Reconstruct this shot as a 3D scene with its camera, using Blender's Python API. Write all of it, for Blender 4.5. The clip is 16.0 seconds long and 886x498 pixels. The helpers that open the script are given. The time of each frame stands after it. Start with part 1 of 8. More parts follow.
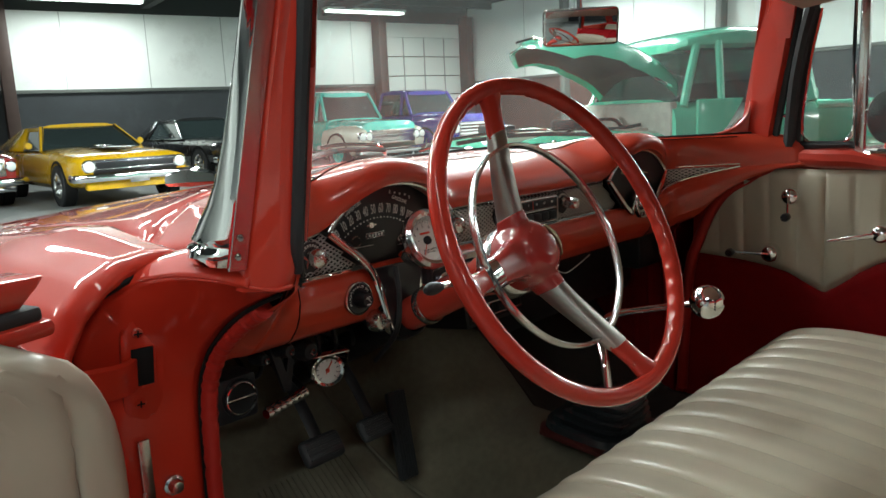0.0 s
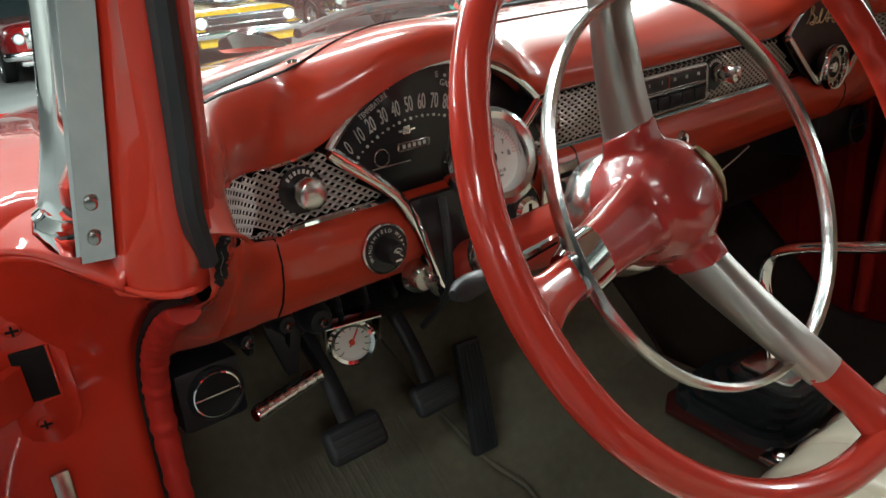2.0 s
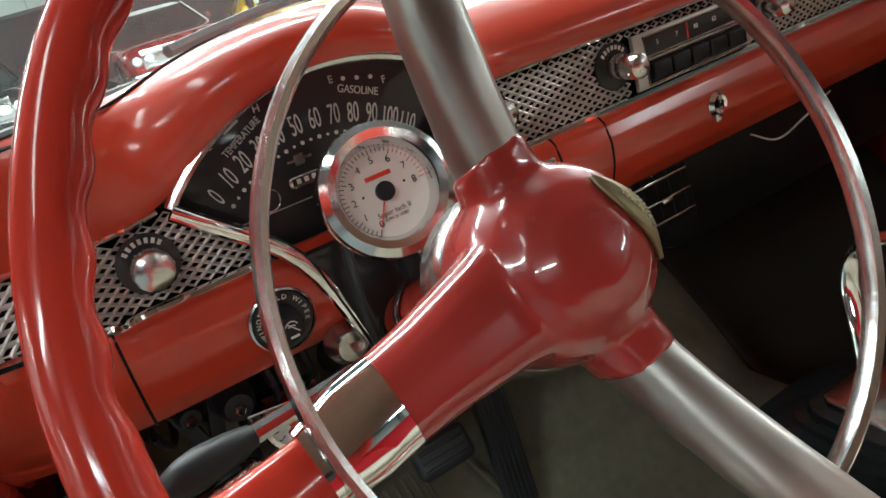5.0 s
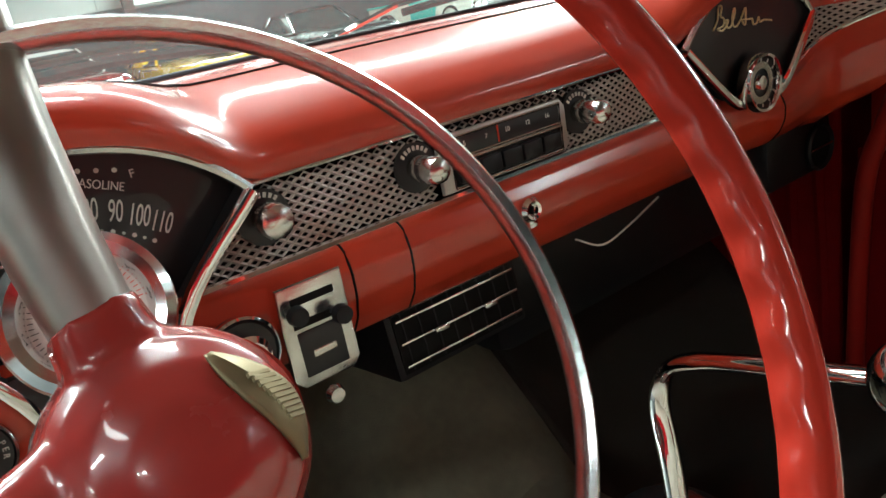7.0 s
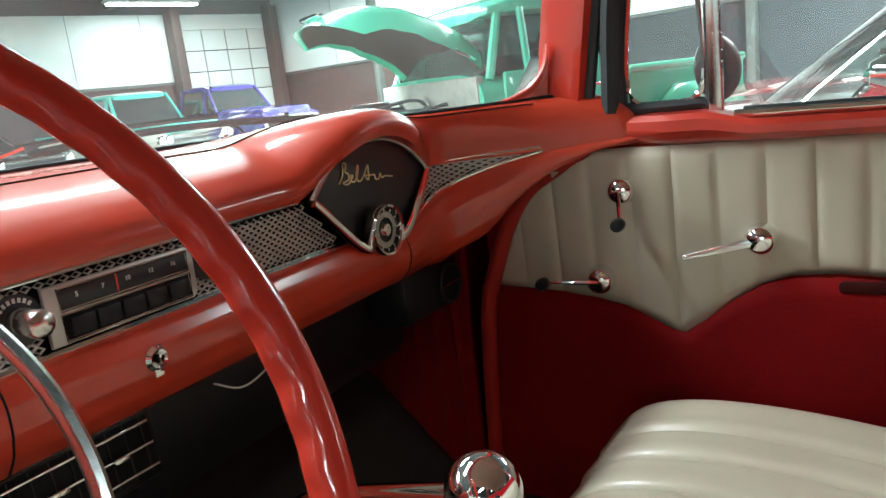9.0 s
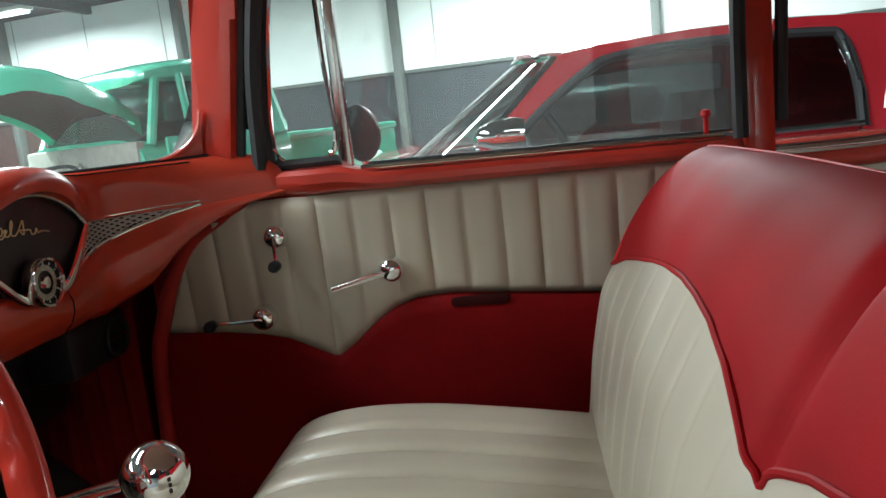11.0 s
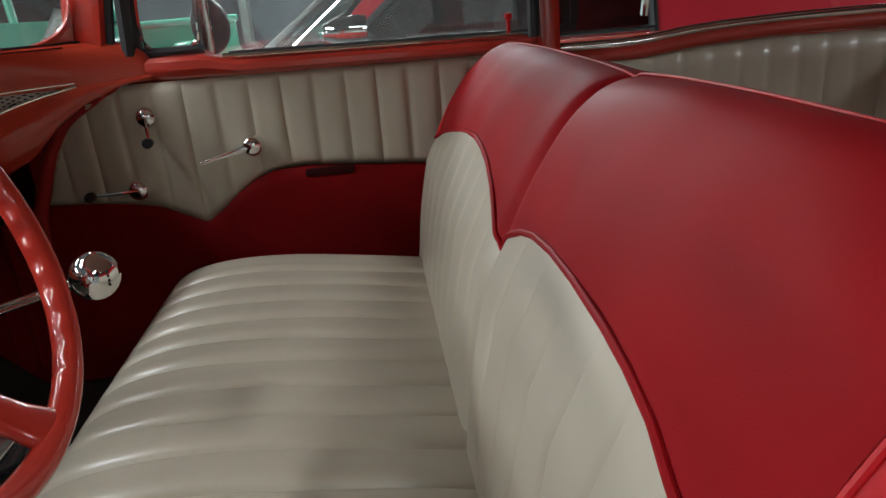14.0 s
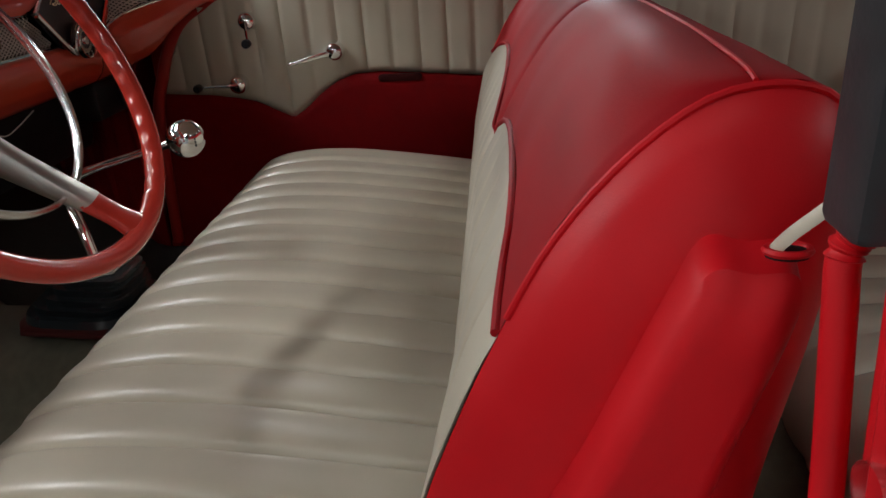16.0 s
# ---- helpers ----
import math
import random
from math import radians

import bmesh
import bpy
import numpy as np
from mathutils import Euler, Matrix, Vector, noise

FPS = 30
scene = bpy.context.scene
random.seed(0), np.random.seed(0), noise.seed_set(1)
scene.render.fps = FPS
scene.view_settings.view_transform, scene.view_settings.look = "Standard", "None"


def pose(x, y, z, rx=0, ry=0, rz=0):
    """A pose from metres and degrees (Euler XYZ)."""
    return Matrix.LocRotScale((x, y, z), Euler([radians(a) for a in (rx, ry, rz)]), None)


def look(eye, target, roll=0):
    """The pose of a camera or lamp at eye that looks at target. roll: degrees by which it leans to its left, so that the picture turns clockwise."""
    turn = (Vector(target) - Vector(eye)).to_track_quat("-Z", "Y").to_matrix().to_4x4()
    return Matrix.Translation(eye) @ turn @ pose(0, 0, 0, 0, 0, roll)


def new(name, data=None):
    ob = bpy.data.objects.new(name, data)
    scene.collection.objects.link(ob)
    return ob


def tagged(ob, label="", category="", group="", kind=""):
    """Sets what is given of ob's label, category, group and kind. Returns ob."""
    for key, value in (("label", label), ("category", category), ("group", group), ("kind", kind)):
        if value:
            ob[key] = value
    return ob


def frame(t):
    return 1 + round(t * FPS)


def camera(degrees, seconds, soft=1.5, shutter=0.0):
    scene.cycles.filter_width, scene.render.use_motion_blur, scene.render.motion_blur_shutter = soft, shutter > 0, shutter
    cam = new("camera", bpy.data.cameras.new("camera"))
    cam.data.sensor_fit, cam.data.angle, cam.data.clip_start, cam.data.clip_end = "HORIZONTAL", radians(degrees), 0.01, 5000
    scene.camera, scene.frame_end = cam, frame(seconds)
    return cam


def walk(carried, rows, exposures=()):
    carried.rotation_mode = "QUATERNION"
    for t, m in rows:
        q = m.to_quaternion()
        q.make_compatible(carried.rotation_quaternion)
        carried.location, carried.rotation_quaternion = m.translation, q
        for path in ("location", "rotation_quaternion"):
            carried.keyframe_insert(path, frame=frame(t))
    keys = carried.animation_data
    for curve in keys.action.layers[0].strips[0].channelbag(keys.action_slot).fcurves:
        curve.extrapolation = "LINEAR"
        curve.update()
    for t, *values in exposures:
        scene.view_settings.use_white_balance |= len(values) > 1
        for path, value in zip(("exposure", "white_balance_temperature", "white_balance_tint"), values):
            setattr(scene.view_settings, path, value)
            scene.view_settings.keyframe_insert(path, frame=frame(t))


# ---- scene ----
cam = camera(61.3, 16.0)
PATH = [
    (0, (-1.152, -0.825, 1.19), (0.27, 0.535, 0.83), -2.6),
    (0.5, (-1.05, -0.764, 1.169), (0.308, 0.65, 0.774), -4.2),
    (1, (-0.956, -0.716, 1.16), (0.297, 0.737, 0.596), -5.5),
    (1.5, (-0.873, -0.635, 1.179), (0.289, 0.855, 0.522), -5.9),
    (2, (-0.808, -0.561, 1.175), (0.286, 0.952, 0.457), -5.5),
    (2.5, (-0.75, -0.51, 1.166), (0.283, 1.029, 0.416), -6.4),
    (3, (-0.683, -0.496, 1.153), (0.256, 1.096, 0.387), -9.1),
    (3.2, (-0.664, -0.493, 1.155), (0.228, 1.119, 0.376), -10.7),
    (5.3, (-0.539, -0.498, 1.141), (0.246, 1.188, 0.408), -16.3),
    (5.5, (-0.527, -0.501, 1.14), (0.275, 1.18, 0.41), -16.2),
    (6, (-0.495, -0.495, 1.135), (0.355, 1.17, 0.425), -15.1),
    (6.5, (-0.464, -0.485, 1.133), (0.481, 1.144, 0.459), -12.9),
    (7, (-0.432, -0.487, 1.134), (0.616, 1.091, 0.492), -11.0),
    (7.5, (-0.405, -0.499, 1.135), (0.748, 1.024, 0.542), -9.3),
    (8, (-0.391, -0.514, 1.141), (0.898, 0.911, 0.586), -7.6),
    (8.1, (-0.389, -0.518, 1.143), (0.933, 0.878, 0.592), -7.6),
    (8.5, (-0.397, -0.539, 1.14), (1.084, 0.709, 0.642), -7.3),
    (9, (-0.408, -0.555, 1.141), (1.26, 0.466, 0.72), -6.7),
    (9.5, (-0.43, -0.571, 1.135), (1.379, 0.194, 0.757), -5.3),
    (10, (-0.464, -0.599, 1.147), (1.421, -0.045, 0.775), -5.0),
    (10.2, (-0.481, -0.608, 1.126), (1.433, -0.134, 0.79), -5.4),
    (12.3, (-0.666, -0.654, 1.138), (1.257, -0.7, 0.593), -4.8),
    (12.5, (-0.686, -0.652, 1.137), (1.231, -0.722, 0.575), -4.6),
    (13, (-0.736, -0.647, 1.137), (1.171, -0.763, 0.548), -4.8),
    (13.5, (-0.787, -0.644, 1.137), (1.114, -0.782, 0.53), -4.7),
    (14, (-0.837, -0.648, 1.134), (1.054, -0.798, 0.5), -4.6),
    (14.5, (-0.897, -0.65, 1.131), (0.964, -0.806, 0.415), -4.5),
    (15, (-0.96, -0.688, 1.132), (0.887, -0.709, 0.364), -4.7),
    (15.5, (-1.01, -0.736, 1.134), (0.83, -0.652, 0.356), -4.3),
    (16, (-1.046, -0.772, 1.131), (0.785, -0.619, 0.341), -3.2),
]
walk(cam, [(t, look(eye, target, roll)) for t, eye, target, roll in PATH], exposures=[(0, -1.16, 6900, 10), (1.3, -1.05, 6900, 10), (2.5, -0.55, 6900, 10), (5.5, -0.42, 6700, 9), (7, -0.3, 6700, 8), (8.5, -0.2, 6500, 8), (10.2, -0.62, 6500, 9), (12.3, -1.05, 6400, 13), (14, -1.25, 6650, 17), (16, -1.3, 6850, 21)])

# ---- world and light ----
world = bpy.data.worlds.new("hall")
scene.world = world
world.use_nodes = True
world.node_tree.nodes["Background"].inputs[0].default_value = (0.75, 0.95, 0.95, 1)
world.node_tree.nodes["Background"].inputs[1].default_value = 0.004


# ---- materials ----
def material(name, color, rough=0.5, metal=0.0, coat=0.0, var=0.12, scale=40.0, bump=0.0, bump_scale=300.0, emit=0.0,
             transmission=0.0, ior=1.45, spec=0.5, wear=0.0, wear_color=(0.1, 0.08, 0.06), coat_rough=0.04, sheen=0.0):
    m = bpy.data.materials.new(name)
    m.use_nodes = True
    nt = m.node_tree
    b = nt.nodes["Principled BSDF"]
    b.inputs["Roughness"].default_value = rough
    b.inputs["Metallic"].default_value = metal
    b.inputs["Coat Weight"].default_value = coat
    b.inputs["Coat Roughness"].default_value = coat_rough
    b.inputs["Transmission Weight"].default_value = transmission
    b.inputs["IOR"].default_value = ior
    b.inputs["Specular IOR Level"].default_value = spec
    b.inputs["Sheen Weight"].default_value = sheen
    b.inputs["Base Color"].default_value = (*color, 1)
    if emit:
        b.inputs["Emission Color"].default_value = (*color, 1)
        b.inputs["Emission Strength"].default_value = emit
    tc = nt.nodes.new("ShaderNodeTexCoord")
    if var:
        n1 = nt.nodes.new("ShaderNodeTexNoise")
        n1.inputs["Scale"].default_value = scale
        n1.inputs["Detail"].default_value = 6
        n2 = nt.nodes.new("ShaderNodeTexNoise")
        n2.inputs["Scale"].default_value = scale / 9
        n2.inputs["Detail"].default_value = 3
        add = nt.nodes.new("ShaderNodeMath")
        add.operation = "ADD"
        nt.links.new(tc.outputs["Object"], n1.inputs["Vector"])
        nt.links.new(tc.outputs["Object"], n2.inputs["Vector"])
        nt.links.new(n1.outputs["Fac"], add.inputs[0])
        nt.links.new(n2.outputs["Fac"], add.inputs[1])
        mr = nt.nodes.new("ShaderNodeMapRange")
        mr.inputs["From Min"].default_value = 0.6
        mr.inputs["From Max"].default_value = 1.4
        nt.links.new(add.outputs[0], mr.inputs["Value"])
        mix = nt.nodes.new("ShaderNodeMix")
        mix.data_type = "RGBA"
        mix.inputs["A"].default_value = (*[max(0, c * (1 - var)) for c in color], 1)
        mix.inputs["B"].default_value = (*[min(1, c * (1 + var)) for c in color], 1)
        nt.links.new(mr.outputs["Result"], mix.inputs["Factor"])
        out = mix.outputs["Result"]
        if wear:
            n3 = nt.nodes.new("ShaderNodeTexNoise")
            n3.inputs["Scale"].default_value = scale / 4
            n3.inputs["Detail"].default_value = 10
            n3.inputs["Roughness"].default_value = 0.75
            nt.links.new(tc.outputs["Object"], n3.inputs["Vector"])
            ramp = nt.nodes.new("ShaderNodeMapRange")
            ramp.inputs["From Min"].default_value = 0.56
            ramp.inputs["From Max"].default_value = 0.68
            ramp.inputs["To Max"].default_value = wear
            nt.links.new(n3.outputs["Fac"], ramp.inputs["Value"])
            mix2 = nt.nodes.new("ShaderNodeMix")
            mix2.data_type = "RGBA"
            mix2.inputs["B"].default_value = (*wear_color, 1)
            nt.links.new(out, mix2.inputs["A"])
            nt.links.new(ramp.outputs["Result"], mix2.inputs["Factor"])
            out = mix2.outputs["Result"]
        nt.links.new(out, b.inputs["Base Color"])
        rr = nt.nodes.new("ShaderNodeMapRange")
        rr.inputs["From Min"].default_value = 0.6
        rr.inputs["From Max"].default_value = 1.4
        rr.inputs["To Min"].default_value = max(0.02, rough * 0.8)
        rr.inputs["To Max"].default_value = min(1, rough * 1.25)
        nt.links.new(add.outputs[0], rr.inputs["Value"])
        nt.links.new(rr.outputs["Result"], b.inputs["Roughness"])
    if bump:
        nb = nt.nodes.new("ShaderNodeTexNoise")
        nb.inputs["Scale"].default_value = bump_scale
        nb.inputs["Detail"].default_value = 4
        nt.links.new(tc.outputs["Object"], nb.inputs["Vector"])
        bp = nt.nodes.new("ShaderNodeBump")
        bp.inputs["Strength"].default_value = bump
        bp.inputs["Distance"].default_value = 0.002
        nt.links.new(nb.outputs["Fac"], bp.inputs["Height"])
        nt.links.new(bp.outputs["Normal"], b.inputs["Normal"])
    return m


RED = (0.56, 0.032, 0.014)
paint_red = material("red_paint", RED, 0.50, coat=1.0, spec=0.25, coat_rough=0.025, var=0.05, scale=8, bump=0.02, bump_scale=25)
dash_paint = material("dash_paint", (0.56, 0.050, 0.021), 0.40, coat=1.0, spec=0.35, coat_rough=0.13, var=0.05, scale=8, bump=0.02, bump_scale=25)
paint_inner = material("red_paint_inner", (0.48, 0.038, 0.022), 0.40, coat=1.0, var=0.06, scale=10, bump=0.03, bump_scale=30)
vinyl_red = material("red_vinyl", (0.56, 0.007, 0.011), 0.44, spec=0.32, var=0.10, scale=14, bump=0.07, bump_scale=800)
vinyl_trim = material("red_trim_vinyl", (0.42, 0.022, 0.015), 0.42, spec=0.4, var=0.10, scale=14, bump=0.08, bump_scale=500)
# Same red seat vinyl, darkened: the backrest top's shade is in its colour.
vinyl_shaded_red = material("red_vinyl_shaded_top", (0.31, 0.007, 0.010), 0.62, spec=0.10, var=0.20, scale=6, bump=0.07, bump_scale=700)
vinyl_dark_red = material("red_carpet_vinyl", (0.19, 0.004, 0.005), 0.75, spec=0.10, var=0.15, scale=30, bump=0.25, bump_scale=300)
vinyl_cream = material("cream_vinyl", (0.50, 0.445, 0.345), 0.40, coat=0.45, coat_rough=0.24, var=0.06, scale=16, bump=0.06, bump_scale=800)
chrome = material("chrome", (0.86, 0.87, 0.87), 0.05, metal=1.0, var=0.04, scale=60, bump=0.02, bump_scale=60)
chrome_worn = material("worn_chrome", (0.70, 0.70, 0.68), 0.20, metal=1.0, var=0.15, scale=90, bump=0.06, bump_scale=200)
steel = material("brushed_steel", (0.55, 0.53, 0.50), 0.235, metal=1.0, var=0.18, scale=60, bump=0.05, bump_scale=200)
bezel_chrome = material("satin_chrome", (0.70, 0.71, 0.71), 0.14, metal=1.0, var=0.05, scale=60)
brushed = material("brushed_spoke_steel", (0.43, 0.41, 0.375), 0.38, metal=1.0, var=0.12, scale=30, bump=0.05, bump_scale=250)
mesh_metal = material("pressed_aluminium", (0.56, 0.54, 0.51), 0.42, metal=0.75, var=0.08, scale=50)
black_hole = material("black_backing", (0.010, 0.010, 0.010), 0.7, spec=0.2, var=0.2)
gauge_black = material("gauge_black", (0.010, 0.010, 0.012), 0.40, coat=0.35, var=0.15, scale=30)
plastic_black = material("black_plastic", (0.014, 0.014, 0.016), 0.42, spec=0.35, var=0.2, scale=60, bump=0.05)
boot_rubber = material("glossy_rubber", (0.018, 0.022, 0.024), 0.22, coat=0.4, var=0.1, scale=60)
rubber = material("black_rubber", (0.022, 0.024, 0.026), 0.55, var=0.2, scale=60, bump=0.12)
ink_white = material("white_marking", (0.72, 0.71, 0.66), 0.5, var=0.05)
ink_red = material("red_marking", (0.65, 0.05, 0.02), 0.5, var=0.05)
ink_black = material("black_marking", (0.02, 0.02, 0.02), 0.5, var=0.05)
dial_white = material("white_dial", (0.66, 0.65, 0.60), 0.5, var=0.05, scale=30)
script_gold = material("script_gilt", (0.72, 0.60, 0.34), 0.35, metal=0.35, var=0.10, scale=120)
gold = material("gold_emblem", (0.25, 0.205, 0.12), 0.50, metal=1.0, var=0.15, scale=120)
mat_binding = material("mat_rib_pile", (0.125, 0.116, 0.082), 0.9, var=0.2, scale=90, bump=0.4, bump_scale=700)
carpet = material("tan_carpet", (0.125, 0.113, 0.076), 0.95, var=0.28, scale=70, bump=0.8, bump_scale=900, sheen=0.04)
carpet_dark = material("brown_mat", (0.022, 0.017, 0.012), 0.92, var=0.25, scale=60, bump=0.7, bump_scale=900, sheen=0.04)


def thin_glass(name, tint, dust=0.0, gloss=1.0):
    """A pane that lets light straight through, mirrors by Fresnel and carries a film of dust."""
    m = bpy.data.materials.new(name)
    m.use_nodes = True
    nt = m.node_tree
    nt.nodes.remove(nt.nodes["Principled BSDF"])
    out = nt.nodes["Material Output"]
    clear = nt.nodes.new("ShaderNodeBsdfTransparent")
    clear.inputs["Color"].default_value = (*tint, 1)
    mirror = nt.nodes.new("ShaderNodeBsdfGlossy")
    mirror.inputs["Roughness"].default_value = 0.01
    graze = nt.nodes.new("ShaderNodeLayerWeight")
    graze.inputs["Blend"].default_value = 0.5
    steep = nt.nodes.new("ShaderNodeMath")
    steep.operation = "POWER"
    steep.inputs[1].default_value = 5.0
    nt.links.new(graze.outputs["Facing"], steep.inputs[0])
    scale = nt.nodes.new("ShaderNodeMath")
    scale.operation = "MULTIPLY_ADD"
    scale.inputs[1].default_value = gloss * 0.9
    scale.inputs[2].default_value = gloss * 0.06
    nt.links.new(steep.outputs[0], scale.inputs[0])
    pane = nt.nodes.new("ShaderNodeMixShader")
    nt.links.new(scale.outputs[0], pane.inputs[0])
    nt.links.new(clear.outputs[0], pane.inputs[1])
    nt.links.new(mirror.outputs[0], pane.inputs[2])
    last = pane
    if dust:
        film = nt.nodes.new("ShaderNodeBsdfTranslucent")
        film.inputs["Color"].default_value = (0.75, 0.78, 0.76, 1)
        tc = nt.nodes.new("ShaderNodeTexCoord")
        n = nt.nodes.new("ShaderNodeTexNoise")
        n.inputs["Scale"].default_value = 5.0
        n.inputs["Detail"].default_value = 8
        nt.links.new(tc.outputs["Object"], n.inputs["Vector"])
        amount = nt.nodes.new("ShaderNodeMapRange")
        amount.inputs["From Min"].default_value = 0.3
        amount.inputs["From Max"].default_value = 0.7
        amount.inputs["To Min"].default_value = dust * 0.6
        amount.inputs["To Max"].default_value = dust * 1.4
        nt.links.new(n.outputs["Fac"], amount.inputs["Value"])
        last = nt.nodes.new("ShaderNodeMixShader")
        nt.links.new(amount.outputs["Result"], last.inputs[0])
        nt.links.new(pane.outputs[0], last.inputs[1])
        nt.links.new(film.outputs[0], last.inputs[2])
    nt.links.new(last.outputs[0], out.inputs["Surface"])
    return m


glass = thin_glass("window_glass", (0.97, 0.99, 0.98), 0.02, 0.6)
glass_shield = thin_glass("windshield_glass", (0.92, 0.97, 0.95), 0.04, 0.8)
glass_tint = thin_glass("tinted_glass", (0.50, 0.58, 0.57), 0.03)
glass_deep = thin_glass("deep_tinted_glass", (0.24, 0.30, 0.29), 0.03)
glass_dark = material("car_glass", (0.03, 0.045, 0.045), 0.06, var=0.1, coat=1.0)
headliner = material("headliner", (0.42, 0.38, 0.30), 0.8, var=0.1, scale=20, bump=0.2)
asphalt = material("grey_concrete", (0.20, 0.215, 0.21), 0.42, var=0.22, scale=1.2, bump=0.1, bump_scale=60, wear=0.4, wear_color=(0.10, 0.11, 0.105))
wall_white = material("white_wall_panel", (0.74, 0.78, 0.74), 0.6, var=0.08, scale=2.0, bump=0.1, bump_scale=30, wear=0.30, wear_color=(0.34, 0.35, 0.31))
wall_dark = material("dark_grey_wall", (0.030, 0.036, 0.040), 0.55, var=0.25, scale=3.0, bump=0.15, bump_scale=40, wear=0.2, wear_color=(0.08, 0.085, 0.085))
wall_brown = material("brown_wall", (0.075, 0.045, 0.038), 0.6, var=0.2, scale=3.0, bump=0.15, bump_scale=40)
ceiling_dark = material("dark_ceiling", (0.045, 0.052, 0.050), 0.7, var=0.2, scale=2.0)
beam_mat = material("steel_beam", (0.10, 0.11, 0.10), 0.6, var=0.2, scale=6)
seam_grey = material("grey_seam", (0.36, 0.38, 0.36), 0.6, var=0.2, scale=6)
post_brown = material("brown_post", (0.060, 0.036, 0.030), 0.5, var=0.2, scale=8)
lamp_glow = material("lamp_tube", (0.88, 1.0, 0.98), 0.5, emit=7.0, var=0)
MATS = {}


def car_paint(name, color):
    if name not in MATS:
        MATS[name] = material(name, color, 0.25, coat=1.0, var=0.06, scale=6)
    return MATS[name]


# ---- mesh helpers ----
def part(name, bm, mat, parent=None, label="", smooth=True):
    me = bpy.data.meshes.new(name)
    bmesh.ops.recalc_face_normals(bm, faces=bm.faces)
    bm.to_mesh(me)
    bm.free()
    if smooth:
        for p in me.polygons:
            p.use_smooth = True
        me.set_sharp_from_angle(angle=radians(38))
    for mm in (mat if isinstance(mat, (list, tuple)) else [mat]):
        me.materials.append(mm)
    ob = new(name, me)
    if parent is not None:
        ob.parent = parent
    if label:
        ob["label"] = label
    return ob


def thing(name, label, category, m=None, group="", kind=""):
    ob = new(name)
    ob.empty_display_size = 0.05
    if m is not None:
        ob.matrix_world = m
    return tagged(ob, label, category, group, kind)


def solidify(ob, t, offset=-1.0):
    md = ob.modifiers.new("thickness", "SOLIDIFY")
    md.thickness, md.offset = t, offset
    return ob


def box(bm, x0, x1, y0, y1, z0, z1, bevel=0.0, seg=2, m=None):
    r = bmesh.ops.create_cube(bm, size=1.0)
    vs = r["verts"]
    for v in vs:
        v.co = Vector(((x0 + x1) / 2 + v.co.x * (x1 - x0), (y0 + y1) / 2 + v.co.y * (y1 - y0), (z0 + z1) / 2 + v.co.z * (z1 - z0)))
    out = set(vs)
    if bevel:
        es = list({e for v in vs for e in v.link_edges})
        r = bmesh.ops.bevel(bm, geom=es, offset=bevel, segments=seg, profile=0.5, affect="EDGES")
        out = {v for v in r["verts"]} | {v for v in vs if v.is_valid}
    if m is not None:
        for v in out:
            v.co = m @ v.co
    return bm


def boxed(*a, **k):
    return box(bmesh.new(), *a, **k)


def axis_frame(p, d):
    d = Vector(d).normalized()
    q = Vector((0, 0, 1)).rotation_difference(d)
    return Matrix.Translation(p) @ q.to_matrix().to_4x4()


def lathe(bm, profile, m, seg=32):
    """Turn (radius, height) pairs about the local z of m."""
    rings = []
    for r, h in profile:
        if r < 1e-6:
            rings.append([bm.verts.new(m @ Vector((0, 0, h)))])
        else:
            rings.append([bm.verts.new(m @ Vector((r * math.cos(2 * math.pi * i / seg), r * math.sin(2 * math.pi * i / seg), h))) for i in range(seg)])
    for a, b in zip(rings, rings[1:]):
        for i in range(seg):
            j = (i + 1) % seg
            if len(a) == 1 and len(b) == 1:
                continue
            if len(a) == 1:
                bm.faces.new((a[0], b[i], b[j]))
            elif len(b) == 1:
                bm.faces.new((a[i], a[j], b[0]))
            else:
                bm.faces.new((a[i], a[j], b[j], b[i]))
    return bm


def turned(profile, p, d, seg=32):
    return lathe(bmesh.new(), profile, axis_frame(p, d), seg)


def smooth_path(pts, n=8, closed=False):
    pts = [Vector(p) for p in pts]
    out = []
    k = len(pts)
    for i in range(k if closed else k - 1):
        p0 = pts[(i - 1) % k] if closed or i > 0 else pts[0] * 2 - pts[1]
        p1, p2 = pts[i], pts[(i + 1) % k]
        p3 = pts[(i + 2) % k] if closed or i + 2 < k else pts[-1] * 2 - pts[-2]
        for s in range(n):
            t = s / n
            out.append(0.5 * ((2 * p1) + (p2 - p0) * t + (2 * p0 - 5 * p1 + 4 * p2 - p3) * t * t + (3 * p1 - p0 - 3 * p2 + p3) * t ** 3))
    if not closed:
        out.append(pts[-1])
    return out


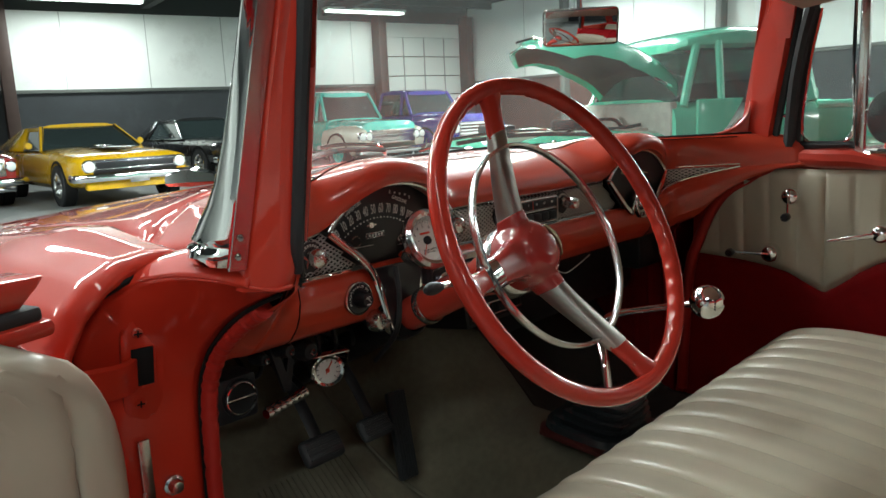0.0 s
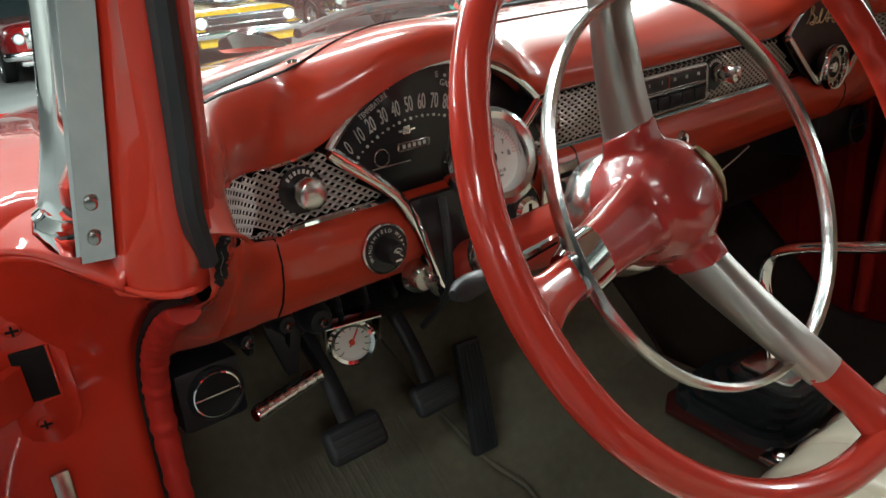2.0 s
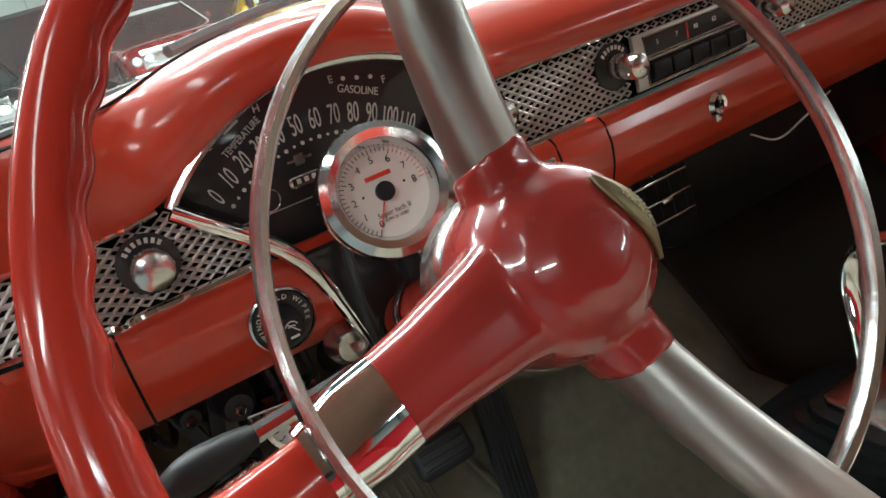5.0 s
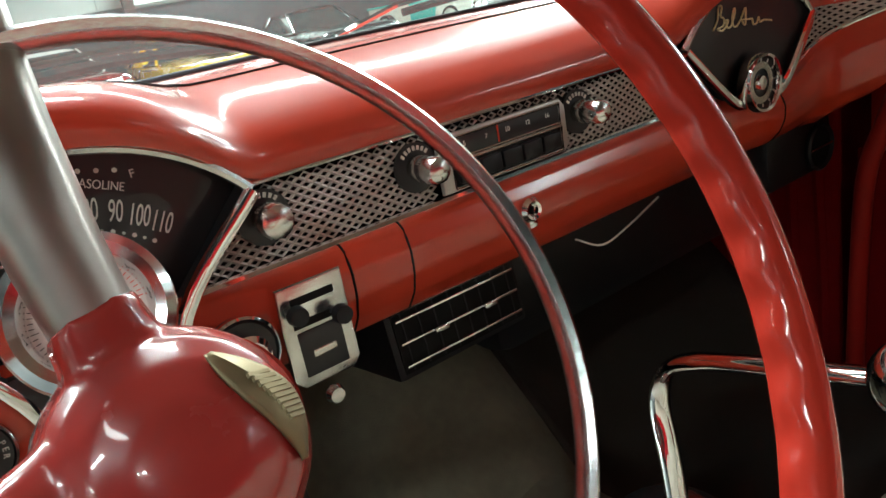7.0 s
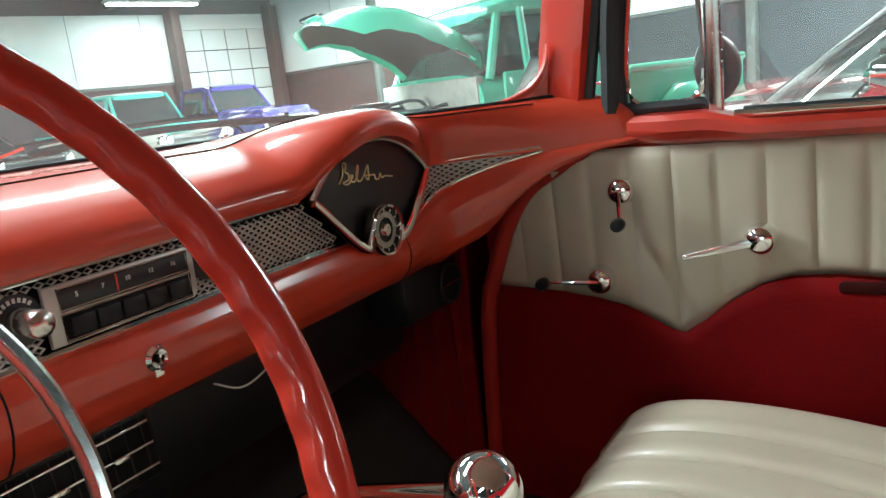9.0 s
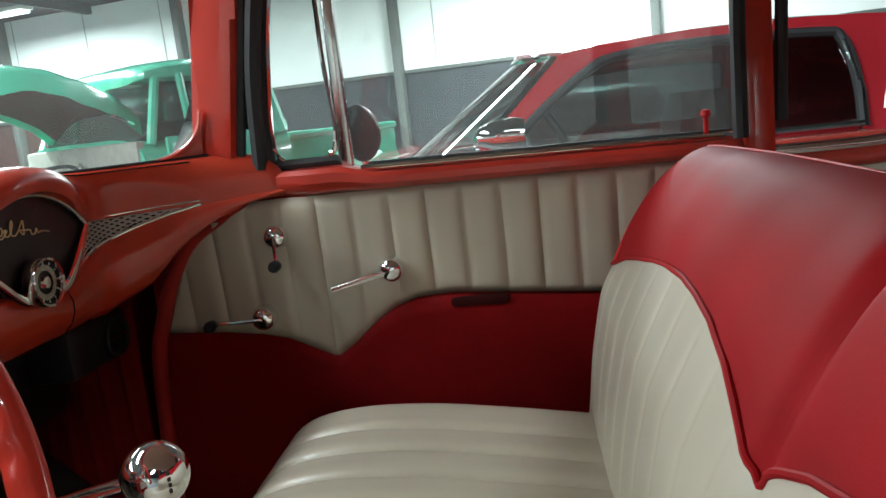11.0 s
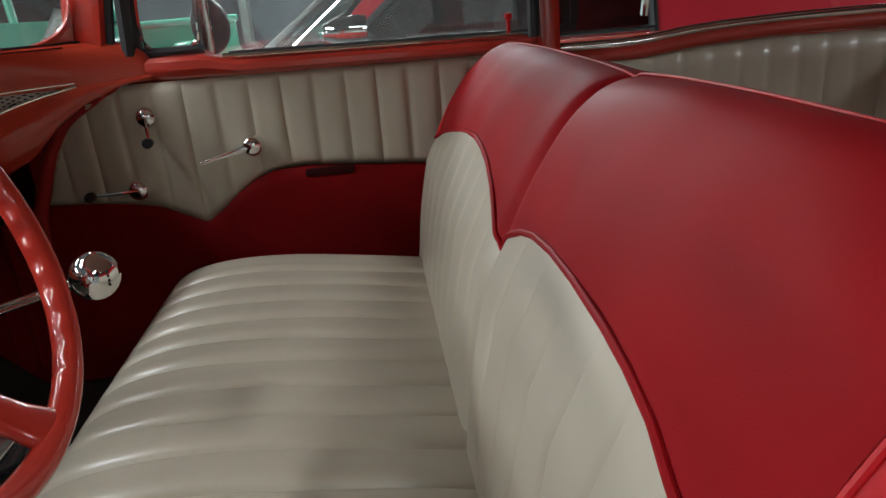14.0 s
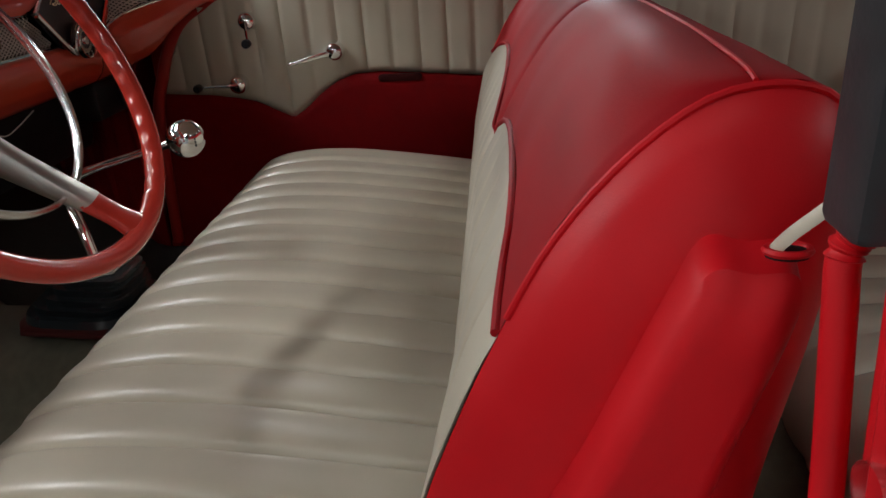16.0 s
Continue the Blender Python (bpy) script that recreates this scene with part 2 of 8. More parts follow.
def tube(bm, pts, r, seg=10, closed=False, flat=None):
    """A tube of radius r (number or list) along pts; flat = (width factor, height factor, up)."""
    k = len(pts)
    rings = []
    up0 = Vector(flat[2]) if flat else None
    for i, p in enumerate(pts):
        a = pts[(i - 1) % k] if closed or i > 0 else pts[i]
        b = pts[(i + 1) % k] if closed or i < k - 1 else pts[i]
        t = (b - a).normalized()
        u = up0 if up0 else (Vector((0, 0, 1)) if abs(t.z) < 0.9 else Vector((0, 1, 0)))
        s = t.cross(u).normalized()
        n = s.cross(t).normalized()
        rr = r[i] if isinstance(r, (list, tuple)) else r
        w, h = (flat[0], flat[1]) if flat else (1, 1)
        rings.append([bm.verts.new(p + s * (rr * w * math.cos(2 * math.pi * j / seg)) + n * (rr * h * math.sin(2 * math.pi * j / seg))) for j in range(seg)])
    for i in range(k if closed else k - 1):
        a, b = rings[i], rings[(i + 1) % k]
        for j in range(seg):
            bm.faces.new((a[j], a[(j + 1) % seg], b[(j + 1) % seg], b[j]))
    if not closed:
        bm.faces.new(rings[0][::-1])
        bm.faces.new(rings[-1])
    return bm


def tubed(pts, r, seg=10, closed=False, flat=None):
    return tube(bmesh.new(), [Vector(p) for p in pts], r, seg, closed, flat)


def sheet(bm, f, nu, nv, close_u=False):
    """A sheet of f(i / nu, j / nv)."""
    g = [[bm.verts.new(f(i / nu, j / nv)) for j in range(nv + 1)] for i in range(nu if close_u else nu + 1)]
    for i in range(nu):
        for j in range(nv):
            a, b = g[i], g[(i + 1) % len(g)]
            bm.faces.new((a[j], b[j], b[j + 1], a[j + 1]))
    return bm


def sheeted(f, nu, nv, close_u=False):
    return sheet(bmesh.new(), f, nu, nv, close_u)


def loft(bm, loops, caps=True):
    rings = [[bm.verts.new(Vector(p)) for p in lp] for lp in loops]
    n = len(rings[0])
    for a, b in zip(rings, rings[1:]):
        for j in range(n):
            bm.faces.new((a[j], a[(j + 1) % n], b[(j + 1) % n], b[j]))
    if caps:
        bm.faces.new(rings[0][::-1])
        bm.faces.new(rings[-1])
    return bm


def prism(bm, outline, depth, m, bevel=0.0):
    """An outline in the local xy of m, as thick as depth along local z."""
    a = [bm.verts.new(Vector((x, y, 0))) for x, y in outline]
    b = [bm.verts.new(Vector((x, y, depth))) for x, y in outline]
    n = len(a)
    fs = [bm.faces.new(a[::-1]), bm.faces.new(b)]
    for j in range(n):
        fs.append(bm.faces.new((a[j], a[(j + 1) % n], b[(j + 1) % n], b[j])))
    vs = set(a + b)
    if bevel:
        es = list({e for f in fs[:2] for e in f.edges})
        r = bmesh.ops.bevel(bm, geom=es, offset=bevel, segments=2, profile=0.5, affect="EDGES")
        vs = {v for v in vs if v.is_valid} | set(r["verts"])
    for v in vs:
        v.co = m @ v.co
    return bm


def prismed(outline, depth, m, bevel=0.0):
    return prism(bmesh.new(), outline, depth, m, bevel)


FACE = pose(0, 0, 0, 90, 0, 0)      # local xy stands as world xz, local z looks to -y
SIDE = Matrix(((0, 0, 1, 0), (1, 0, 0, 0), (0, 1, 0, 0), (0, 0, 0, 1)))  # local xy stands as world yz, depth to +x


def lerp_table(tab, x):
    if x <= tab[0][0]:
        return tab[0][1]
    for (a, va), (b, vb) in zip(tab, tab[1:]):
        if x <= b:
            t = (x - a) / (b - a)
            return va + (vb - va) * t
    return tab[-1][1]


def text(name, s, size, mat, m, parent, depth=0.0004, align="CENTER", label="", squeeze=1.0, shear=0.0):
    cu = bpy.data.curves.new(name, "FONT")
    cu.body, cu.size, cu.extrude, cu.align_x, cu.align_y, cu.shear = s, size, depth, align, "CENTER", shear
    tmp = bpy.data.objects.new(name, cu)
    me = bpy.data.meshes.new_from_object(tmp)
    bpy.data.objects.remove(tmp)
    bpy.data.curves.remove(cu)
    bt_ = bmesh.new()
    bt_.from_mesh(me)
    bmesh.ops.remove_doubles(bt_, verts=bt_.verts, dist=size * 0.0005)
    bt_.to_mesh(me)
    bt_.free()
    me.transform(m @ Matrix.Diagonal((squeeze, 1, 1, 1)))
    me.materials.clear()
    me.materials.append(mat)
    ob = new(name, me)
    ob.parent = parent
    if label:
        ob["label"] = label
    return ob


# ---- hall ----
NORMAL = radians(12)                 # the far wall's normal, east of north
WA = Vector((math.sin(NORMAL), math.cos(NORMAL), 0))
WB = Vector((math.cos(NORMAL), -math.sin(NORMAL), 0))
EYE0 = Vector((-1.15, -0.82, 0))
D_FAR, D_RIGHT, WAINSCOT, EAVE, ROOF = 20.3, 15.2, 2.1, 3.95, 4.5


def hall(u, v, z=0.0):
    """A place in the hall: u along the far wall to the right, v towards it."""
    return EYE0 + WB * u + WA * v + Vector((0, 0, z))


HALL = Matrix.Translation(EYE0) @ Matrix((WB.to_4d(), WA.to_4d(), (0, 0, 1, 0), (0, 0, 0, 1))).transposed()
HALL = Matrix(((WB.x, WA.x, 0, EYE0.x), (WB.y, WA.y, 0, EYE0.y), (0, 0, 1, 0), (0, 0, 0, 1)))
U0, V0 = -13.0, -16.0
DU0, DU1, DTOP = D_FAR * math.tan(radians(30.5)), D_FAR * math.tan(radians(36.5)), 3.53

floor = part("floor", boxed(U0 - 0.3, D_RIGHT + 0.3, V0 - 0.3, D_FAR + 0.3, -0.2, 0, m=HALL), asphalt)
tagged(floor, "grey polished concrete floor of the hall", "floor", kind="structure")
wf = thing("wall_far", "white panel wall with dark lower half and roll-up door", "wall", kind="structure")
for nm, mat, a, b, z0, z1, dep in (("lower_panel", wall_dark, U0, 9.0, 0, WAINSCOT, 0.2), ("lower_panel", wall_brown, 9.0, DU0, 0, WAINSCOT, 0.2), ("lower_panel", wall_brown, DU1, D_RIGHT, 0, WAINSCOT, 0.2),
                                   ("upper_panel", wall_white, U0, DU0, WAINSCOT, EAVE, 0.2), ("upper_panel", wall_white, DU1, D_RIGHT, WAINSCOT, EAVE, 0.2),
                                   ("upper_panel", wall_white, DU0, DU1, DTOP, EAVE, 0.2), ("eave_beam", ceiling_dark, U0, D_RIGHT, EAVE, ROOF, 0.24)):
    part(nm, boxed(a, b, D_FAR + 0.24 - dep, D_FAR + 0.3, z0, z1, m=HALL), mat, wf)
part("ledge", boxed(U0, DU0 - 0.02, D_FAR - 0.02, D_FAR + 0.04, WAINSCOT - 0.05, WAINSCOT + 0.03, 0.004, m=HALL), beam_mat, wf)
for k in range(14):
    u = -12.5 + k * 1.95
    if not DU0 - 0.3 < u < DU1 + 0.3:
        part("panel_seam", boxed(u, u + 0.016, D_FAR + 0.03, D_FAR + 0.048, WAINSCOT + 0.03, EAVE, m=HALL), seam_grey, wf)
for u in (-5.0, 1.7, DU0 - 0.35, D_RIGHT - 0.35):
    part("post", boxed(u, u + 0.26, D_FAR - 0.42, D_FAR + 0.03, 0, EAVE + 0.2, 0.01, m=HALL), post_brown, wf)
gate = thing("roll_up_door", "closed white sectional roll-up garage door", "door", kind="structure")
rows_, cols_ = 6, 4
for i in range(rows_):
    h = DTOP / rows_
    part("section", boxed(DU0 + 0.05, DU1 - 0.05, D_FAR + 0.06, D_FAR + 0.12, i * h + 0.012, (i + 1) * h - 0.012, 0.008, m=HALL), wall_white, gate)
    for j in range(cols_ - 1):
        u = DU0 + (j + 1) * (DU1 - DU0) / cols_
        part("stile", boxed(u - 0.022, u + 0.022, D_FAR + 0.045, D_FAR + 0.06, i * h + 0.02, (i + 1) * h - 0.02, 0.004, m=HALL), seam_grey, gate)
for u in (DU0, DU1):
    part("track", boxed(u - 0.06, u + 0.06, D_FAR - 0.04, D_FAR + 0.02, 0, DTOP + 0.3, 0.006, m=HALL), beam_mat, gate)
wr = thing("wall_right", "white panel wall above dark grey wainscot", "wall", kind="structure")
part("lower_panel", boxed(D_RIGHT, D_RIGHT + 0.2, V0, 11.0, 0, WAINSCOT, m=HALL), wall_dark, wr)
part("lower_panel", boxed(D_RIGHT, D_RIGHT + 0.2, 11.0, D_FAR, 0, WAINSCOT, m=HALL), wall_brown, wr)
part("upper_panel", boxed(D_RIGHT + 0.02, D_RIGHT + 0.2, V0, D_FAR, WAINSCOT, EAVE + 0.5, m=HALL), wall_white, wr)
part("ledge", boxed(D_RIGHT - 0.05, D_RIGHT + 0.02, V0, D_FAR, WAINSCOT - 0.04, WAINSCOT + 0.03, 0.004, m=HALL), beam_mat, wr)
for v in (-9.6, -4.4, 0.6, 5.6, 10.6, 15.6):
    part("post", boxed(D_RIGHT - 0.22, D_RIGHT + 0.01, v, v + 0.16, 0, ROOF, 0.01, m=HALL), beam_mat, wr)
for k in range(16):
    v = -14 + 2.1 * k
    part("panel_seam", boxed(D_RIGHT + 0.005, D_RIGHT + 0.03, v, v + 0.016, WAINSCOT + 0.03, EAVE + 0.5, m=HALL), seam_grey, wr)
wb = part("wall_back", boxed(U0, D_RIGHT, V0 - 0.2, V0, 0, ROOF, m=HALL), wall_dark)
tagged(wb, "dark wall closing the hall behind", "wall", kind="structure")
# Unseen left wall, set near and lit so the chrome has white to mirror.
wl = part("wall_left", boxed(U0 - 0.2, U0, V0, D_FAR, 0, ROOF, m=HALL), wall_white)
tagged(wl, "pale unseen wall closing the hall on its side, for reflections", "wall", kind="structure")
bm = boxed(U0, D_RIGHT + 0.2, V0, D_FAR + 0.3, ROOF, ROOF + 0.15, m=HALL)
for v in range(-14, 20, 3):
    box(bm, U0, D_RIGHT, v, v + 0.12, ROOF - 0.22, ROOF, m=HALL)
for u in range(-10, 15, 5):
    box(bm, u, u + 0.2, V0, D_FAR, ROOF - 0.42, ROOF - 0.2, m=HALL)
ceiling = part("ceiling", bm, ceiling_dark, smooth=False)
tagged(ceiling, "dark metal ceiling with steel purlins", "ceiling", kind="structure")


def ceiling_lamp(u, v, along_u=True, z=4.02, power=90.0):
    t = thing("ceiling_light", "fluorescent strip light under the ceiling, placed to suit the light", "lamp", HALL @ pose(u, v, z, 0, 0, 0 if along_u else 90), "hall lights")
    part("housing", boxed(-1.25, 1.25, -0.16, 0.16, 0.03, 0.10, 0.01), wall_white, t)
    for k in (-0.08, 0.08):
        part("tube", tubed([(-1.2, k, 0.0), (1.2, k, 0.0)], 0.03, 8), lamp_glow, t)
    part("hanger", boxed(-0.02, 0.02, -0.02, 0.02, 0.10, ROOF - z + 0.02), beam_mat, t)
    d = bpy.data.lights.new("strip", "AREA")
    d.shape, d.size, d.size_y, d.energy, d.color = "RECTANGLE", 2.4, 0.3, power, (0.87, 1.0, 1.03)
    lo = new("strip_light", d)
    lo.parent = t
    lo.location = (0, 0, -0.05)
    return t


# Left and rear lights are unseen additions that brighten jamb, seat and left wall.
for u, v, al, pw in ((3.5, 18.9, True, 390), (10.7, 19.0, True, 130), (12.7, 13.6, False, 1500), (-6.5, 18.0, True, 250), (-11.4, 2.0, False, 300), (-11.4, -5.0, False, 300),
                     (0.5, 8.5, True, 600), (6.0, 7.5, True, 1650), (-5.0, 7.0, True, 420), (8.8, 4.6, False, 500), (11.8, 2.0, False, 2300),
                     (0.45, 2.88, True, 260), (-1.6, 5.6, True, 700), (2.6, 5.6, True, 130), (-1.0, -0.3, False, 40), (-3.16, -2.19, True, 180), (-0.35, -5.4, True, 280), (5.0, -6.5, False, 30), (11.5, -6.0, False, 300)):
    ceiling_lamp(u, v, al, power=pw)

# ---- the red sedan: body ----
def dash_y(x):
    """How far the instrument panel's face lies ahead; it wraps back at both ends."""
    d = x - 0.52 if x > 0 else min(-x - 0.535, 0.118)
    return 0.035 - ((9.3 if x > 0 else 11.0) * d * d if d > 0 else 0)


def shield_y(x):
    return 0.31 - 0.92 * x * x


body = thing("sedan_body", "bright red 1950s sedan body with chrome trim", "car")

# hood and cowl
def cowl_edge(x):
    return shield_y(x) + 0.10 + 0.22 * min(1.0, abs(x) / 0.5)


def shield_z(x):
    return 1.104 + 0.008 * x * x


def hood_side(y):
    """Half the hood's width, which narrows towards the nose."""
    return lerp_table([(0.18, 0.692), (0.45, 0.655), (0.75, 0.612), (1.3, 0.565), (2.4, 0.50)], y)


def hood_z(x, y):
    return 1.090 - 0.062 * (x / 0.62) ** 2 - 0.125 * max(0.0, y - 0.36) + 0.008 * math.exp(-(x / 0.07) ** 2) * min(1.0, max(0.0, y - 0.5))


def hood_pt(u, v):
    k = 2 * u - 1
    y0 = cowl_edge(k * 0.69) + 0.004
    y = y0 + (2.4 - y0) * v
    x = k * (hood_side(y) - 0.003)
    roll = 0.026 * max(0.0, (abs(k) - 0.955) / 0.045) ** 2
    rear = 0.010 * max(0.0, 1 - v / 0.012) ** 2
    return Vector((x, y, hood_z(x, y) + 0.018 - roll - rear))


solidify(part("hood", sheeted(hood_pt, 120, 60), paint_red, body, "glossy red hood"), 0.01)


def cowl_pt(u, v):
    x = -0.705 + 1.41 * u
    y0, y1 = shield_y(x) + 0.004, cowl_edge(x) - 0.001
    z0, z1 = shield_z(x) - 0.006, hood_z(x, y1) + 0.014 * min(1.0, max(0.0, 0.70 - abs(x)) / 0.05)
    t = v ** 0.9
    return Vector((x, y0 + (y1 - y0) * v, z0 + (z1 - z0) * (t * (1.6 - 0.6 * t))))


solidify(part("cowl", sheeted(cowl_pt, 40, 10), paint_red, body), 0.01)
part("hood_ornament", loft(bmesh.new(), [[(sx * w, y, z + sz * h) for sx, sz in ((-1, 0), (-0.7, 0.8), (0, 1), (0.7, 0.8), (1, 0), (0, -0.3))]
                                               for y, w, z, h in ((1.08, 0.004, 1.020, 0.005), (1.20, 0.018, 1.020, 0.028), (1.34, 0.026, 1.012, 0.050), (1.50, 0.012, 1.000, 0.030))]), chrome, body, "chrome hood ornament")


def fender(side):
    sec = [(0.0, 0.0), (0.20, 0.006), (0.45, 0.001), (0.70, -0.022), (0.86, -0.060), (0.95, -0.115), (1.0, -0.215), (1.01, -0.40), (1.0, -0.60)]

    tail = [(0.0, 0.0), (0.18, 0.003), (0.38, -0.002), (0.57, -0.020), (0.73, -0.048), (0.84, -0.084), (0.95, -0.150), (1.0, -0.30), (1.0, -0.60)]

    def f(u, v):
        y = 0.045 + 2.35 * u
        k = v * (len(sec) - 1)
        i = min(int(k), len(sec) - 2)
        t = k - i
        w = min(1.0, u / 0.25)
        pa = [tail[i + n][0] * (1 - w) + sec[i + n][0] * w for n in (0, 1)]
        pz = [tail[i + n][1] * (1 - w) + sec[i + n][1] * w for n in (0, 1)]
        a = pa[0] + (pa[1] - pa[0]) * t
        dz = pz[0] + (pz[1] - pz[0]) * t
        xi = hood_side(max(y, 0.18)) + 0.004 if y > 0.18 else 0.696 + 0.10 * (0.18 - y)
        z0 = hood_z(xi, max(y, 0.18)) + 0.010
        x = xi + (0.885 - xi) * a + 0.05 * math.sin(u * math.pi) * min(1, v * 2)
        return Vector((side * x, y, z0 + dz))
    ob = part("front_fender", sheeted(f, 40, 56), paint_red, body, "glossy red front fender")
    solidify(ob, 0.012, 1.0 if side < 0 else -1.0)
    return ob


fender(-1)
fender(1)


# hinge pillar with its dog-leg
DOGLEG = [(0.100, 0.10), (0.100, 0.60), (0.096, 0.75), (0.086, 0.835), (0.058, 0.888), (0.018, 0.925), (-0.025, 0.954), (-0.068, 0.976), (-0.125, 0.999), (-0.158, 1.012)]
JAMB_IN = [(0.690, y, z) for y, z in DOGLEG]
JAMB_OUT = [(0.848, 0.100, 0.10), (0.848, 0.100, 0.60), (0.848, 0.099, 0.78), (0.845, 0.097, 0.875), (0.835, 0.092, 0.930), (0.812, 0.080, 0.974), (0.782, 0.046, 1.003), (0.757, -0.012, 1.016), (0.738, -0.070, 1.016), (0.722, -0.115, 1.010)]


def post_edge(z):
    """Outer corner of the windshield post at a height."""
    return 0.7185 - 0.125 * (z - 1.04), -0.110 - 0.16 * (z - 1.05)


def pillar_side(side):
    a = smooth_path(JAMB_IN, 8)
    b = smooth_path(JAMB_OUT, 8)

    def jamb(u, v):
        k = u * (len(a) - 1)
        i = min(int(k), len(a) - 2)
        t = k - i
        p = a[i].lerp(a[i + 1], t)
        q = b[i].lerp(b[i + 1], t)
        r = p.lerp(q, v)
        bow = 0.006 * math.sin(math.pi * v) * max(0.0, min(1.0, (r.z - 0.93) / 0.05))
        return Vector((side * r.x, r.y + 0.003 - bow, r.z - bow * 0.5))
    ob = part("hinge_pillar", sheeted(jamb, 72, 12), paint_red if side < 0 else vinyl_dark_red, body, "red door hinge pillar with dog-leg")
    solidify(ob, 0.004, 0.0)
    # ridge and ledge from the jamb up to the cowl
    c = [Vector(p) for p in smooth_path([(0.790, 0.062, 1.012), (0.768, 0.052, 1.024), (0.745, 0.050, 1.028), (0.722, 0.030, 1.036), (0.704, -0.010, 1.044), (0.690, -0.060, 1.050), (0.684, -0.105, 1.052)], 8)]
    d = b[40:]

    def ledge(u, v):
        k = u * (len(d) - 1)
        i = min(int(k), len(d) - 2)
        p = d[i].lerp(d[i + 1], k - i)
        k = u * (len(c) - 1)
        i = min(int(k), len(c) - 2)
        q = c[i].lerp(c[i + 1], k - i)
        r = p.lerp(q, v)
        return Vector((side * r.x, r.y, r.z + 0.004 * math.sin(math.pi * v)))
    ob = part("cowl_ledge", sheeted(ledge, 32, 10), paint_red, body, "red ledge below the windshield moulding")
    solidify(ob, 0.006, 0.0)
    # windshield post
    loops, seal, lip = [], [], []
    for z in (1.004, 1.03, 1.06, 1.10, 1.16, 1.24, 1.32, 1.40, 1.47):
        ox, oy = post_edge(z)
        h = z - 1.05
        yr_ = -0.160 - 0.16 * h
        xi = 0.6735 - 0.030 * max(0.0, h)
        xs = 0.6945 - 0.018 * max(0.0, h)
        xs = min(xs, ox - 0.004)
        f = 0.010 if z < 1.02 else 0.0
        lp = [(ox - 0.012, oy + 0.03), (ox, oy + 0.012), (ox, oy - 0.004), (ox - 0.004, oy - 0.010), (xs + 0.010, yr_ + 0.008 + f), (xs + 0.003, yr_ + 0.001 + f), (xs - 0.004, yr_ + f), (xs - 0.010, yr_ + 0.002 + f), (xi, yr_ + 0.010 + f), (xi - 0.002, yr_ + 0.03), (xi + 0.008, oy + 0.030)]
        loops.append([(side * x, y, z) for x, y in lp])
        if z > 1.025:
            seal.append((side * (0.6875 - 0.020 * max(0.0, h)), yr_ - 0.002, z))
        if z > 1.045:
            g = 0.675 - 0.046 * min(h, 0.15) - 0.004 * max(0.0, h - 0.15)
            lip.append([(side * x, y, z) for x, y in ((xs - 0.010, yr_ + 0.006), (xs - 0.012, yr_ - 0.004), (g + 0.004, yr_ - 0.008), (g, yr_ - 0.004), (g - 0.001, yr_ + 0.010), (g + 0.006, yr_ + 0.035))])
    part("windshield_post", loft(bmesh.new(), loops), paint_red, body, "red windshield post")
    seal[0] = (side * 0.680, -0.148, 1.026)
    part("door_seal", tubed(smooth_path(seal, 5), 0.0072, 8, flat=(1.0, 1.3, (0, 1, 0))), rubber, body, "black rubber door seal")
    if side < 0:
        part("pillar_garnish", loft(bmesh.new(), lip), paint_inner, body, "red inner pillar garnish")
    # moulding: a convex shell from the flange round the glass edge, flared at the foot
    secs = []
    for z, fy, fx, flare in ((1.46, -0.185, 0.700, 0.0), (1.31, -0.142, 0.703, 0.0), (1.257, -0.120, 0.7035, 0.0), (1.211, -0.100, 0.7055, 0.0), (1.169, -0.080, 0.707, 0.0), (1.125, -0.053, 0.708, 0.001),
                             (1.100, -0.032, 0.709, 0.002), (1.080, -0.015, 0.714, 0.003), (1.066, -0.006, 0.718, 0.003), (1.060, -0.002, 0.720, 0.004), (1.057, -0.004, 0.719, 0.002), (1.054, -0.003, 0.720, 0.002),
                             (1.050, 0.002, 0.723, 0.006), (1.042, 0.001, 0.724, 0.007), (1.034, -0.006, 0.722, 0.003)):
        ox, oy = post_edge(z)
        A = Vector((ox + 0.0015, oy - 0.004, 0))
        T = Vector((0.7395 - 0.125 * (z - 1.035), -0.108 - 0.16 * (z - 1.05), 0))
        F = Vector((fx, fy, 0))
        lp = [A, A.lerp(T, 0.5), T]
        out = Vector((0.014 + flare, 0, 0))
        for k in range(1, 12):
            t = k / 12
            lp.append(T.lerp(F, t) + out * math.sin(math.pi * t) ** 0.8)
        lp += [F, F + Vector((-0.012, 0.002, 0)), Vector(((A.x + F.x) / 2 - 0.020, (A.y + F.y) / 2, 0)), A + Vector((-0.010, 0.016, 0))]
        secs.append([(side * p.x, p.y, z - (0.012 * max(0.0, min(1.0, (p.y + 0.05) / 0.06)) if z < 1.05 else 0)) for p in lp])
    part("windshield_moulding", loft(bmesh.new(), secs), chrome, body, "chrome windshield moulding with flared foot")
    if side < 0:
        fl_ = []
        for z in (1.030, 1.10, 1.20, 1.30, 1.46):
            ox, oy = post_edge(z)
            T = (0.7395 - 0.125 * (z - 1.035), -0.108 - 0.16 * (z - 1.05))
            fl_.append([(side * x, y, z) for x, y in ((ox + 0.001, oy - 0.0065), (T[0] - 0.002, T[1] - 0.0035), (T[0] - 0.002, T[1] + 0.001), (ox + 0.001, oy - 0.001))])
        fg = part("moulding_flange", loft(bmesh.new(), fl_), chrome_worn, body, "dull pitted moulding flange")
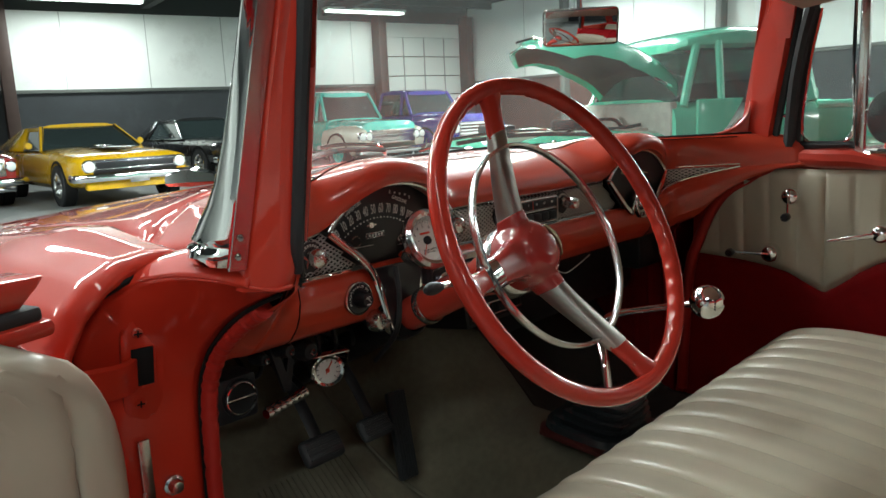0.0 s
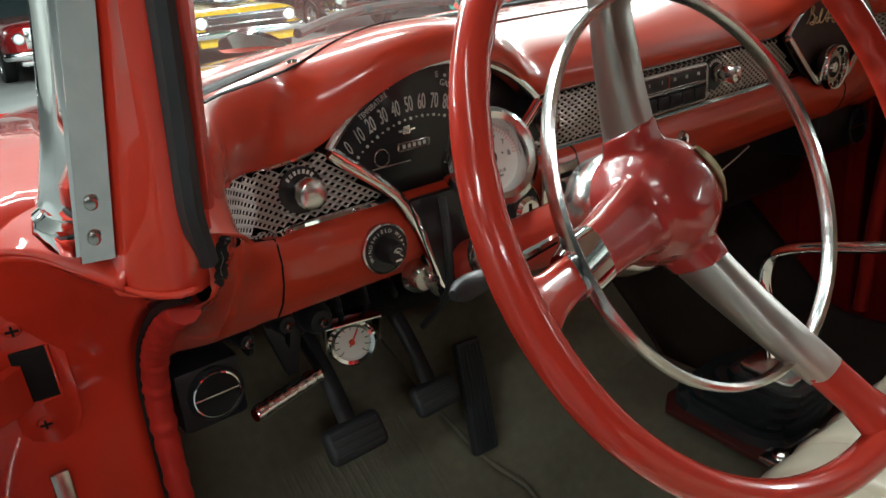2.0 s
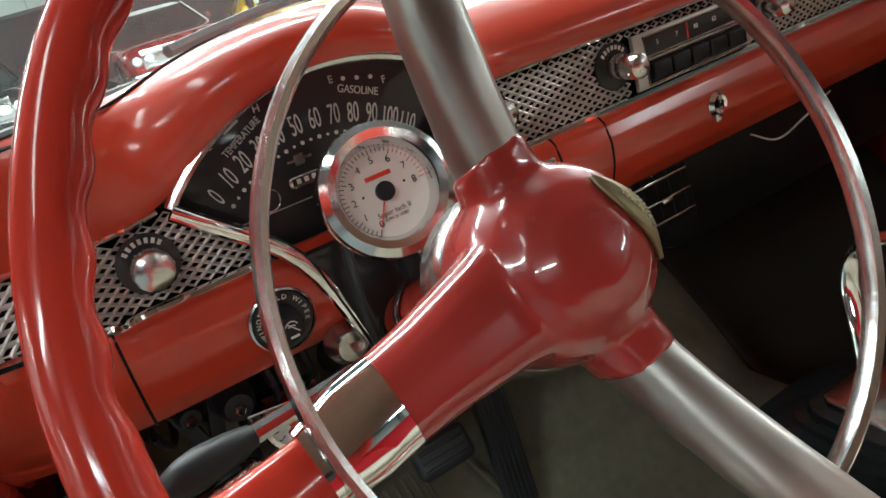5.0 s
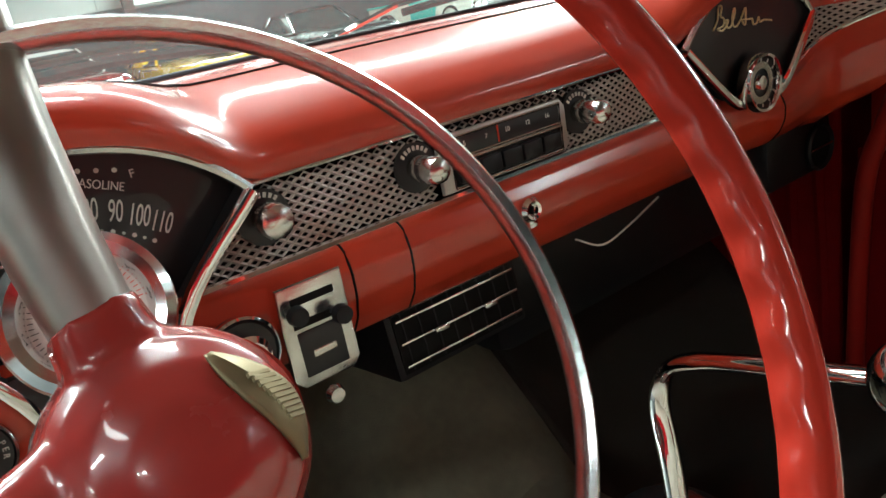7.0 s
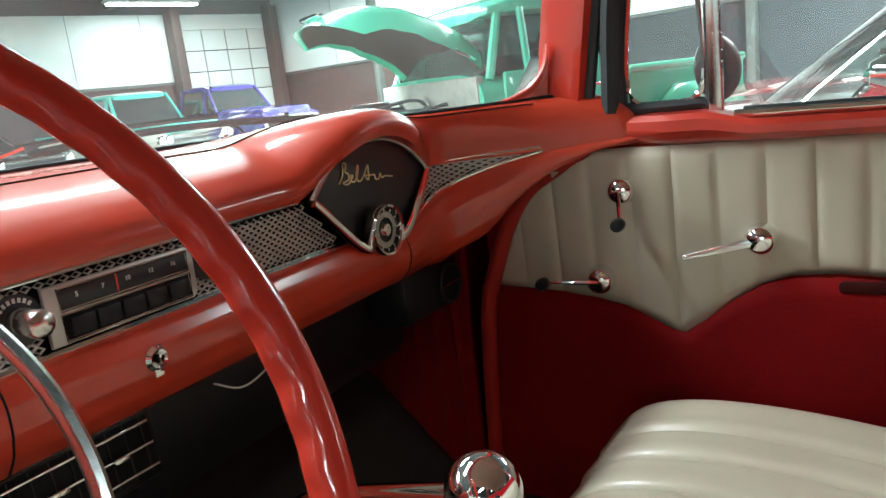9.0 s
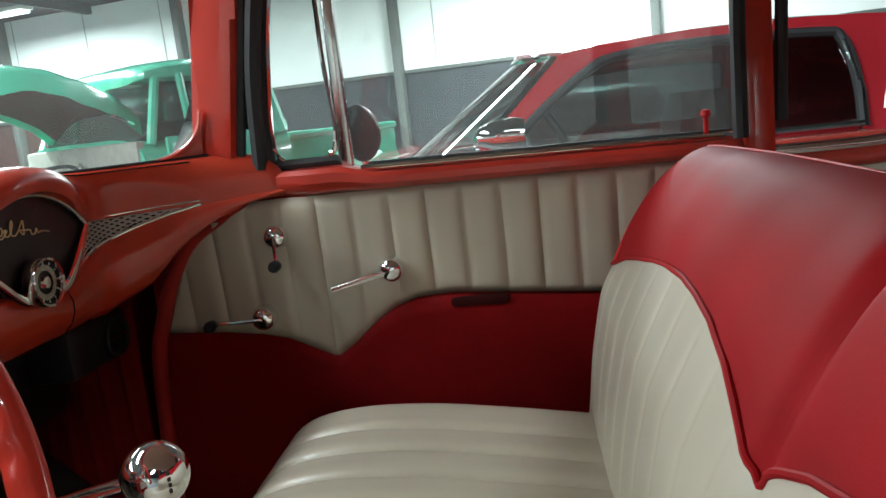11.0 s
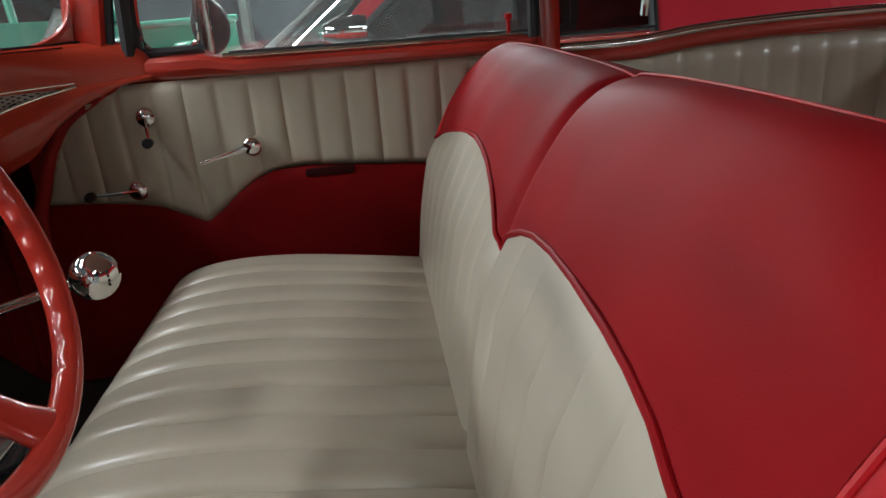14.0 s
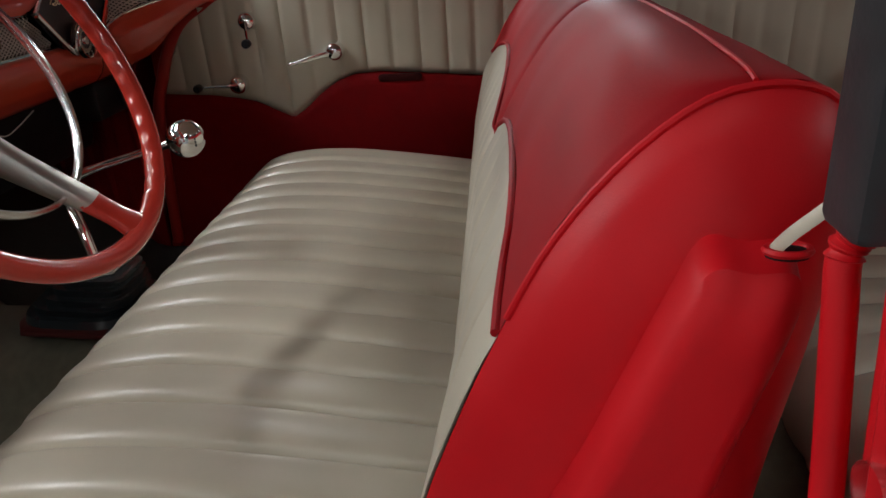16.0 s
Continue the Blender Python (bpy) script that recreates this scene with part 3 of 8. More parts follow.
        for z in (1.045, 1.066):
            part("rivet", turned([(0, 0.002), (0.003, 0.0015), (0.004, 0)], (-(0.731 - 0.125 * (z - 1.035)), -0.1165 - 0.16 * (z - 1.05), z), (-0.5, -1, 0), 10), steel, fg)


pillar_side(-1)
pillar_side(1)


# windshield with its gasket and header
def shield_pt(u, v):
    x = -0.70 + 1.40 * u
    z = shield_z(x) + (0.37 + 0.12 * abs(x) ** 3) * v
    xs = x * (1 - 0.05 * v)
    y = shield_y(x) - 0.005 - v * (0.30 - 0.34 * min(1, (abs(x) / 0.70)) ** 2)
    return Vector((xs, y, z))


ws = part("windshield", sheeted(shield_pt, 32, 8), glass_shield, body, "dusty curved windshield")
ws.visible_shadow = False
def corner_fillet(side):
    """The rounded lower corner between windshield post and dashboard top."""
    c, a, b = Vector((side * 0.678, -0.105, 1.100)), Vector((side * 0.664, -0.118, 1.185)), Vector((side * 0.585, -0.010, 1.108))

    def f(u, v):
        p = a * (1 - u) ** 2 + c * (2 * u * (1 - u)) + b * u * u
        return p.lerp(c, v)
    solidify(part("corner_fillet", sheeted(f, 14, 4), paint_inner, body, "red rounded windshield corner"), 0.012, 0.0)


corner_fillet(1)
part("gasket", tubed([shield_pt(i / 40, 0) + Vector((0, -0.002, 0.0)) for i in range(41)], 0.0035, 8), rubber, body, "black windshield gasket")
part("lower_moulding", tubed([shield_pt(i / 40, 0) + Vector((0, 0.012, -0.002)) for i in range(41)], 0.003, 8), chrome, body, "chrome windshield moulding")


def roof_pt(u, v):
    x = -0.70 + 1.40 * u
    y = -0.06 - 1.85 * v
    e = abs(x) / 0.70
    z = 1.535 - 0.085 * e ** 3 - 0.05 * (1 - v) ** 6 - 0.07 * max(0, v - 0.75) ** 1.5 * 4
    return Vector((x * (0.93 + 0.02 * v), y - 0.17 * (1 - v) * e ** 2, z))


solidify(part("roof", sheeted(roof_pt, 20, 20), paint_red, body, "red painted roof"), 0.03, 1.0)


def liner_pt(u, v):
    p = roof_pt(0.03 + 0.94 * u, 0.02 + 0.96 * v)
    return p - Vector((0, 0, 0.045))


part("headliner", sheeted(liner_pt, 12, 12), headliner, body, "beige cloth headliner")
part("header", tubed([shield_pt(i / 24, 1) + Vector((0, -0.03, 0.0)) for i in range(25)], 0.03, 8), paint_inner, body, "red windshield header")

# door pillars behind the front doors
for s in (-1, 1):
    part("centre_pillar", boxed(0.66 if s > 0 else -0.775, 0.735 if s > 0 else -0.715, -1.035, -0.985 if s > 0 else -0.955, 0.3, 1.50, 0.012), paint_red if s > 0 else paint_red, body, "red centre pillar")
part("pillar_seal", tubed(smooth_path([(0.655, -0.978, 1.05), (0.65, -0.978, 1.25), (0.632, -0.985, 1.46)], 6), 0.012, 8), rubber, body, "black window seal")

# floor tub, tunnel, toe board and firewall
FLOOR = 0.40


def floor_pt(u, v):
    x = -0.72 + 1.44 * u
    y = 0.50 - 2.4 * v
    z = FLOOR + 0.17 * math.exp(-((x + 0.01) / 0.15) ** 4) * (1.0 if y > -0.9 else 0.7)
    if y > 0.10:
        z += (y - 0.10) * 0.95
    rumple = 0.010 * math.exp(-((x + 0.01) / 0.20) ** 2) * noise.noise(Vector((x * 13, y * 11, 4)))
    return Vector((x, y, z + 0.006 * noise.noise(Vector((x * 6, y * 6, 0))) + rumple))


fl = part("carpet", sheeted(floor_pt, 60, 60), carpet, None)
tagged(fl, "tan cut-pile carpet over floor, tunnel and toe board", "carpet", kind="structure")
solidify(fl, 0.02)
part("firewall", boxed(-0.74, 0.74, 0.46, 0.50, 0.3, 1.0), black_hole, body, "black firewall")
part("floor_pan", boxed(-0.80, 0.80, -1.9, 0.5, 0.27, 0.33), plastic_black, body)
for s in (-1, 1):
    a, b = (-0.86, -0.70) if s < 0 else (0.70, 0.86)
    part("sill_panel", boxed(a, b, -1.9, 0.2, 0.25, 0.40, 0.02), paint_red, body, "red door sill")
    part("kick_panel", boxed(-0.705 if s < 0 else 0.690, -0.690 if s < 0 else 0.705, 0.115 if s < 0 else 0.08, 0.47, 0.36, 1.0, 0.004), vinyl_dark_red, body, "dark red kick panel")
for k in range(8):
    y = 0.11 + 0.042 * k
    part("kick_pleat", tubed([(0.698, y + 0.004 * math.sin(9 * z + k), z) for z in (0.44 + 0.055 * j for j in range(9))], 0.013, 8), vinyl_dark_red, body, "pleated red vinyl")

# windlace round the driver's opening
lace = [(-0.679, y - 0.007, z - 0.006) for y, z in DOGLEG[:-2]]
lace = smooth_path(lace, 14)
part("windlace", tubed(lace, [0.012 + 0.0012 * math.sin(i * 1.7) * math.sin(i * 0.31) for i in range(len(lace))], 10), vinyl_trim, body, "red padded windlace")
lace = [(0.694, y, z) for y, z in ((0.058, 0.42), (0.050, 0.62), (0.040, 0.757), (0.015, 0.838), (-0.016, 0.912), (-0.058, 0.966), (-0.119, 1.004), (-0.160, 1.028), (-0.168, 1.046))]
part("windlace", tubed(smooth_path(lace, 8), 0.014, 10), vinyl_trim, body, "red padded windlace")

# door check plate and hinge on the driver's pillar
out = [(-0.790, 0.838), (-0.784, 0.818), (-0.770, 0.810), (-0.754, 0.814), (-0.744, 0.830), (-0.741, 0.850), (-0.740, 0.925), (-0.744, 0.945), (-0.756, 0.958), (-0.772, 0.958), (-0.784, 0.948), (-0.790, 0.930)]
hinge = part("hinge_plate", prismed([(p.x, p.y) for p in smooth_path([(x, z, 0) for x, z in out], 5, True)], 0.012, Matrix.Translation((0, 0.099, 0)) @ FACE, 0.004), paint_red, body, "red hinge plate")
hinge.matrix_basis = Matrix.Translation((-0.765, 0.0775, 0.887)) @ pose(0, 0, 0, 14.6, 0, -9) @ Matrix.Translation((0.765, -0.087, -0.885))
part("hinge_hole", boxed(-0.7790, -0.7515, 0.0845, 0.0885, 0.864, 0.9175, 0.001), black_hole, hinge)
part("hinge_lip", tubed([(-0.7515, 0.0855, 0.9175), (-0.7515, 0.0855, 0.864), (-0.768, 0.0855, 0.861)], 0.0016, 6), paint_red, hinge)
part("hinge_arm", loft(bmesh.new(), [[(x, y, z + dz) for y, dz in ((ya, -0.021), (ya, 0.021), (ya + 0.010, 0.021), (ya + 0.010, -0.021))] for x, ya, z in ((-0.773, 0.083, 0.884), (-0.786, 0.068, 0.888), (-0.806, 0.052, 0.895), (-0.845, 0.034, 0.908), (-0.890, 0.014, 0.920))]), paint_red, hinge, "red bent hinge arm")
for z in (0.8372, 0.9395):
    sc = part("screw", turned([(0, 0.004), (0.006, 0.003), (0.0085, 0), (0.0085, -0.004)], (-0.7702, 0.088, z), (0, -1, 0), 16), paint_red, hinge)
    part("slot", boxed(-0.7750, -0.7654, 0.0832, 0.0842, z - 0.001, z + 0.001), black_hole, sc)
    part("slot", boxed(-0.7712, -0.7692, 0.0832, 0.0842, z - 0.0048, z + 0.0048), black_hole, sc)
gap = smooth_path([(-x - 0.010, y + 0.004, z + 0.004) for x, y, z in JAMB_OUT[1:7]] + [(-0.752, 0.058, 1.018), (-0.724, 0.058, 1.021)], 8)
part("fender_gap", tubed(gap, 0.0055, 8), black_hole, body, "dark gap behind the fender")
gap = smooth_path([(-0.6905, y - 0.005, z - 0.001) for y, z in DOGLEG[:-1]], 8)
part("windlace_gap", tubed(gap, 0.0030, 6), black_hole, body)
part("striker_plate", boxed(-0.779, -0.763, 0.088, 0.094, 0.70, 0.791, 0.002), steel, body, "grey steel plate")
part("bolt", turned([(0, 0.012), (0.008, 0.010), (0.010, 0), (0.014, -0.002), (0.014, -0.006)], (-0.735, 0.092, 0.712), (0, -1, 0), 14), chrome_worn, body, "steel bolt")

# ---- doors ----
PLEAT = 0.0632


def pleat(s, pitch=PLEAT, depth=0.006, groove=0.10):
    k = (s / pitch) % 1.0
    d = min(k, 1 - k)
    return depth * (1 - math.exp(-d / groove)) * (1 + 0.10 * math.sin(2 * math.pi * k))


def two_tone(y):
    """Height at which the door's cream meets the red below."""
    tab = [(-1.0, 0.795), (-0.81, 0.806), (-0.60, 0.823), (-0.50, 0.830), (-0.44, 0.826), (-0.40, 0.812), (-0.36, 0.786), (-0.32, 0.752), (-0.285, 0.728), (-0.25, 0.745),
           (-0.20, 0.770), (-0.15, 0.781), (-0.08, 0.790), (0.06, 0.798)]
    return lerp_table(tab, y)


def front_edge(z):
    """The door card's front edge, cut to the dog-leg."""
    return lerp_table([(0.30, 0.058), (0.62, 0.050), (0.757, 0.036), (0.838, 0.012), (0.912, -0.020), (0.964, -0.062), (1.002, -0.123), (1.022, -0.166), (1.04, -0.18)], z)


def door_card(side, parent, y_end=-0.985):
    """Pleated upper and plain lower of a door card; local x is inwards."""
    X = 0.712

    def up(u, v):
        y = 0.058 + (y_end - 0.058) * u
        z0 = two_tone(y)
        z = z0 + (1.022 - z0) * v
        y = min(y, front_edge(z))
        return Vector((side * (X - pleat(y + 0.41) * min(1, 12 * v * (1 - v) + 0.3) - 0.02 * v), y, z))
    solidify(part("pleated_panel", sheeted(up, 220, 14), vinyl_cream, parent, "cream vertically pleated vinyl"), 0.012, 1.0 if side > 0 else -1.0)

    def lo(u, v):
        y = 0.058 + (y_end - 0.058) * u
        z0 = two_tone(y)
        z = 0.36 + (z0 - 0.36) * v
        bulge = 0.040 * max(0, min(1, (-0.36 - y) / 0.12)) * math.sin(min(1, v * 1.15) * math.pi / 2)
        lip = 0.012 * min(1, 8 * (1 - v))
        return Vector((side * (X - 0.004 - bulge * 0.5 - lip * 0.4), y, z))
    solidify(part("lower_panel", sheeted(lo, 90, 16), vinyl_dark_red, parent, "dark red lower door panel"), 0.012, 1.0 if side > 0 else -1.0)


pd = thing("passenger_door", "closed passenger door with cream pleats over red", "car door")
door_card(1, pd)
part("door_shell", boxed(0.735, 0.87, -0.985, 0.06, 0.36, 1.02, 0.02), paint_red, pd)


def sill(y0, y1, x=0.0):
    def f(u, v):
        y = y0 + (y1 - y0) * u
        k = v * 6
        prof = [(0.700, 1.020), (0.676, 1.024), (0.664, 1.034), (0.664, 1.045), (0.672, 1.053), (0.70, 1.056), (0.74, 1.053)]
        i = min(int(k), 5)
        t = k - i
        px = prof[i][0] + (prof[i + 1][0] - prof[i][0]) * t
        pz = prof[i][1] + (prof[i + 1][1] - prof[i][1]) * t
        up = 0.014 * max(0, min(1, (y + 0.40) / 0.06))
        tuck = max(0.0, min(1.0, (y + 0.30) / 0.12))
        px += 0.030 * tuck * tuck * (3 - 2 * tuck) * (1 if px < 0.70 else 0)
        px = min(px, 0.745)
        drop = 0.005 * max(0.0, -0.36 - y) / 0.5
        return Vector((px + x, y, pz + (up - drop) * min(1, v * 2)))
    return sheeted(f, 60, 18)


solidify(part("window_sill", sill(-0.985, -0.172), paint_inner, pd, "red painted window sill"), 0.006)
part("sill_moulding", tubed([(0.682, -0.375, 1.060), (0.682, -0.985, 1.054)], 0.006, 8), chrome, pd, "chrome window moulding")
part("glass_run", tubed([(0.697, -0.385, 1.064), (0.697, -0.985, 1.058)], 0.006, 6), rubber, pd)
# vent window
part("vent_frame", tubed(smooth_path([(0.70, -0.345, 1.45), (0.702, -0.345, 1.25), (0.704, -0.342, 1.085), (0.704, -0.325, 1.078), (0.704, -0.23, 1.078), (0.704, -0.215, 1.09), (0.698, -0.222, 1.25), (0.69, -0.25, 1.40)], 6), 0.009, 8), rubber, pd, "black vent window seal")
part("vent_chrome", tubed(smooth_path([(0.697, -0.328, 1.40), (0.700, -0.328, 1.25), (0.702, -0.328, 1.095), (0.702, -0.23, 1.091), (0.697, -0.236, 1.25), (0.69, -0.26, 1.38)], 6), 0.0045, 6), chrome, pd, "chrome vent window frame")
part("division_bar", boxed(0.690, 0.712, -0.358, -0.340, 1.06, 1.46, 0.003), chrome_worn, pd, "chrome division bar")
vg = part("vent_glass", boxed(0.701, 0.705, -0.335, -0.225, 1.085, 1.42), glass, pd)
vg.visible_shadow = False
dg = part("door_glass", boxed(0.703, 0.707, -0.98, -0.36, 1.05, 1.44), glass, pd)
dg.visible_shadow = False
part("window_frame", tubed(smooth_path([(0.69, -0.20, 1.075), (0.682, -0.215, 1.25), (0.665, -0.262, 1.42), (0.655, -0.34, 1.462), (0.65, -0.66, 1.475), (0.645, -0.985, 1.47)], 6), 0.014, 8), rubber, pd, "black window channel")
part("lock_button", turned([(0, 0.038), (0.007, 0.036), (0.008, 0.028), (0.004, 0.024), (0.004, 0)], (0.69, -0.935, 1.06), (0, 0, 1), 12), vinyl_red, pd, "red lock button")


def crank(y, z, dy, dz, length, knob_mat, flat=False):
    x = 0.706
    h = part("winder", turned([(0, 0.030), (0.012, 0.029), (0.019, 0.024), (0.022, 0.014), (0.024, 0.004), (0.024, -0.006)], (x, y, z), (-1, 0, 0), 24), chrome, pd, "chrome window crank")
    n = math.hypot(dy, dz)
    dy, dz = dy / n * length, dz / n * length
    pts = smooth_path([(x - 0.024, y, z), (x - 0.030, y + dy * 0.5, z + dz * 0.5), (x - 0.034, y + dy, z + dz)], 6)
    part("arm", tubed(pts, [0.0075 - 0.003 * i / (len(pts) - 1) for i in range(len(pts))], 8, flat=(0.6, 1.0, (1, 0, 0)) if not flat else (1.0, 0.6, (1, 0, 0))), chrome, h, "chrome crank arm")
    if knob_mat:
        part("knob", turned([(0, 0.026), (0.008, 0.025), (0.0105, 0.018), (0.0095, 0.004), (0.006, 0)], (x - 0.034, y + dy, z + dz), (-1, 0, 0), 16), knob_mat, h, "black crank knob")


crank(-0.207, 0.957, -0.06, -1, 0.046, plastic_black)
crank(-0.165, 0.815, 1, 0.0, 0.085, plastic_black)
crank(-0.402, 0.882, 1, -0.22, 0.105, None, True)
# The pull slot is a solid block; its inner shade is put into this colour.
slot_red = material("shaded_red_vinyl", (0.035, 0.002, 0.002), 0.7, spec=0.15, var=0.1)
cap = [(-0.55 + 0.043 * s + 0.0075 * math.cos(radians(a)), 0.818 + 0.0085 * math.sin(radians(a))) for s, a0 in ((1, -90), (-1, 90)) for a in range(a0, a0 + 181, 20)]
part("pull_slot", prismed(cap, 0.012, Matrix.Translation((0.683, 0, 0)) @ SIDE, 0.002), slot_red, pd, "pull slot of armrest, its shade put into dark red")

# rear quarter on the passenger's side
rq = thing("rear_quarter", "rear side trim with cream pleats and red rail", "trim", kind="structure")


def rq_up(u, v):
    y = -1.04 - 0.90 * u
    z = 0.60 + (1.006 - 0.60) * v
    return Vector((0.712 - pleat(y + 0.41) * min(1, 12 * v * (1 - v) + 0.3) - 0.02 * v, y, z))


solidify(part("pleated_panel", sheeted(rq_up, 120, 8), vinyl_cream, rq, "cream pleated rear side panel"), 0.012, 1.0)
rail = smooth_path([(0.70, -1.04, 0.998), (0.697, -1.14, 0.998), (0.693, -1.205, 1.000), (0.69, -1.262, 1.007), (0.69, -1.315, 1.013), (0.69, -1.42, 1.019), (0.69, -1.6, 1.023), (0.68, -1.95, 1.022)], 8)
part("window_rail", tubed(rail, 0.014, 12), paint_inner, rq, "red rear window rail")
part("rail_moulding", tubed([p + Vector((-0.002, 0, 0.022)) for p in rail], 0.010, 12), chrome, rq, "chrome rear window moulding")
part("quarter_shell", boxed(0.735, 0.87, -2.0, -1.035, 0.36, 1.03, 0.02), paint_red, rq)
part("window_frame", tubed(smooth_path([(0.69, -1.05, 1.07), (0.66, -1.05, 1.45)], 4), 0.010, 8), rubber, rq)
part("quarter_bar", tubed([(0.70, -1.215, 1.07), (0.68, -1.25, 1.44)], 0.008, 8), chrome, rq, "chrome window bar")
part("rear_bulkhead", boxed(-0.72, 0.72, -2.02, -1.98, 0.3, 1.10), vinyl_red, rq, "red rear bulkhead")

# driver's door, swung open
dd = thing("driver_door", "open driver's door with cream pleated panel", "car door", Matrix.Translation((-0.865, 0.03, 0)) @ pose(0, 0, 0, 0, 0, -72))
# local -y runs from hinge to latch, local x towards the cabin


def dcard(u, v):
    z = 0.60 + 0.390 * v
    edge = lerp_table([(0.60, 0.006), (0.805, 0.001), (0.838, 0.002), (0.881, 0.008), (0.926, 0.026), (0.952, 0.050), (0.970, 0.083), (0.990, 0.118)], z)
    s = edge + (1.03 - edge) * u
    roll = 0.018 * (max(0.0, 1 - (s - edge) / 0.03) ** 2 + max(0.0, (v - 0.93) / 0.07) ** 2)
    return Vector((0.058 + pleat(s + 0.02, 0.085, 0.011, 0.05) - min(roll, 0.02), -s, z))


solidify(part("pleated_panel", sheeted(dcard, 160, 20), vinyl_cream, dd, "cream pleated vinyl"), 0.02, 0.0)
part("lower_panel", boxed(0.03, 0.055, -1.03, -0.01, 0.36, 0.61, 0.006), vinyl_dark_red, dd, "dark red lower panel")
shell = [(-1.06, 0.36), (0.0, 0.36), (0.0, 0.84), (-0.012, 0.90), (-0.035, 0.945), (-0.075, 0.980), (-0.12, 0.992), (-1.06, 0.998)]
part("door_shell", prismed(shell, 0.105, Matrix.Translation((-0.07, 0, 0)) @ SIDE, 0.006), paint_red, dd)
part("window_sill", boxed(-0.045, 0.050, -1.06, -0.045, 0.984, 1.004, 0.008), paint_red, dd, "red window sill")
part("vent_base", boxed(-0.02, 0.045, -0.40, -0.055, 1.002, 1.018, 0.005), rubber, dd, "black vent window seal")
part("vent_ledge", prismed([(-0.62, 1.018), (-0.40, 1.06), (-0.045, 1.046), (-0.055, 1.036), (-0.075, 1.018)], 0.06, Matrix.Translation((-0.02, 0, 0)) @ SIDE, 0.003), paint_red, dd, "red garnish ledge")

# ---- instrument panel ----
dash = thing("dashboard", "red painted dashboard with pressed metal trim", "dashboard")


def hump(x):
    a = math.exp(-((x + 0.375) / 0.115) ** 4) + math.exp(-((x - 0.385) / 0.115) ** 4)
    return min(1.0, a)


def arc_top(x, c):
    r = 0.169
    d = abs(x - c)
    return 0.918 + math.sqrt(max(0.0, r * r - d * d)) if d < 0.13 else 1.0


def face_top(x):
    """Upper edge of the panel's face: the strip, and the arcs of the two fans."""
    strip = lerp_table([(0.505, 1.028), (0.53, 1.023), (0.555, 1.0225), (0.59, 1.031), (0.63, 1.043), (0.66, 1.048)], -x)
    return max(strip, arc_top(x, -0.375), arc_top(x, 0.380))


def smooth_top(x):
    """The lip's height: it follows the fans' arcs with soft shoulders."""
    return sum(face_top(x + d) * w for d, w in ((-0.02, 0.15), (-0.01, 0.2), (0, 0.3), (0.01, 0.2), (0.02, 0.15)))


def pad_pt(u, v):
    x = -0.69 + 1.38 * u
    h = hump(x)
    zt = max(face_top(x), smooth_top(x)) + 0.002
    yf = dash_y(x) - 0.003 - 0.034 * h
    yb, zb = shield_y(x) - 0.002, shield_z(x) - 0.002
    if v > 0.92:
        t = (v - 0.92) / 0.08
        return Vector((x, yf + 0.012 * t + 0.030 * h * t, zt - 0.004 * t))
    t = v / 0.92
    p0, p3 = (yb, zb), (yf, zt)
    p1 = (yb - max(0.022, 0.55 * (yb - yf)), zb + 0.008 + 0.020 * h)
    p2 = (min(yf, yb) - 0.024, zt + 0.050)
    b = ((1 - t) ** 3, 3 * t * (1 - t) ** 2, 3 * t * t * (1 - t), t ** 3)
    return Vector((x, sum(b[k] * p[0] for k, p in enumerate((p0, p1, p2, p3))), sum(b[k] * p[1] for k, p in enumerate((p0, p1, p2, p3)))))


solidify(part("top_pad", sheeted(pad_pt, 170, 50), dash_paint, dash, "glossy red dashboard top"), 0.004)


PANEL_END = -0.625


def lower_pt(u, v):
    x = PANEL_END + (0.69 - PANEL_END) * u
    prof = [(0.0, 0.966), (-0.012, 0.958), (-0.018, 0.94), (-0.017, 0.92), (-0.010, 0.90), (0.004, 0.882), (0.022, 0.872), (0.060, 0.872)]
    k = v * (len(prof) - 1)
    i = min(int(k), len(prof) - 2)
    t = k - i
    y = prof[i][0] + (prof[i + 1][0] - prof[i][0]) * t
    z = prof[i][1] + (prof[i + 1][1] - prof[i][1]) * t
    zl = lerp_table([(0.50, 0.872), (0.56, 0.876), (0.604, 0.905), (0.626, 0.953), (0.646, 0.988), (0.672, 1.022), (0.69, 1.03)], x) if x > 0 else 0.872
    zt = lerp_table([(0.400, 0.966), (0.430, 0.944), (0.642, 1.030), (0.69, 1.040)], x) if x > 0 else lerp_table([(0.560, 0.966), (0.60, 0.984), (0.644, 1.016), (0.69, 1.018)], -x)
    z = zl + (zt - zl) * (z - 0.872) / 0.094
    low = (zt - z) / (zt - zl)
    wrap = (0.035 - dash_y(x)) * min(1.0, 1.15 * low) ** 0.85 if x < -0.535 else 0.0
    return Vector((x, dash_y(x) + y + wrap, z))


solidify(part("lower_panel", sheeted(lower_pt, 120, 28), dash_paint, dash, "red lower dashboard panel"), 0.004)
seam_top = [pad_pt(k / 60, 0.30) + Vector((0, 0, 0.0006)) for k in range(2, 59)]
part("top_seam", tubed(seam_top, 0.0011, 5), black_hole, dash)


def curve_at(pts, v):
    """A point along a smooth line through a few points."""
    line = smooth_path(pts, 10)
    k = v * (len(line) - 1)
    i = min(int(k), len(line) - 2)
    return line[i].lerp(line[i + 1], k - i)


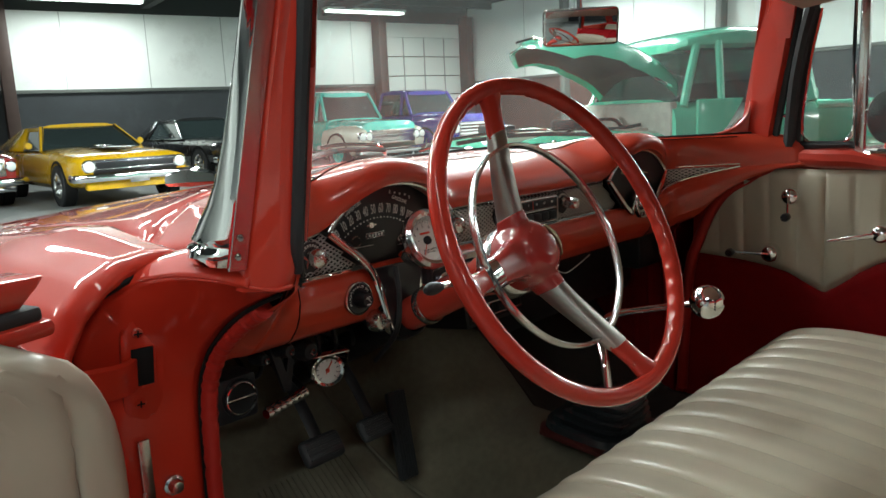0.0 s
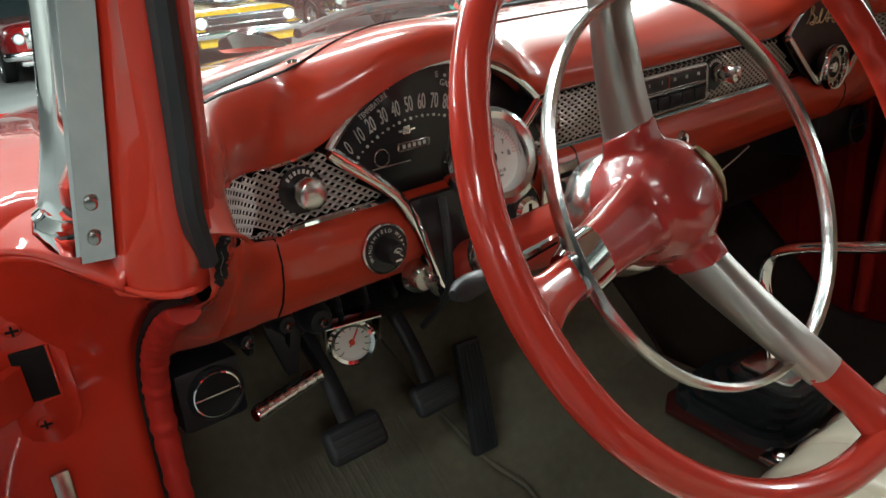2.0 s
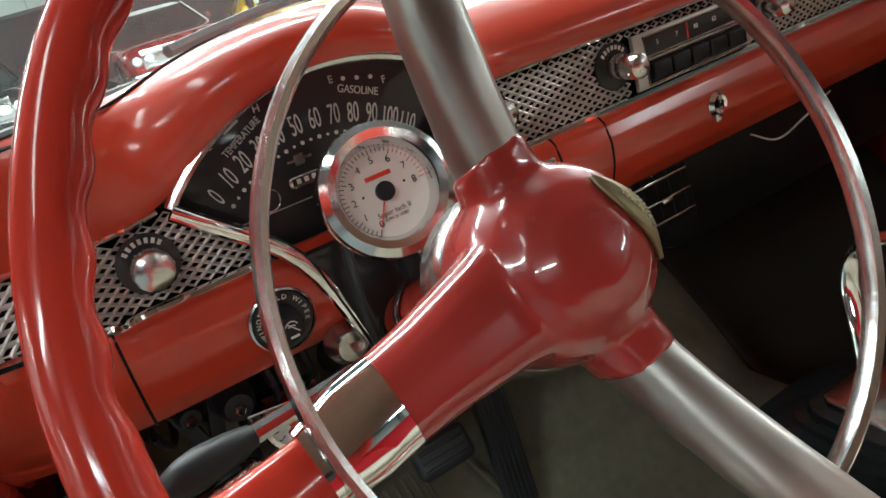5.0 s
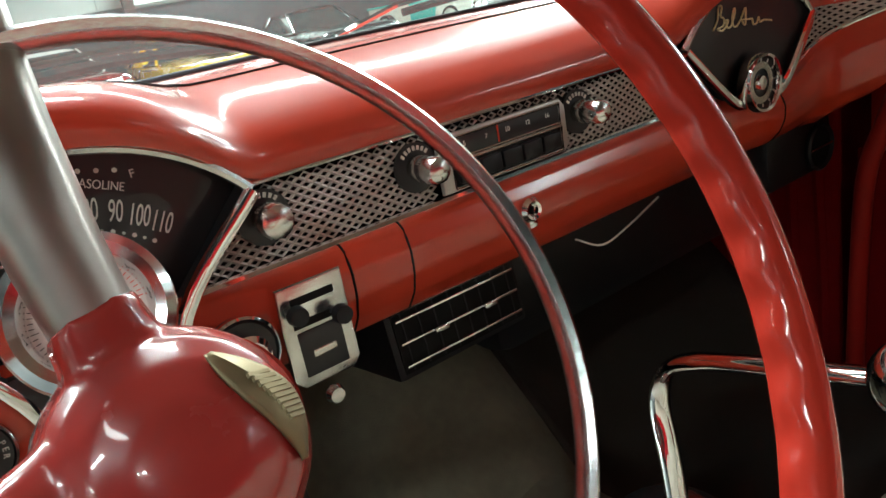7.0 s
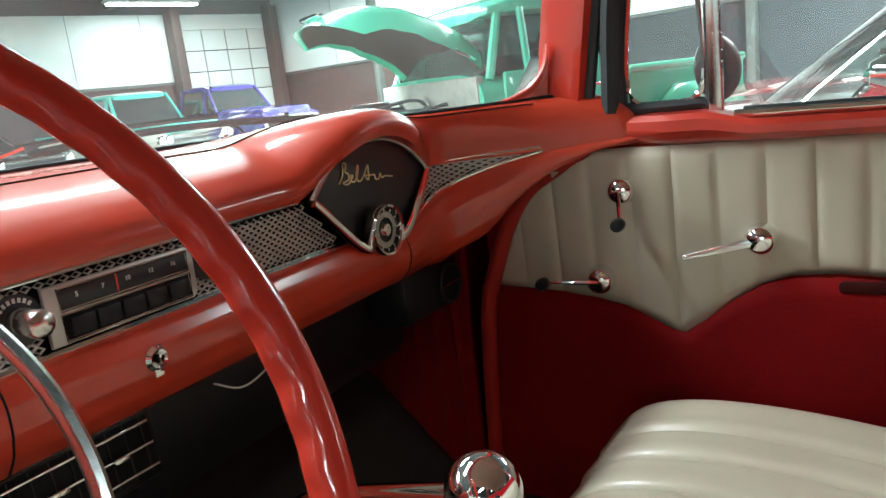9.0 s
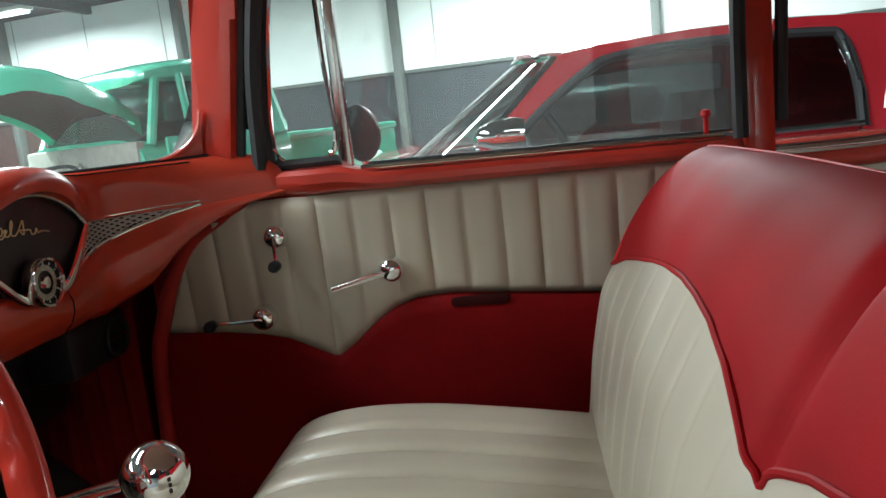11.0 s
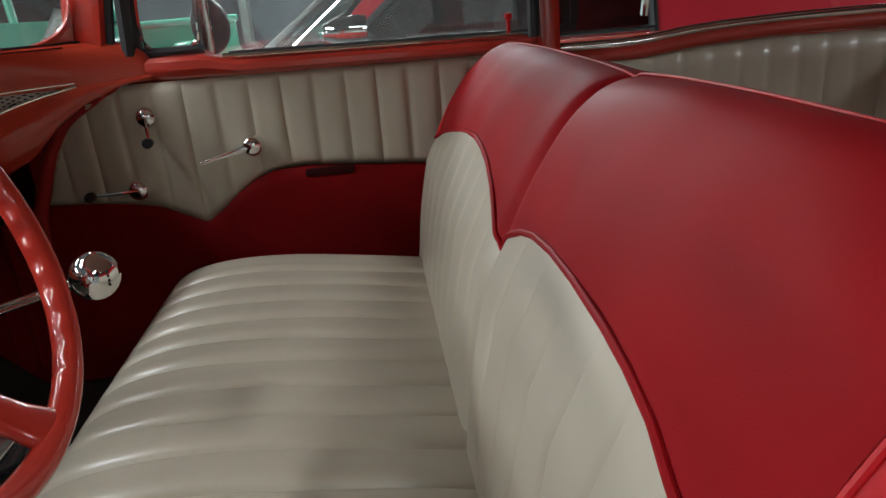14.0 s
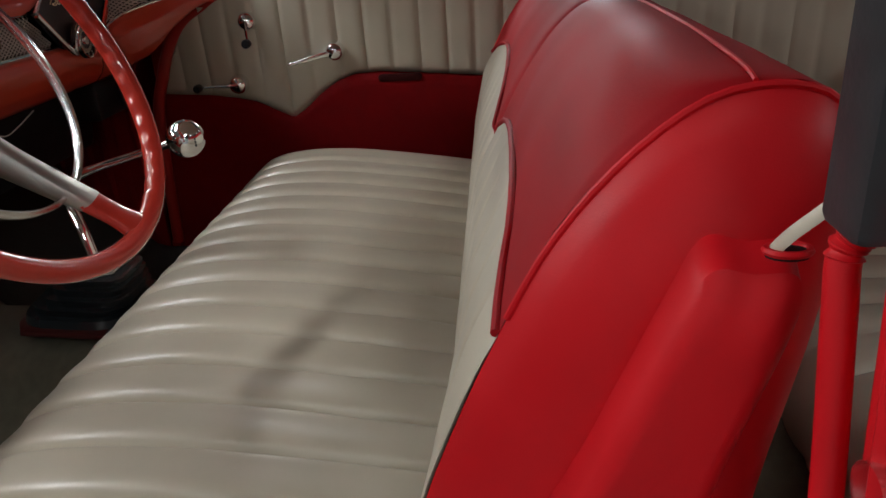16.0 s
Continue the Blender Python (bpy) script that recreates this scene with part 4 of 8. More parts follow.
LACE_EDGE = [(-0.682, -0.153, 1.042), (-0.680, -0.148, 1.026), (-0.678, -0.1415, 1.008), (-0.678, -0.1305, 0.994), (-0.675, -0.085, 0.972), (-0.672, -0.035, 0.945), (-0.669, 0.015, 0.912), (-0.667, 0.055, 0.880), (-0.666, 0.085, 0.858)]


def bridge_pt(u, v):
    """Vinyl that carries the panel's face round to the windlace, crinkled near the tear."""
    a = lower_pt(0.0, v)
    way = (a - lower_pt(0.012, v)).normalized()
    b = curve_at(LACE_EDGE, v)
    if v > 0.85:
        a = a.lerp(Vector((a.x, a.y, 0.866)), (v - 0.85) / 0.15)
    d = (b - a).length
    c1 = a + way * 0.45 * d
    c2 = b + Vector((0.012, -0.016, 0.0)) * max(0.25, 1 - 1.1 * v)
    k = ((1 - u) ** 3, 3 * u * (1 - u) ** 2, 3 * u * u * (1 - u), u ** 3)
    r = a * k[0] + c1 * k[1] + c2 * k[2] + b * k[3]
    crease = 0.0035 * u * (1 - u) * 4 * max(0.0, 1 - 1.4 * v)
    return r + Vector((0.3, -1, 0.2)) * (crease * noise.noise(r * 70) + 0.0012 * u * noise.noise(r * 160))


part("end_padding", sheeted(bridge_pt, 30, 60), dash_paint, dash, "crumpled red vinyl at the dashboard end")
GRILLE_END = [(-0.622, -0.052, 1.054), (-0.633, -0.070, 1.045), (-0.6355, -0.078, 1.030), (-0.6355, -0.088, 1.014), (-0.639, -0.108, 1.014)]
POST_END = [(-0.668, -0.100, 1.098), (-0.680, -0.122, 1.088), (-0.684, -0.138, 1.072), (-0.684, -0.149, 1.058), (-0.682, -0.154, 1.042)]


def shoulder_pt(u, v):
    """Rounded end of the top pad, rolled down past the grille to the torn vinyl."""
    a, b = curve_at(GRILLE_END, v), curve_at(POST_END, v)
    bulge = math.sin(math.pi * u) ** 0.7 * (0.017 - 0.009 * v)
    return a.lerp(b, u) + Vector((0.25, -0.85, 0.45)) * bulge


part("pad_shoulder", sheeted(shoulder_pt, 20, 24), dash_paint, dash, "rolled red end of the dashboard top")
rim_line = [shoulder_pt(k / 20, 1.0) + Vector((0, -0.001, 0.001)) for k in range(21)]
part("torn_edge", tubed(rim_line, 0.0016, 6), dash_paint, dash, "curled edge of the torn vinyl")
slit = [bridge_pt(u, v) for u, v in ((0.58, 0.015), (0.66, 0.035), (0.74, 0.075), (0.80, 0.125), (0.845, 0.18), (0.88, 0.235), (0.91, 0.275))]
slit = smooth_path([q + Vector((0.0012, -0.0035, 0.001)) for q in slit], 8)
ragged = [0.0008 + 0.0036 * math.sin(math.pi * min(1, (i + 0.5) / len(slit))) ** 0.6 * (1 + 0.22 * math.sin(i * 0.9) + 0.12 * math.sin(i * 2.3)) for i in range(len(slit))]
part("tear", tubed([q + Vector((0.0010 * math.sin(i * 0.7), 0, 0.0012 * math.sin(i * 1.3))) for i, q in enumerate(slit)], ragged, 8, flat=(1.0, 0.35, (0, 1, 0.2))), black_hole, dash, "black tear in the vinyl")
threads = [q + Vector((0.0009 * math.sin(i * 0.45), -0.0016, 0.0)) for i, q in enumerate(slit[8:-8])]
part("torn_backing", tubed(threads, 0.0003, 5), mat_binding, dash, "pale backing thread in the tear")
for x in (-0.186, -0.129, 0.44, -0.568):
    part("panel_seam", tubed([lower_pt((x - PANEL_END) / (0.69 - PANEL_END), j / 20) + Vector((0, -0.0004, 0)) for j in range(1, 18)], 0.0011, 6), black_hole, dash)
part("mounting_board", sheeted(lambda u, v: Vector((-0.62 + 1.28 * u, dash_y(-0.62 + 1.28 * u) + 0.034, (0.965 if u < 0.07 else 0.90 if u < 0.82 else 0.90 + 0.75 * (u - 0.82)) * (1 - v) + 1.045 * v)), 60, 2), black_hole, dash)


def in_fan(x, z, c):
    d = abs(x - c)
    if d > 0.130:
        return False
    return z > 0.960 + (d - 0.058) * (0.066 / 0.070) - 0.004


CELL_X, CELL_Z = 0.0112, 0.0074


def grille(x0, x1, zlo, zhi, cuts, name):
    """A pressed sheet with diamond holes, laid on the panel's face."""
    bm = bmesh.new()
    nz = int((0.116) / (CELL_Z / 2)) + 2
    nx = int((x1 - x0) / CELL_X) + 2
    w, h = CELL_X / 2, CELL_Z / 2
    for i in range(nx):
        for j in range(nz):
            cx = x0 + i * CELL_X + (w if j % 2 else 0)
            cz = 0.9408 + j * h
            if cx < x0 + w or cx > x1 - w or cz < zlo(cx) + h * 0.6 or cz > zhi(cx) - h * 0.6 or any(f(cx, cz) for f in cuts):
                continue
            o = [(cx - w, cz), (cx, cz - h), (cx + w, cz), (cx, cz + h)]
            q = [(cx - w * 0.53, cz), (cx, cz - h * 0.46), (cx + w * 0.53, cz), (cx, cz + h * 0.46)]
            vo = [bm.verts.new((x, dash_y(x), z)) for x, z in o]
            vi = [bm.verts.new((x, dash_y(x) + 0.0012, z)) for x, z in q]
            for k in range(4):
                bm.faces.new((vo[k], vo[(k + 1) % 4], vi[(k + 1) % 4], vi[k]))
    ob = part(name, bm, mesh_metal, dash, "silver pressed metal with diamond holes", smooth=False)
    tagged(ob, kind="stuff")
    return ob


KNOBS = [(-0.528, 0.996), (-0.238, 1.002), (-0.098, 1.000), (0.098, 1.001)]


def near_knob(x, z):
    return any((x - a) ** 2 + (z - b) ** 2 < 0.021 ** 2 for a, b in KNOBS)


def radio_hole(x, z):
    return -0.080 < x < 0.080 and 0.968 < z < 1.021


flat_lo, flat_hi = (lambda x: 0.966), (lambda x: 1.026)


def zl_left(x):
    """Lower edge of the driver's grille: it climbs where the panel wraps back."""
    return lerp_table([(0.560, 0.964), (0.60, 0.982), (0.644, 1.014)], -x)


grille(-0.640, -0.43, lambda x: zl_left(x) + 0.002, lambda x: face_top(x) - 0.002, [near_knob, lambda x, z: in_fan(x, z, -0.375)], "grille_panel")
grille(-0.32, 0.325, flat_lo, flat_hi, [near_knob, radio_hole, lambda x, z: in_fan(x, z, -0.375), lambda x, z: in_fan(x, z, 0.380)], "grille_panel")
grille(0.43, 0.64, lambda x: 0.948 + 0.080 * max(0, (x - 0.44) / 0.200), lambda x: 1.030 + 0.010 * (x - 0.43) / 0.2, [lambda x, z: in_fan(x, z, 0.380)], "grille_panel")


def strip_line(pts, r=0.0035, mat=chrome, name="trim_strip"):
    return part(name, tubed(pts, r, 8), mat, dash, "bright metal trim strip")


strip_line([(x / 100, dash_y(x / 100) - 0.003, zl_left(x / 100) - 0.001) for x in range(-64, -42)], 0.0042)
strip_line([(x / 100, dash_y(x / 100) - 0.003, 0.9635) for x in range(-31, 33)], 0.0042)
strip_line([(x / 100, dash_y(x / 100) - 0.002, face_top(x / 100) + 0.0005) for x in range(-63, -50)], 0.0022)
strip_line([(x / 100, dash_y(x / 100) - 0.002, 1.0285) for x in range(-25, 26)], 0.0022)
strip_line([(0.43 + 0.212 * k / 20, dash_y(0.43 + 0.212 * k / 20) - 0.003, 0.944 + 0.087 * max(0, (k - 1) / 19)) for k in range(21)], 0.003)
strip_line([(0.51 + 0.132 * k / 20, dash_y(0.51 + 0.132 * k / 20) - 0.002, 1.031 + 0.006 * k / 20) for k in range(21)], 0.0022)


# ---- instrument cluster and its twin ----
def fan_outline(c, foot_z, foot_w):
    pts = []
    for k in range(25):
        a = radians(139 - 98 * k / 24)
        pts.append((c + 0.169 * math.cos(a), 0.918 + 0.169 * math.sin(a)))
    pts += [(c + 0.058, 0.960), (c + foot_w, foot_z), (c - foot_w, foot_z), (c - 0.058, 0.960)]
    return pts


FAN_Y = {"gauge_panel": 0.050, "glove_fan": 0.026}


def fan_face(name, c, foot_z, foot_w, label):
    o = fan_outline(c, foot_z, foot_w)
    y = FAN_Y[name]
    f = part(name, prismed(o, 0.004, Matrix.Translation((0, y, 0)) @ FACE), gauge_black, dash, label)
    edge = o[:25] + [(c + 0.058, 0.960), (c - 0.058, 0.960)]
    ring_ = [Vector((x, 0, z)) for x, z in edge] + [Vector((edge[0][0], 0, edge[0][1]))]
    part("recess", sheeted(lambda u, v: ring_[int(round(u * (len(ring_) - 1)))] + Vector((0, 0.016 + (y - 0.014) * v, 0)), len(ring_) - 1, 1), gauge_black, f, "dark recess wall")
    y = 0.026
    rim = [Vector((x, y - 0.008, z)) for x, z in o[:25]]
    part("bezel", tubed(rim, 0.0042, 8), chrome_worn, f, "chrome bezel")
    for s in (-1, 1):
        e = [Vector((c + s * 0.128, y - 0.010, 1.027)), Vector((c + s * 0.058, y - 0.014, 0.960)), Vector((c + s * foot_w, y - 0.012, foot_z))]
        part("bezel_leg", tubed(smooth_path(e, 6), 0.0052, 8, flat=(1.2, 0.8, (0, 1, 0))), chrome, f, "chrome bezel leg")
    return f


cl = fan_face("gauge_panel", -0.375, 0.855, 0.020, "black fan-shaped instrument cluster")
FY = 0.0455
CC = Vector((-0.375, FY, 0.918))


part("neck", prismed([(-0.431, 0.963), (-0.319, 0.963), (-0.355, 0.856), (-0.395, 0.856)], 0.006, Matrix.Translation((0, 0.015, 0)) @ FACE, 0.001), gauge_black, cl, "black neck of the cluster")
NC = Vector((-0.386, FY, 0.919))
for k in range(12):
    a = 129 - k * 7.07
    m = Matrix.Translation((NC.x + 0.128 * math.cos(radians(a)), FY, NC.z + 0.128 * math.sin(radians(a)))) @ FACE @ pose(0, 0, 0, 0, 0, (a - 90) * 0.75)
    text("speed_number", str(k * 10), 0.0215, ink_white, m, cl, squeeze=0.46)
for k in range(23):
    a = 129 - k * 3.535
    r = 0.1145
    w = 0.0011 if k % 2 else 0.0016
    part("speed_dot", turned([(0, 0.0008), (w, 0.0006), (w, -0.001)], (NC.x + r * math.cos(radians(a)), FY, NC.z + r * math.sin(radians(a))), (0, -1, 0), 8), ink_white, cl)
text("gauge_word", "TEMPERATURE", 0.0078, ink_white, Matrix.Translation((-0.435, FY, 1.0525)) @ FACE @ pose(0, 0, 0, 0, 0, 28), cl, squeeze=0.72)
text("gauge_word", "GASOLINE", 0.0085, ink_white, Matrix.Translation((-0.338, FY, 1.056)) @ FACE @ pose(0, 0, 0, 0, 0, -22), cl, squeeze=0.85)
text("gauge_word", "C", 0.008, ink_white, Matrix.Translation((-0.460, FY, 1.054)) @ FACE, cl)
text("gauge_word", "H", 0.008, ink_white, Matrix.Translation((-0.418, FY, 1.068)) @ FACE, cl)
text("gauge_word", "E", 0.008, ink_white, Matrix.Translation((-0.357, FY, 1.070)) @ FACE, cl)
text("gauge_word", "F", 0.008, ink_white, Matrix.Translation((-0.315, FY, 1.057)) @ FACE, cl)
part("gauge_bar", boxed(-0.007, 0.007, FY - 0.001, FY + 0.001, -0.0014, 0.0014, m=Matrix.Translation((-0.440, 0, 1.0625)) @ pose(0, 0, 0, 0, -26, 0)), ink_white, cl)
for x in (-0.347, -0.336, -0.325):
    part("gauge_dot", turned([(0, 0.0008), (0.0017, 0.0006), (0.0017, -0.001)], (x, FY, 1.068 - (x + 0.347) * 0.25), (0, -1, 0), 8), ink_white, cl)
part("odometer", boxed(-0.414, -0.374, FY - 0.0015, FY + 0.001, 1.003, 1.012, 0.003), chrome_worn, cl, "odometer window")
part("odometer_drum", boxed(-0.411, -0.377, FY - 0.0022, FY, 1.0048, 1.0102), ink_black, cl)
for k in range(5):
    part("digit_bar", boxed(-0.408 + k * 0.0062, -0.4045 + k * 0.0062, FY - 0.0026, FY - 0.002, 1.0056, 1.0094), ink_white, cl)
part("turn_indicator", tubed([(-0.432 + 0.0085 * math.cos(a * 0.3142), FY, 1.0015 + 0.0085 * math.sin(a * 0.3142)) for a in range(20)], 0.0008, 6, True), chrome_worn, cl, "ring of the turn lamp")
part("needle", boxed(-0.472, -0.400, FY - 0.0018, FY - 0.001, 0.992, 0.9928), mesh_metal, cl, "pale speed needle")
part("emblem", prismed([(-0.010, 0), (-0.004, 0), (-0.004, 0.003), (0.004, 0.003), (0.004, 0), (0.010, 0), (0.010, -0.002), (0.004, -0.002), (0.004, -0.005), (-0.004, -0.005), (-0.004, -0.002), (-0.010, -0.002)], 0.001, Matrix.Translation((-0.400, FY, 1.024)) @ FACE), chrome_worn, cl)

cf = fan_face("glove_fan", 0.380, 0.945, 0.016, "black fan-shaped panel with gold script")
pen = [(0.309, 1.040), (0.318, 1.050), (0.321, 1.063), (0.327, 1.062), (0.324, 1.053), (0.330, 1.049), (0.328, 1.042), (0.317, 1.040), (0.326, 1.037), (0.334, 1.041), (0.338, 1.046),
       (0.334, 1.046), (0.335, 1.039), (0.342, 1.039), (0.350, 1.050), (0.351, 1.057), (0.347, 1.052), (0.346, 1.040), (0.352, 1.037), (0.360, 1.042), (0.371, 1.054), (0.372, 1.050), (0.370, 1.036),
       (0.364, 1.042), (0.376, 1.041), (0.384, 1.040), (0.386, 1.034), (0.393, 1.034), (0.397, 1.040), (0.400, 1.034), (0.408, 1.035), (0.424, 1.032)]
script = part("script", tubed(smooth_path([(x, 0.0209, z) for x, z in pen], 6), 0.0011, 6), script_gold, cf, "gold script stroke")
clock = part("clock_bezel", turned([(0.026, 0.0), (0.0345, 0.004), (0.0355, 0.012), (0.033, 0.019), (0.030, 0.018), (0.029, 0.010)], (0.372, 0.018, 0.969), (0, -1, 0.0), 40), chrome, cf, "chrome clock bezel")
part("clock_face", turned([(0, 0.010), (0.030, 0.010), (0.030, 0.0)], (0.372, 0.018, 0.969), (0, -1, 0), 32), gauge_black, clock, "black clock face")
part("clock_ring", turned([(0.016, 0.0105), (0.016, 0.0125), (0.024, 0.0125), (0.024, 0.0105)], (0.372, 0.018, 0.969), (0, -1, 0), 32), steel, clock)
part("clock_boss", turned([(0, 0.017), (0.008, 0.015), (0.010, 0.010)], (0.372, 0.018, 0.969), (0, -1, 0), 24), chrome, clock)
for k in range(12):
    a = k * math.pi / 6
    part("clock_mark", boxed(-0.0008, 0.0008, -0.0008, 0.0, 0.0245, 0.0280, m=Matrix.Translation((0.372, 0.0050, 0.969)) @ pose(0, 0, 0, 0, math.degrees(a), 0)), ink_white, clock)


# ---- knobs ----
def dash_knob(x, z, r=0.0135, long=0.030, name="knob", label="chrome dash knob"):
    y = dash_y(x)
    k = thing(name, label, "knob", Matrix.Translation((x, y, z)))
    part("escutcheon", turned([(0.0215, 0.0005), (0.0215, 0.003), (0.012, 0.0035), (0, 0.0035)], (0, 0, 0), (0, -1, 0), 32), gauge_black, k, "black round escutcheon")
    for a in range(-3, 4):
        part("letter_bar", boxed(-0.0012, 0.0012, -0.0042, -0.0035, 0.0150, 0.0188, m=pose(0, 0, 0, 0, a * 15, 0)), ink_white, k)
    part("shaft", turned([(0.0105, 0.003), (0.0115, 0.012), (0.0105, 0.015)], (0, 0, 0), (0, -1, 0), 24), steel, k)
    part("cap", turned([(r * 0.86, 0.012), (r, 0.016), (r * 1.02, long - 0.008), (r * 0.92, long - 0.003), (r * 0.6, long - 0.0005), (0, long)], (0, 0, 0), (0, -1, 0), 12), chrome_worn, k, "faceted chrome knob")
    return k


dash_knob(-0.528, 0.996, 0.0145, 0.030, "headlight_knob", "chrome headlight knob on the dashboard")
dash_knob(-0.238, 1.002, 0.0135, 0.032, "lighter_knob", "chrome cigarette lighter knob on the dashboard")
dash_knob(-0.098, 1.000, 0.0115, 0.040, "tuning_dial", "chrome radio volume knob")
dash_knob(0.098, 1.001, 0.0115, 0.040, "tuning_dial", "chrome radio tuning knob")

# radio
ra = thing("radio", "vintage push-button radio with chrome frame", "radio", Matrix.Translation((0, 0.032, 0)))
part("frame", prismed([(-0.078, 0.969), (0.070, 0.969), (0.076, 0.975), (0.076, 1.013), (0.070, 1.020), (-0.078, 1.020)], 0.006, FACE, 0.002), mesh_metal, ra, "silver radio frame")
part("dial", boxed(-0.066, 0.066, -0.0075, -0.005, 0.998, 1.0165, 0.001), gauge_black, ra, "dark radio dial")
for k, s_ in enumerate(("5", "7", "10", "12", "16")):
    text("dial_number", s_, 0.006, ink_white, Matrix.Translation((-0.05 + k * 0.025, -0.0078, 1.0085)) @ FACE, ra)
part("button_well", boxed(-0.066, 0.066, -0.0072, -0.005, 0.9725, 0.9945, 0.001), black_hole, ra, "dark button well")
for z0, z1 in ((0.9725, 0.9945), (0.998, 1.0165)):
    part("bezel", tubed([(-0.066, -0.0075, z0), (0.066, -0.0075, z0), (0.067, -0.0075, z1), (-0.067, -0.0075, z1)], 0.0013, 6, True), chrome_worn, ra, "thin chrome outline")
for k in range(5):
    part("push_button", boxed(-0.062 + k * 0.0252, -0.039 + k * 0.0252, -0.012, -0.004, 0.9755, 0.9915, 0.002), plastic_black, ra, "black push button")
part("pointer", boxed(-0.012, -0.0105, -0.0082, -0.0072, 1.000, 1.016), ink_red, ra)

# glove lock, wiper switch, ignition, heater control
lk = thing("glove_lock", "chrome glove box lock", "lock", Matrix.Translation((0.006, 0.017, 0.931)))
part("shell", turned([(0.0125, -0.004), (0.0125, 0.002), (0.009, 0.006), (0.006, 0.005), (0.0055, 0.001), (0, 0.001)], (0, 0, 0), (0, -1, 0), 24), chrome, lk)
part("tab", boxed(-0.006, 0.004, -0.004, 0.002, -0.017, -0.008, 0.001), chrome, lk)
part("keyhole", boxed(-0.001, 0.001, -0.0045, -0.001, -0.004, 0.004), black_hole, lk)

wp_ = thing("wiper_switch", "black rotary windshield wiper switch", "switch", Matrix.Translation((-0.461, 0.014, 0.924)) @ Matrix.Diagonal((0.84, 0.84, 0.84, 1)))
part("plate", turned([(0, 0.004), (0.0265, 0.004), (0.0285, 0.001), (0.0285, -0.006)], (0, 0, 0), (0, -1, 0), 40), gauge_black, wp_, "black round switch plate")
part("ring", turned([(0.0285, -0.004), (0.0305, 0.0), (0.0300, 0.003), (0.0280, 0.004)], (0, 0, 0), (0, -1, 0), 40), chrome_worn, wp_)
part("knob", turned([(0.0150, 0.003), (0.0150, 0.012), (0.0125, 0.026), (0.011, 0.028), (0, 0.028)], (0, 0, 0), (0, -1, 0), 32), plastic_black, wp_, "black knob with wiper symbol")
for k, ch in enumerate("WINDSHIELD WIPER"):
    a = 200 - k * 14.5
    text("plate_letter", ch, 0.0062, ink_white, Matrix.Translation((0.0215 * math.cos(radians(a)), -0.0042, 0.0215 * math.sin(radians(a)))) @ FACE @ pose(0, 0, 0, 0, 0, a - 90), wp_, 0.0002) if ch != " " else None
part("symbol_arc", tubed([(0.0058 * math.cos(radians(a)), -0.0285, 0.001 + 0.0058 * math.sin(radians(a))) for a in range(20, 161, 10)], 0.0005, 5), ink_white, wp_)
part("symbol_arc", tubed([(0.0032 * math.cos(radians(a)), -0.0285, 0.001 + 0.0022 * math.sin(radians(a))) for a in range(20, 161, 10)], 0.0005, 5), ink_white, wp_)
part("symbol_blade", tubed([(0.0055, -0.0285, -0.004), (-0.003, -0.0285, 0.005)], 0.0006, 5), ink_white, wp_)
part("word_bar", boxed(-0.004, 0.004, -0.0288, -0.0282, -0.0082, -0.0062), ink_white, wp_)

ig = thing("ignition_switch", "chrome ignition switch with black ring", "switch", Matrix.Translation((-0.288, 0.011, 0.917)))
part("plate", turned([(0, 0.004), (0.024, 0.004), (0.027, 0.001), (0.027, -0.006)], (0, 0, 0), (0, -1, 0), 40), gauge_black, ig)
part("ring", turned([(0.027, -0.004), (0.029, 0.0), (0.0285, 0.003), (0.0265, 0.004)], (0, 0, 0), (0, -1, 0), 40), chrome, ig)
part("cap", turned([(0.016, 0.003), (0.017, 0.014), (0.013, 0.018), (0, 0.018)], (0, 0, 0), (0, -1, 0), 20), chrome, ig)
part("slot", boxed(-0.002, 0.002, -0.0186, -0.016, -0.010, 0.010), black_hole, ig)

hc = thing("heater_control", "chrome heater control with black levers", "control panel", Matrix.Translation((-0.229, 0.010, 0.914)))
part("plate", prismed([(-0.030, -0.034), (-0.022, -0.042), (0.022, -0.042), (0.028, -0.034), (0.028, 0.040), (-0.027, 0.040)], 0.006, FACE, 0.002), chrome_worn, hc, "chrome plate")
part("slot", boxed(-0.018, 0.018, -0.0065, -0.005, 0.024, 0.030), black_hole, hc)
part("slot", boxed(-0.020, 0.020, -0.0065, -0.005, 0.006, 0.012), black_hole, hc)
part("window", boxed(-0.019, 0.018, -0.0068, -0.005, -0.034, 0.003, 0.001), gauge_black, hc)
part("window_bar", boxed(-0.010, 0.010, -0.0075, -0.006, -0.020, -0.014, 0.001), chrome_worn, hc)
for x, z in ((-0.020, 0.022), (0.014, 0.010)):
    lv = part("lever", turned([(0, 0.022), (0.007, 0.021), (0.008, 0.014), (0.004, 0.010), (0.003, 0.0)], (x, -0.004, z), (0, -1, 0), 14), plastic_black, hc, "black lever knob")
part("pull_knob", turned([(0, 0.014), (0.006, 0.013), (0.008, 0.007), (0.004, 0.0)], (-0.002, 0.0, -0.055), (0, -1, 0), 14), chrome_worn, hc)

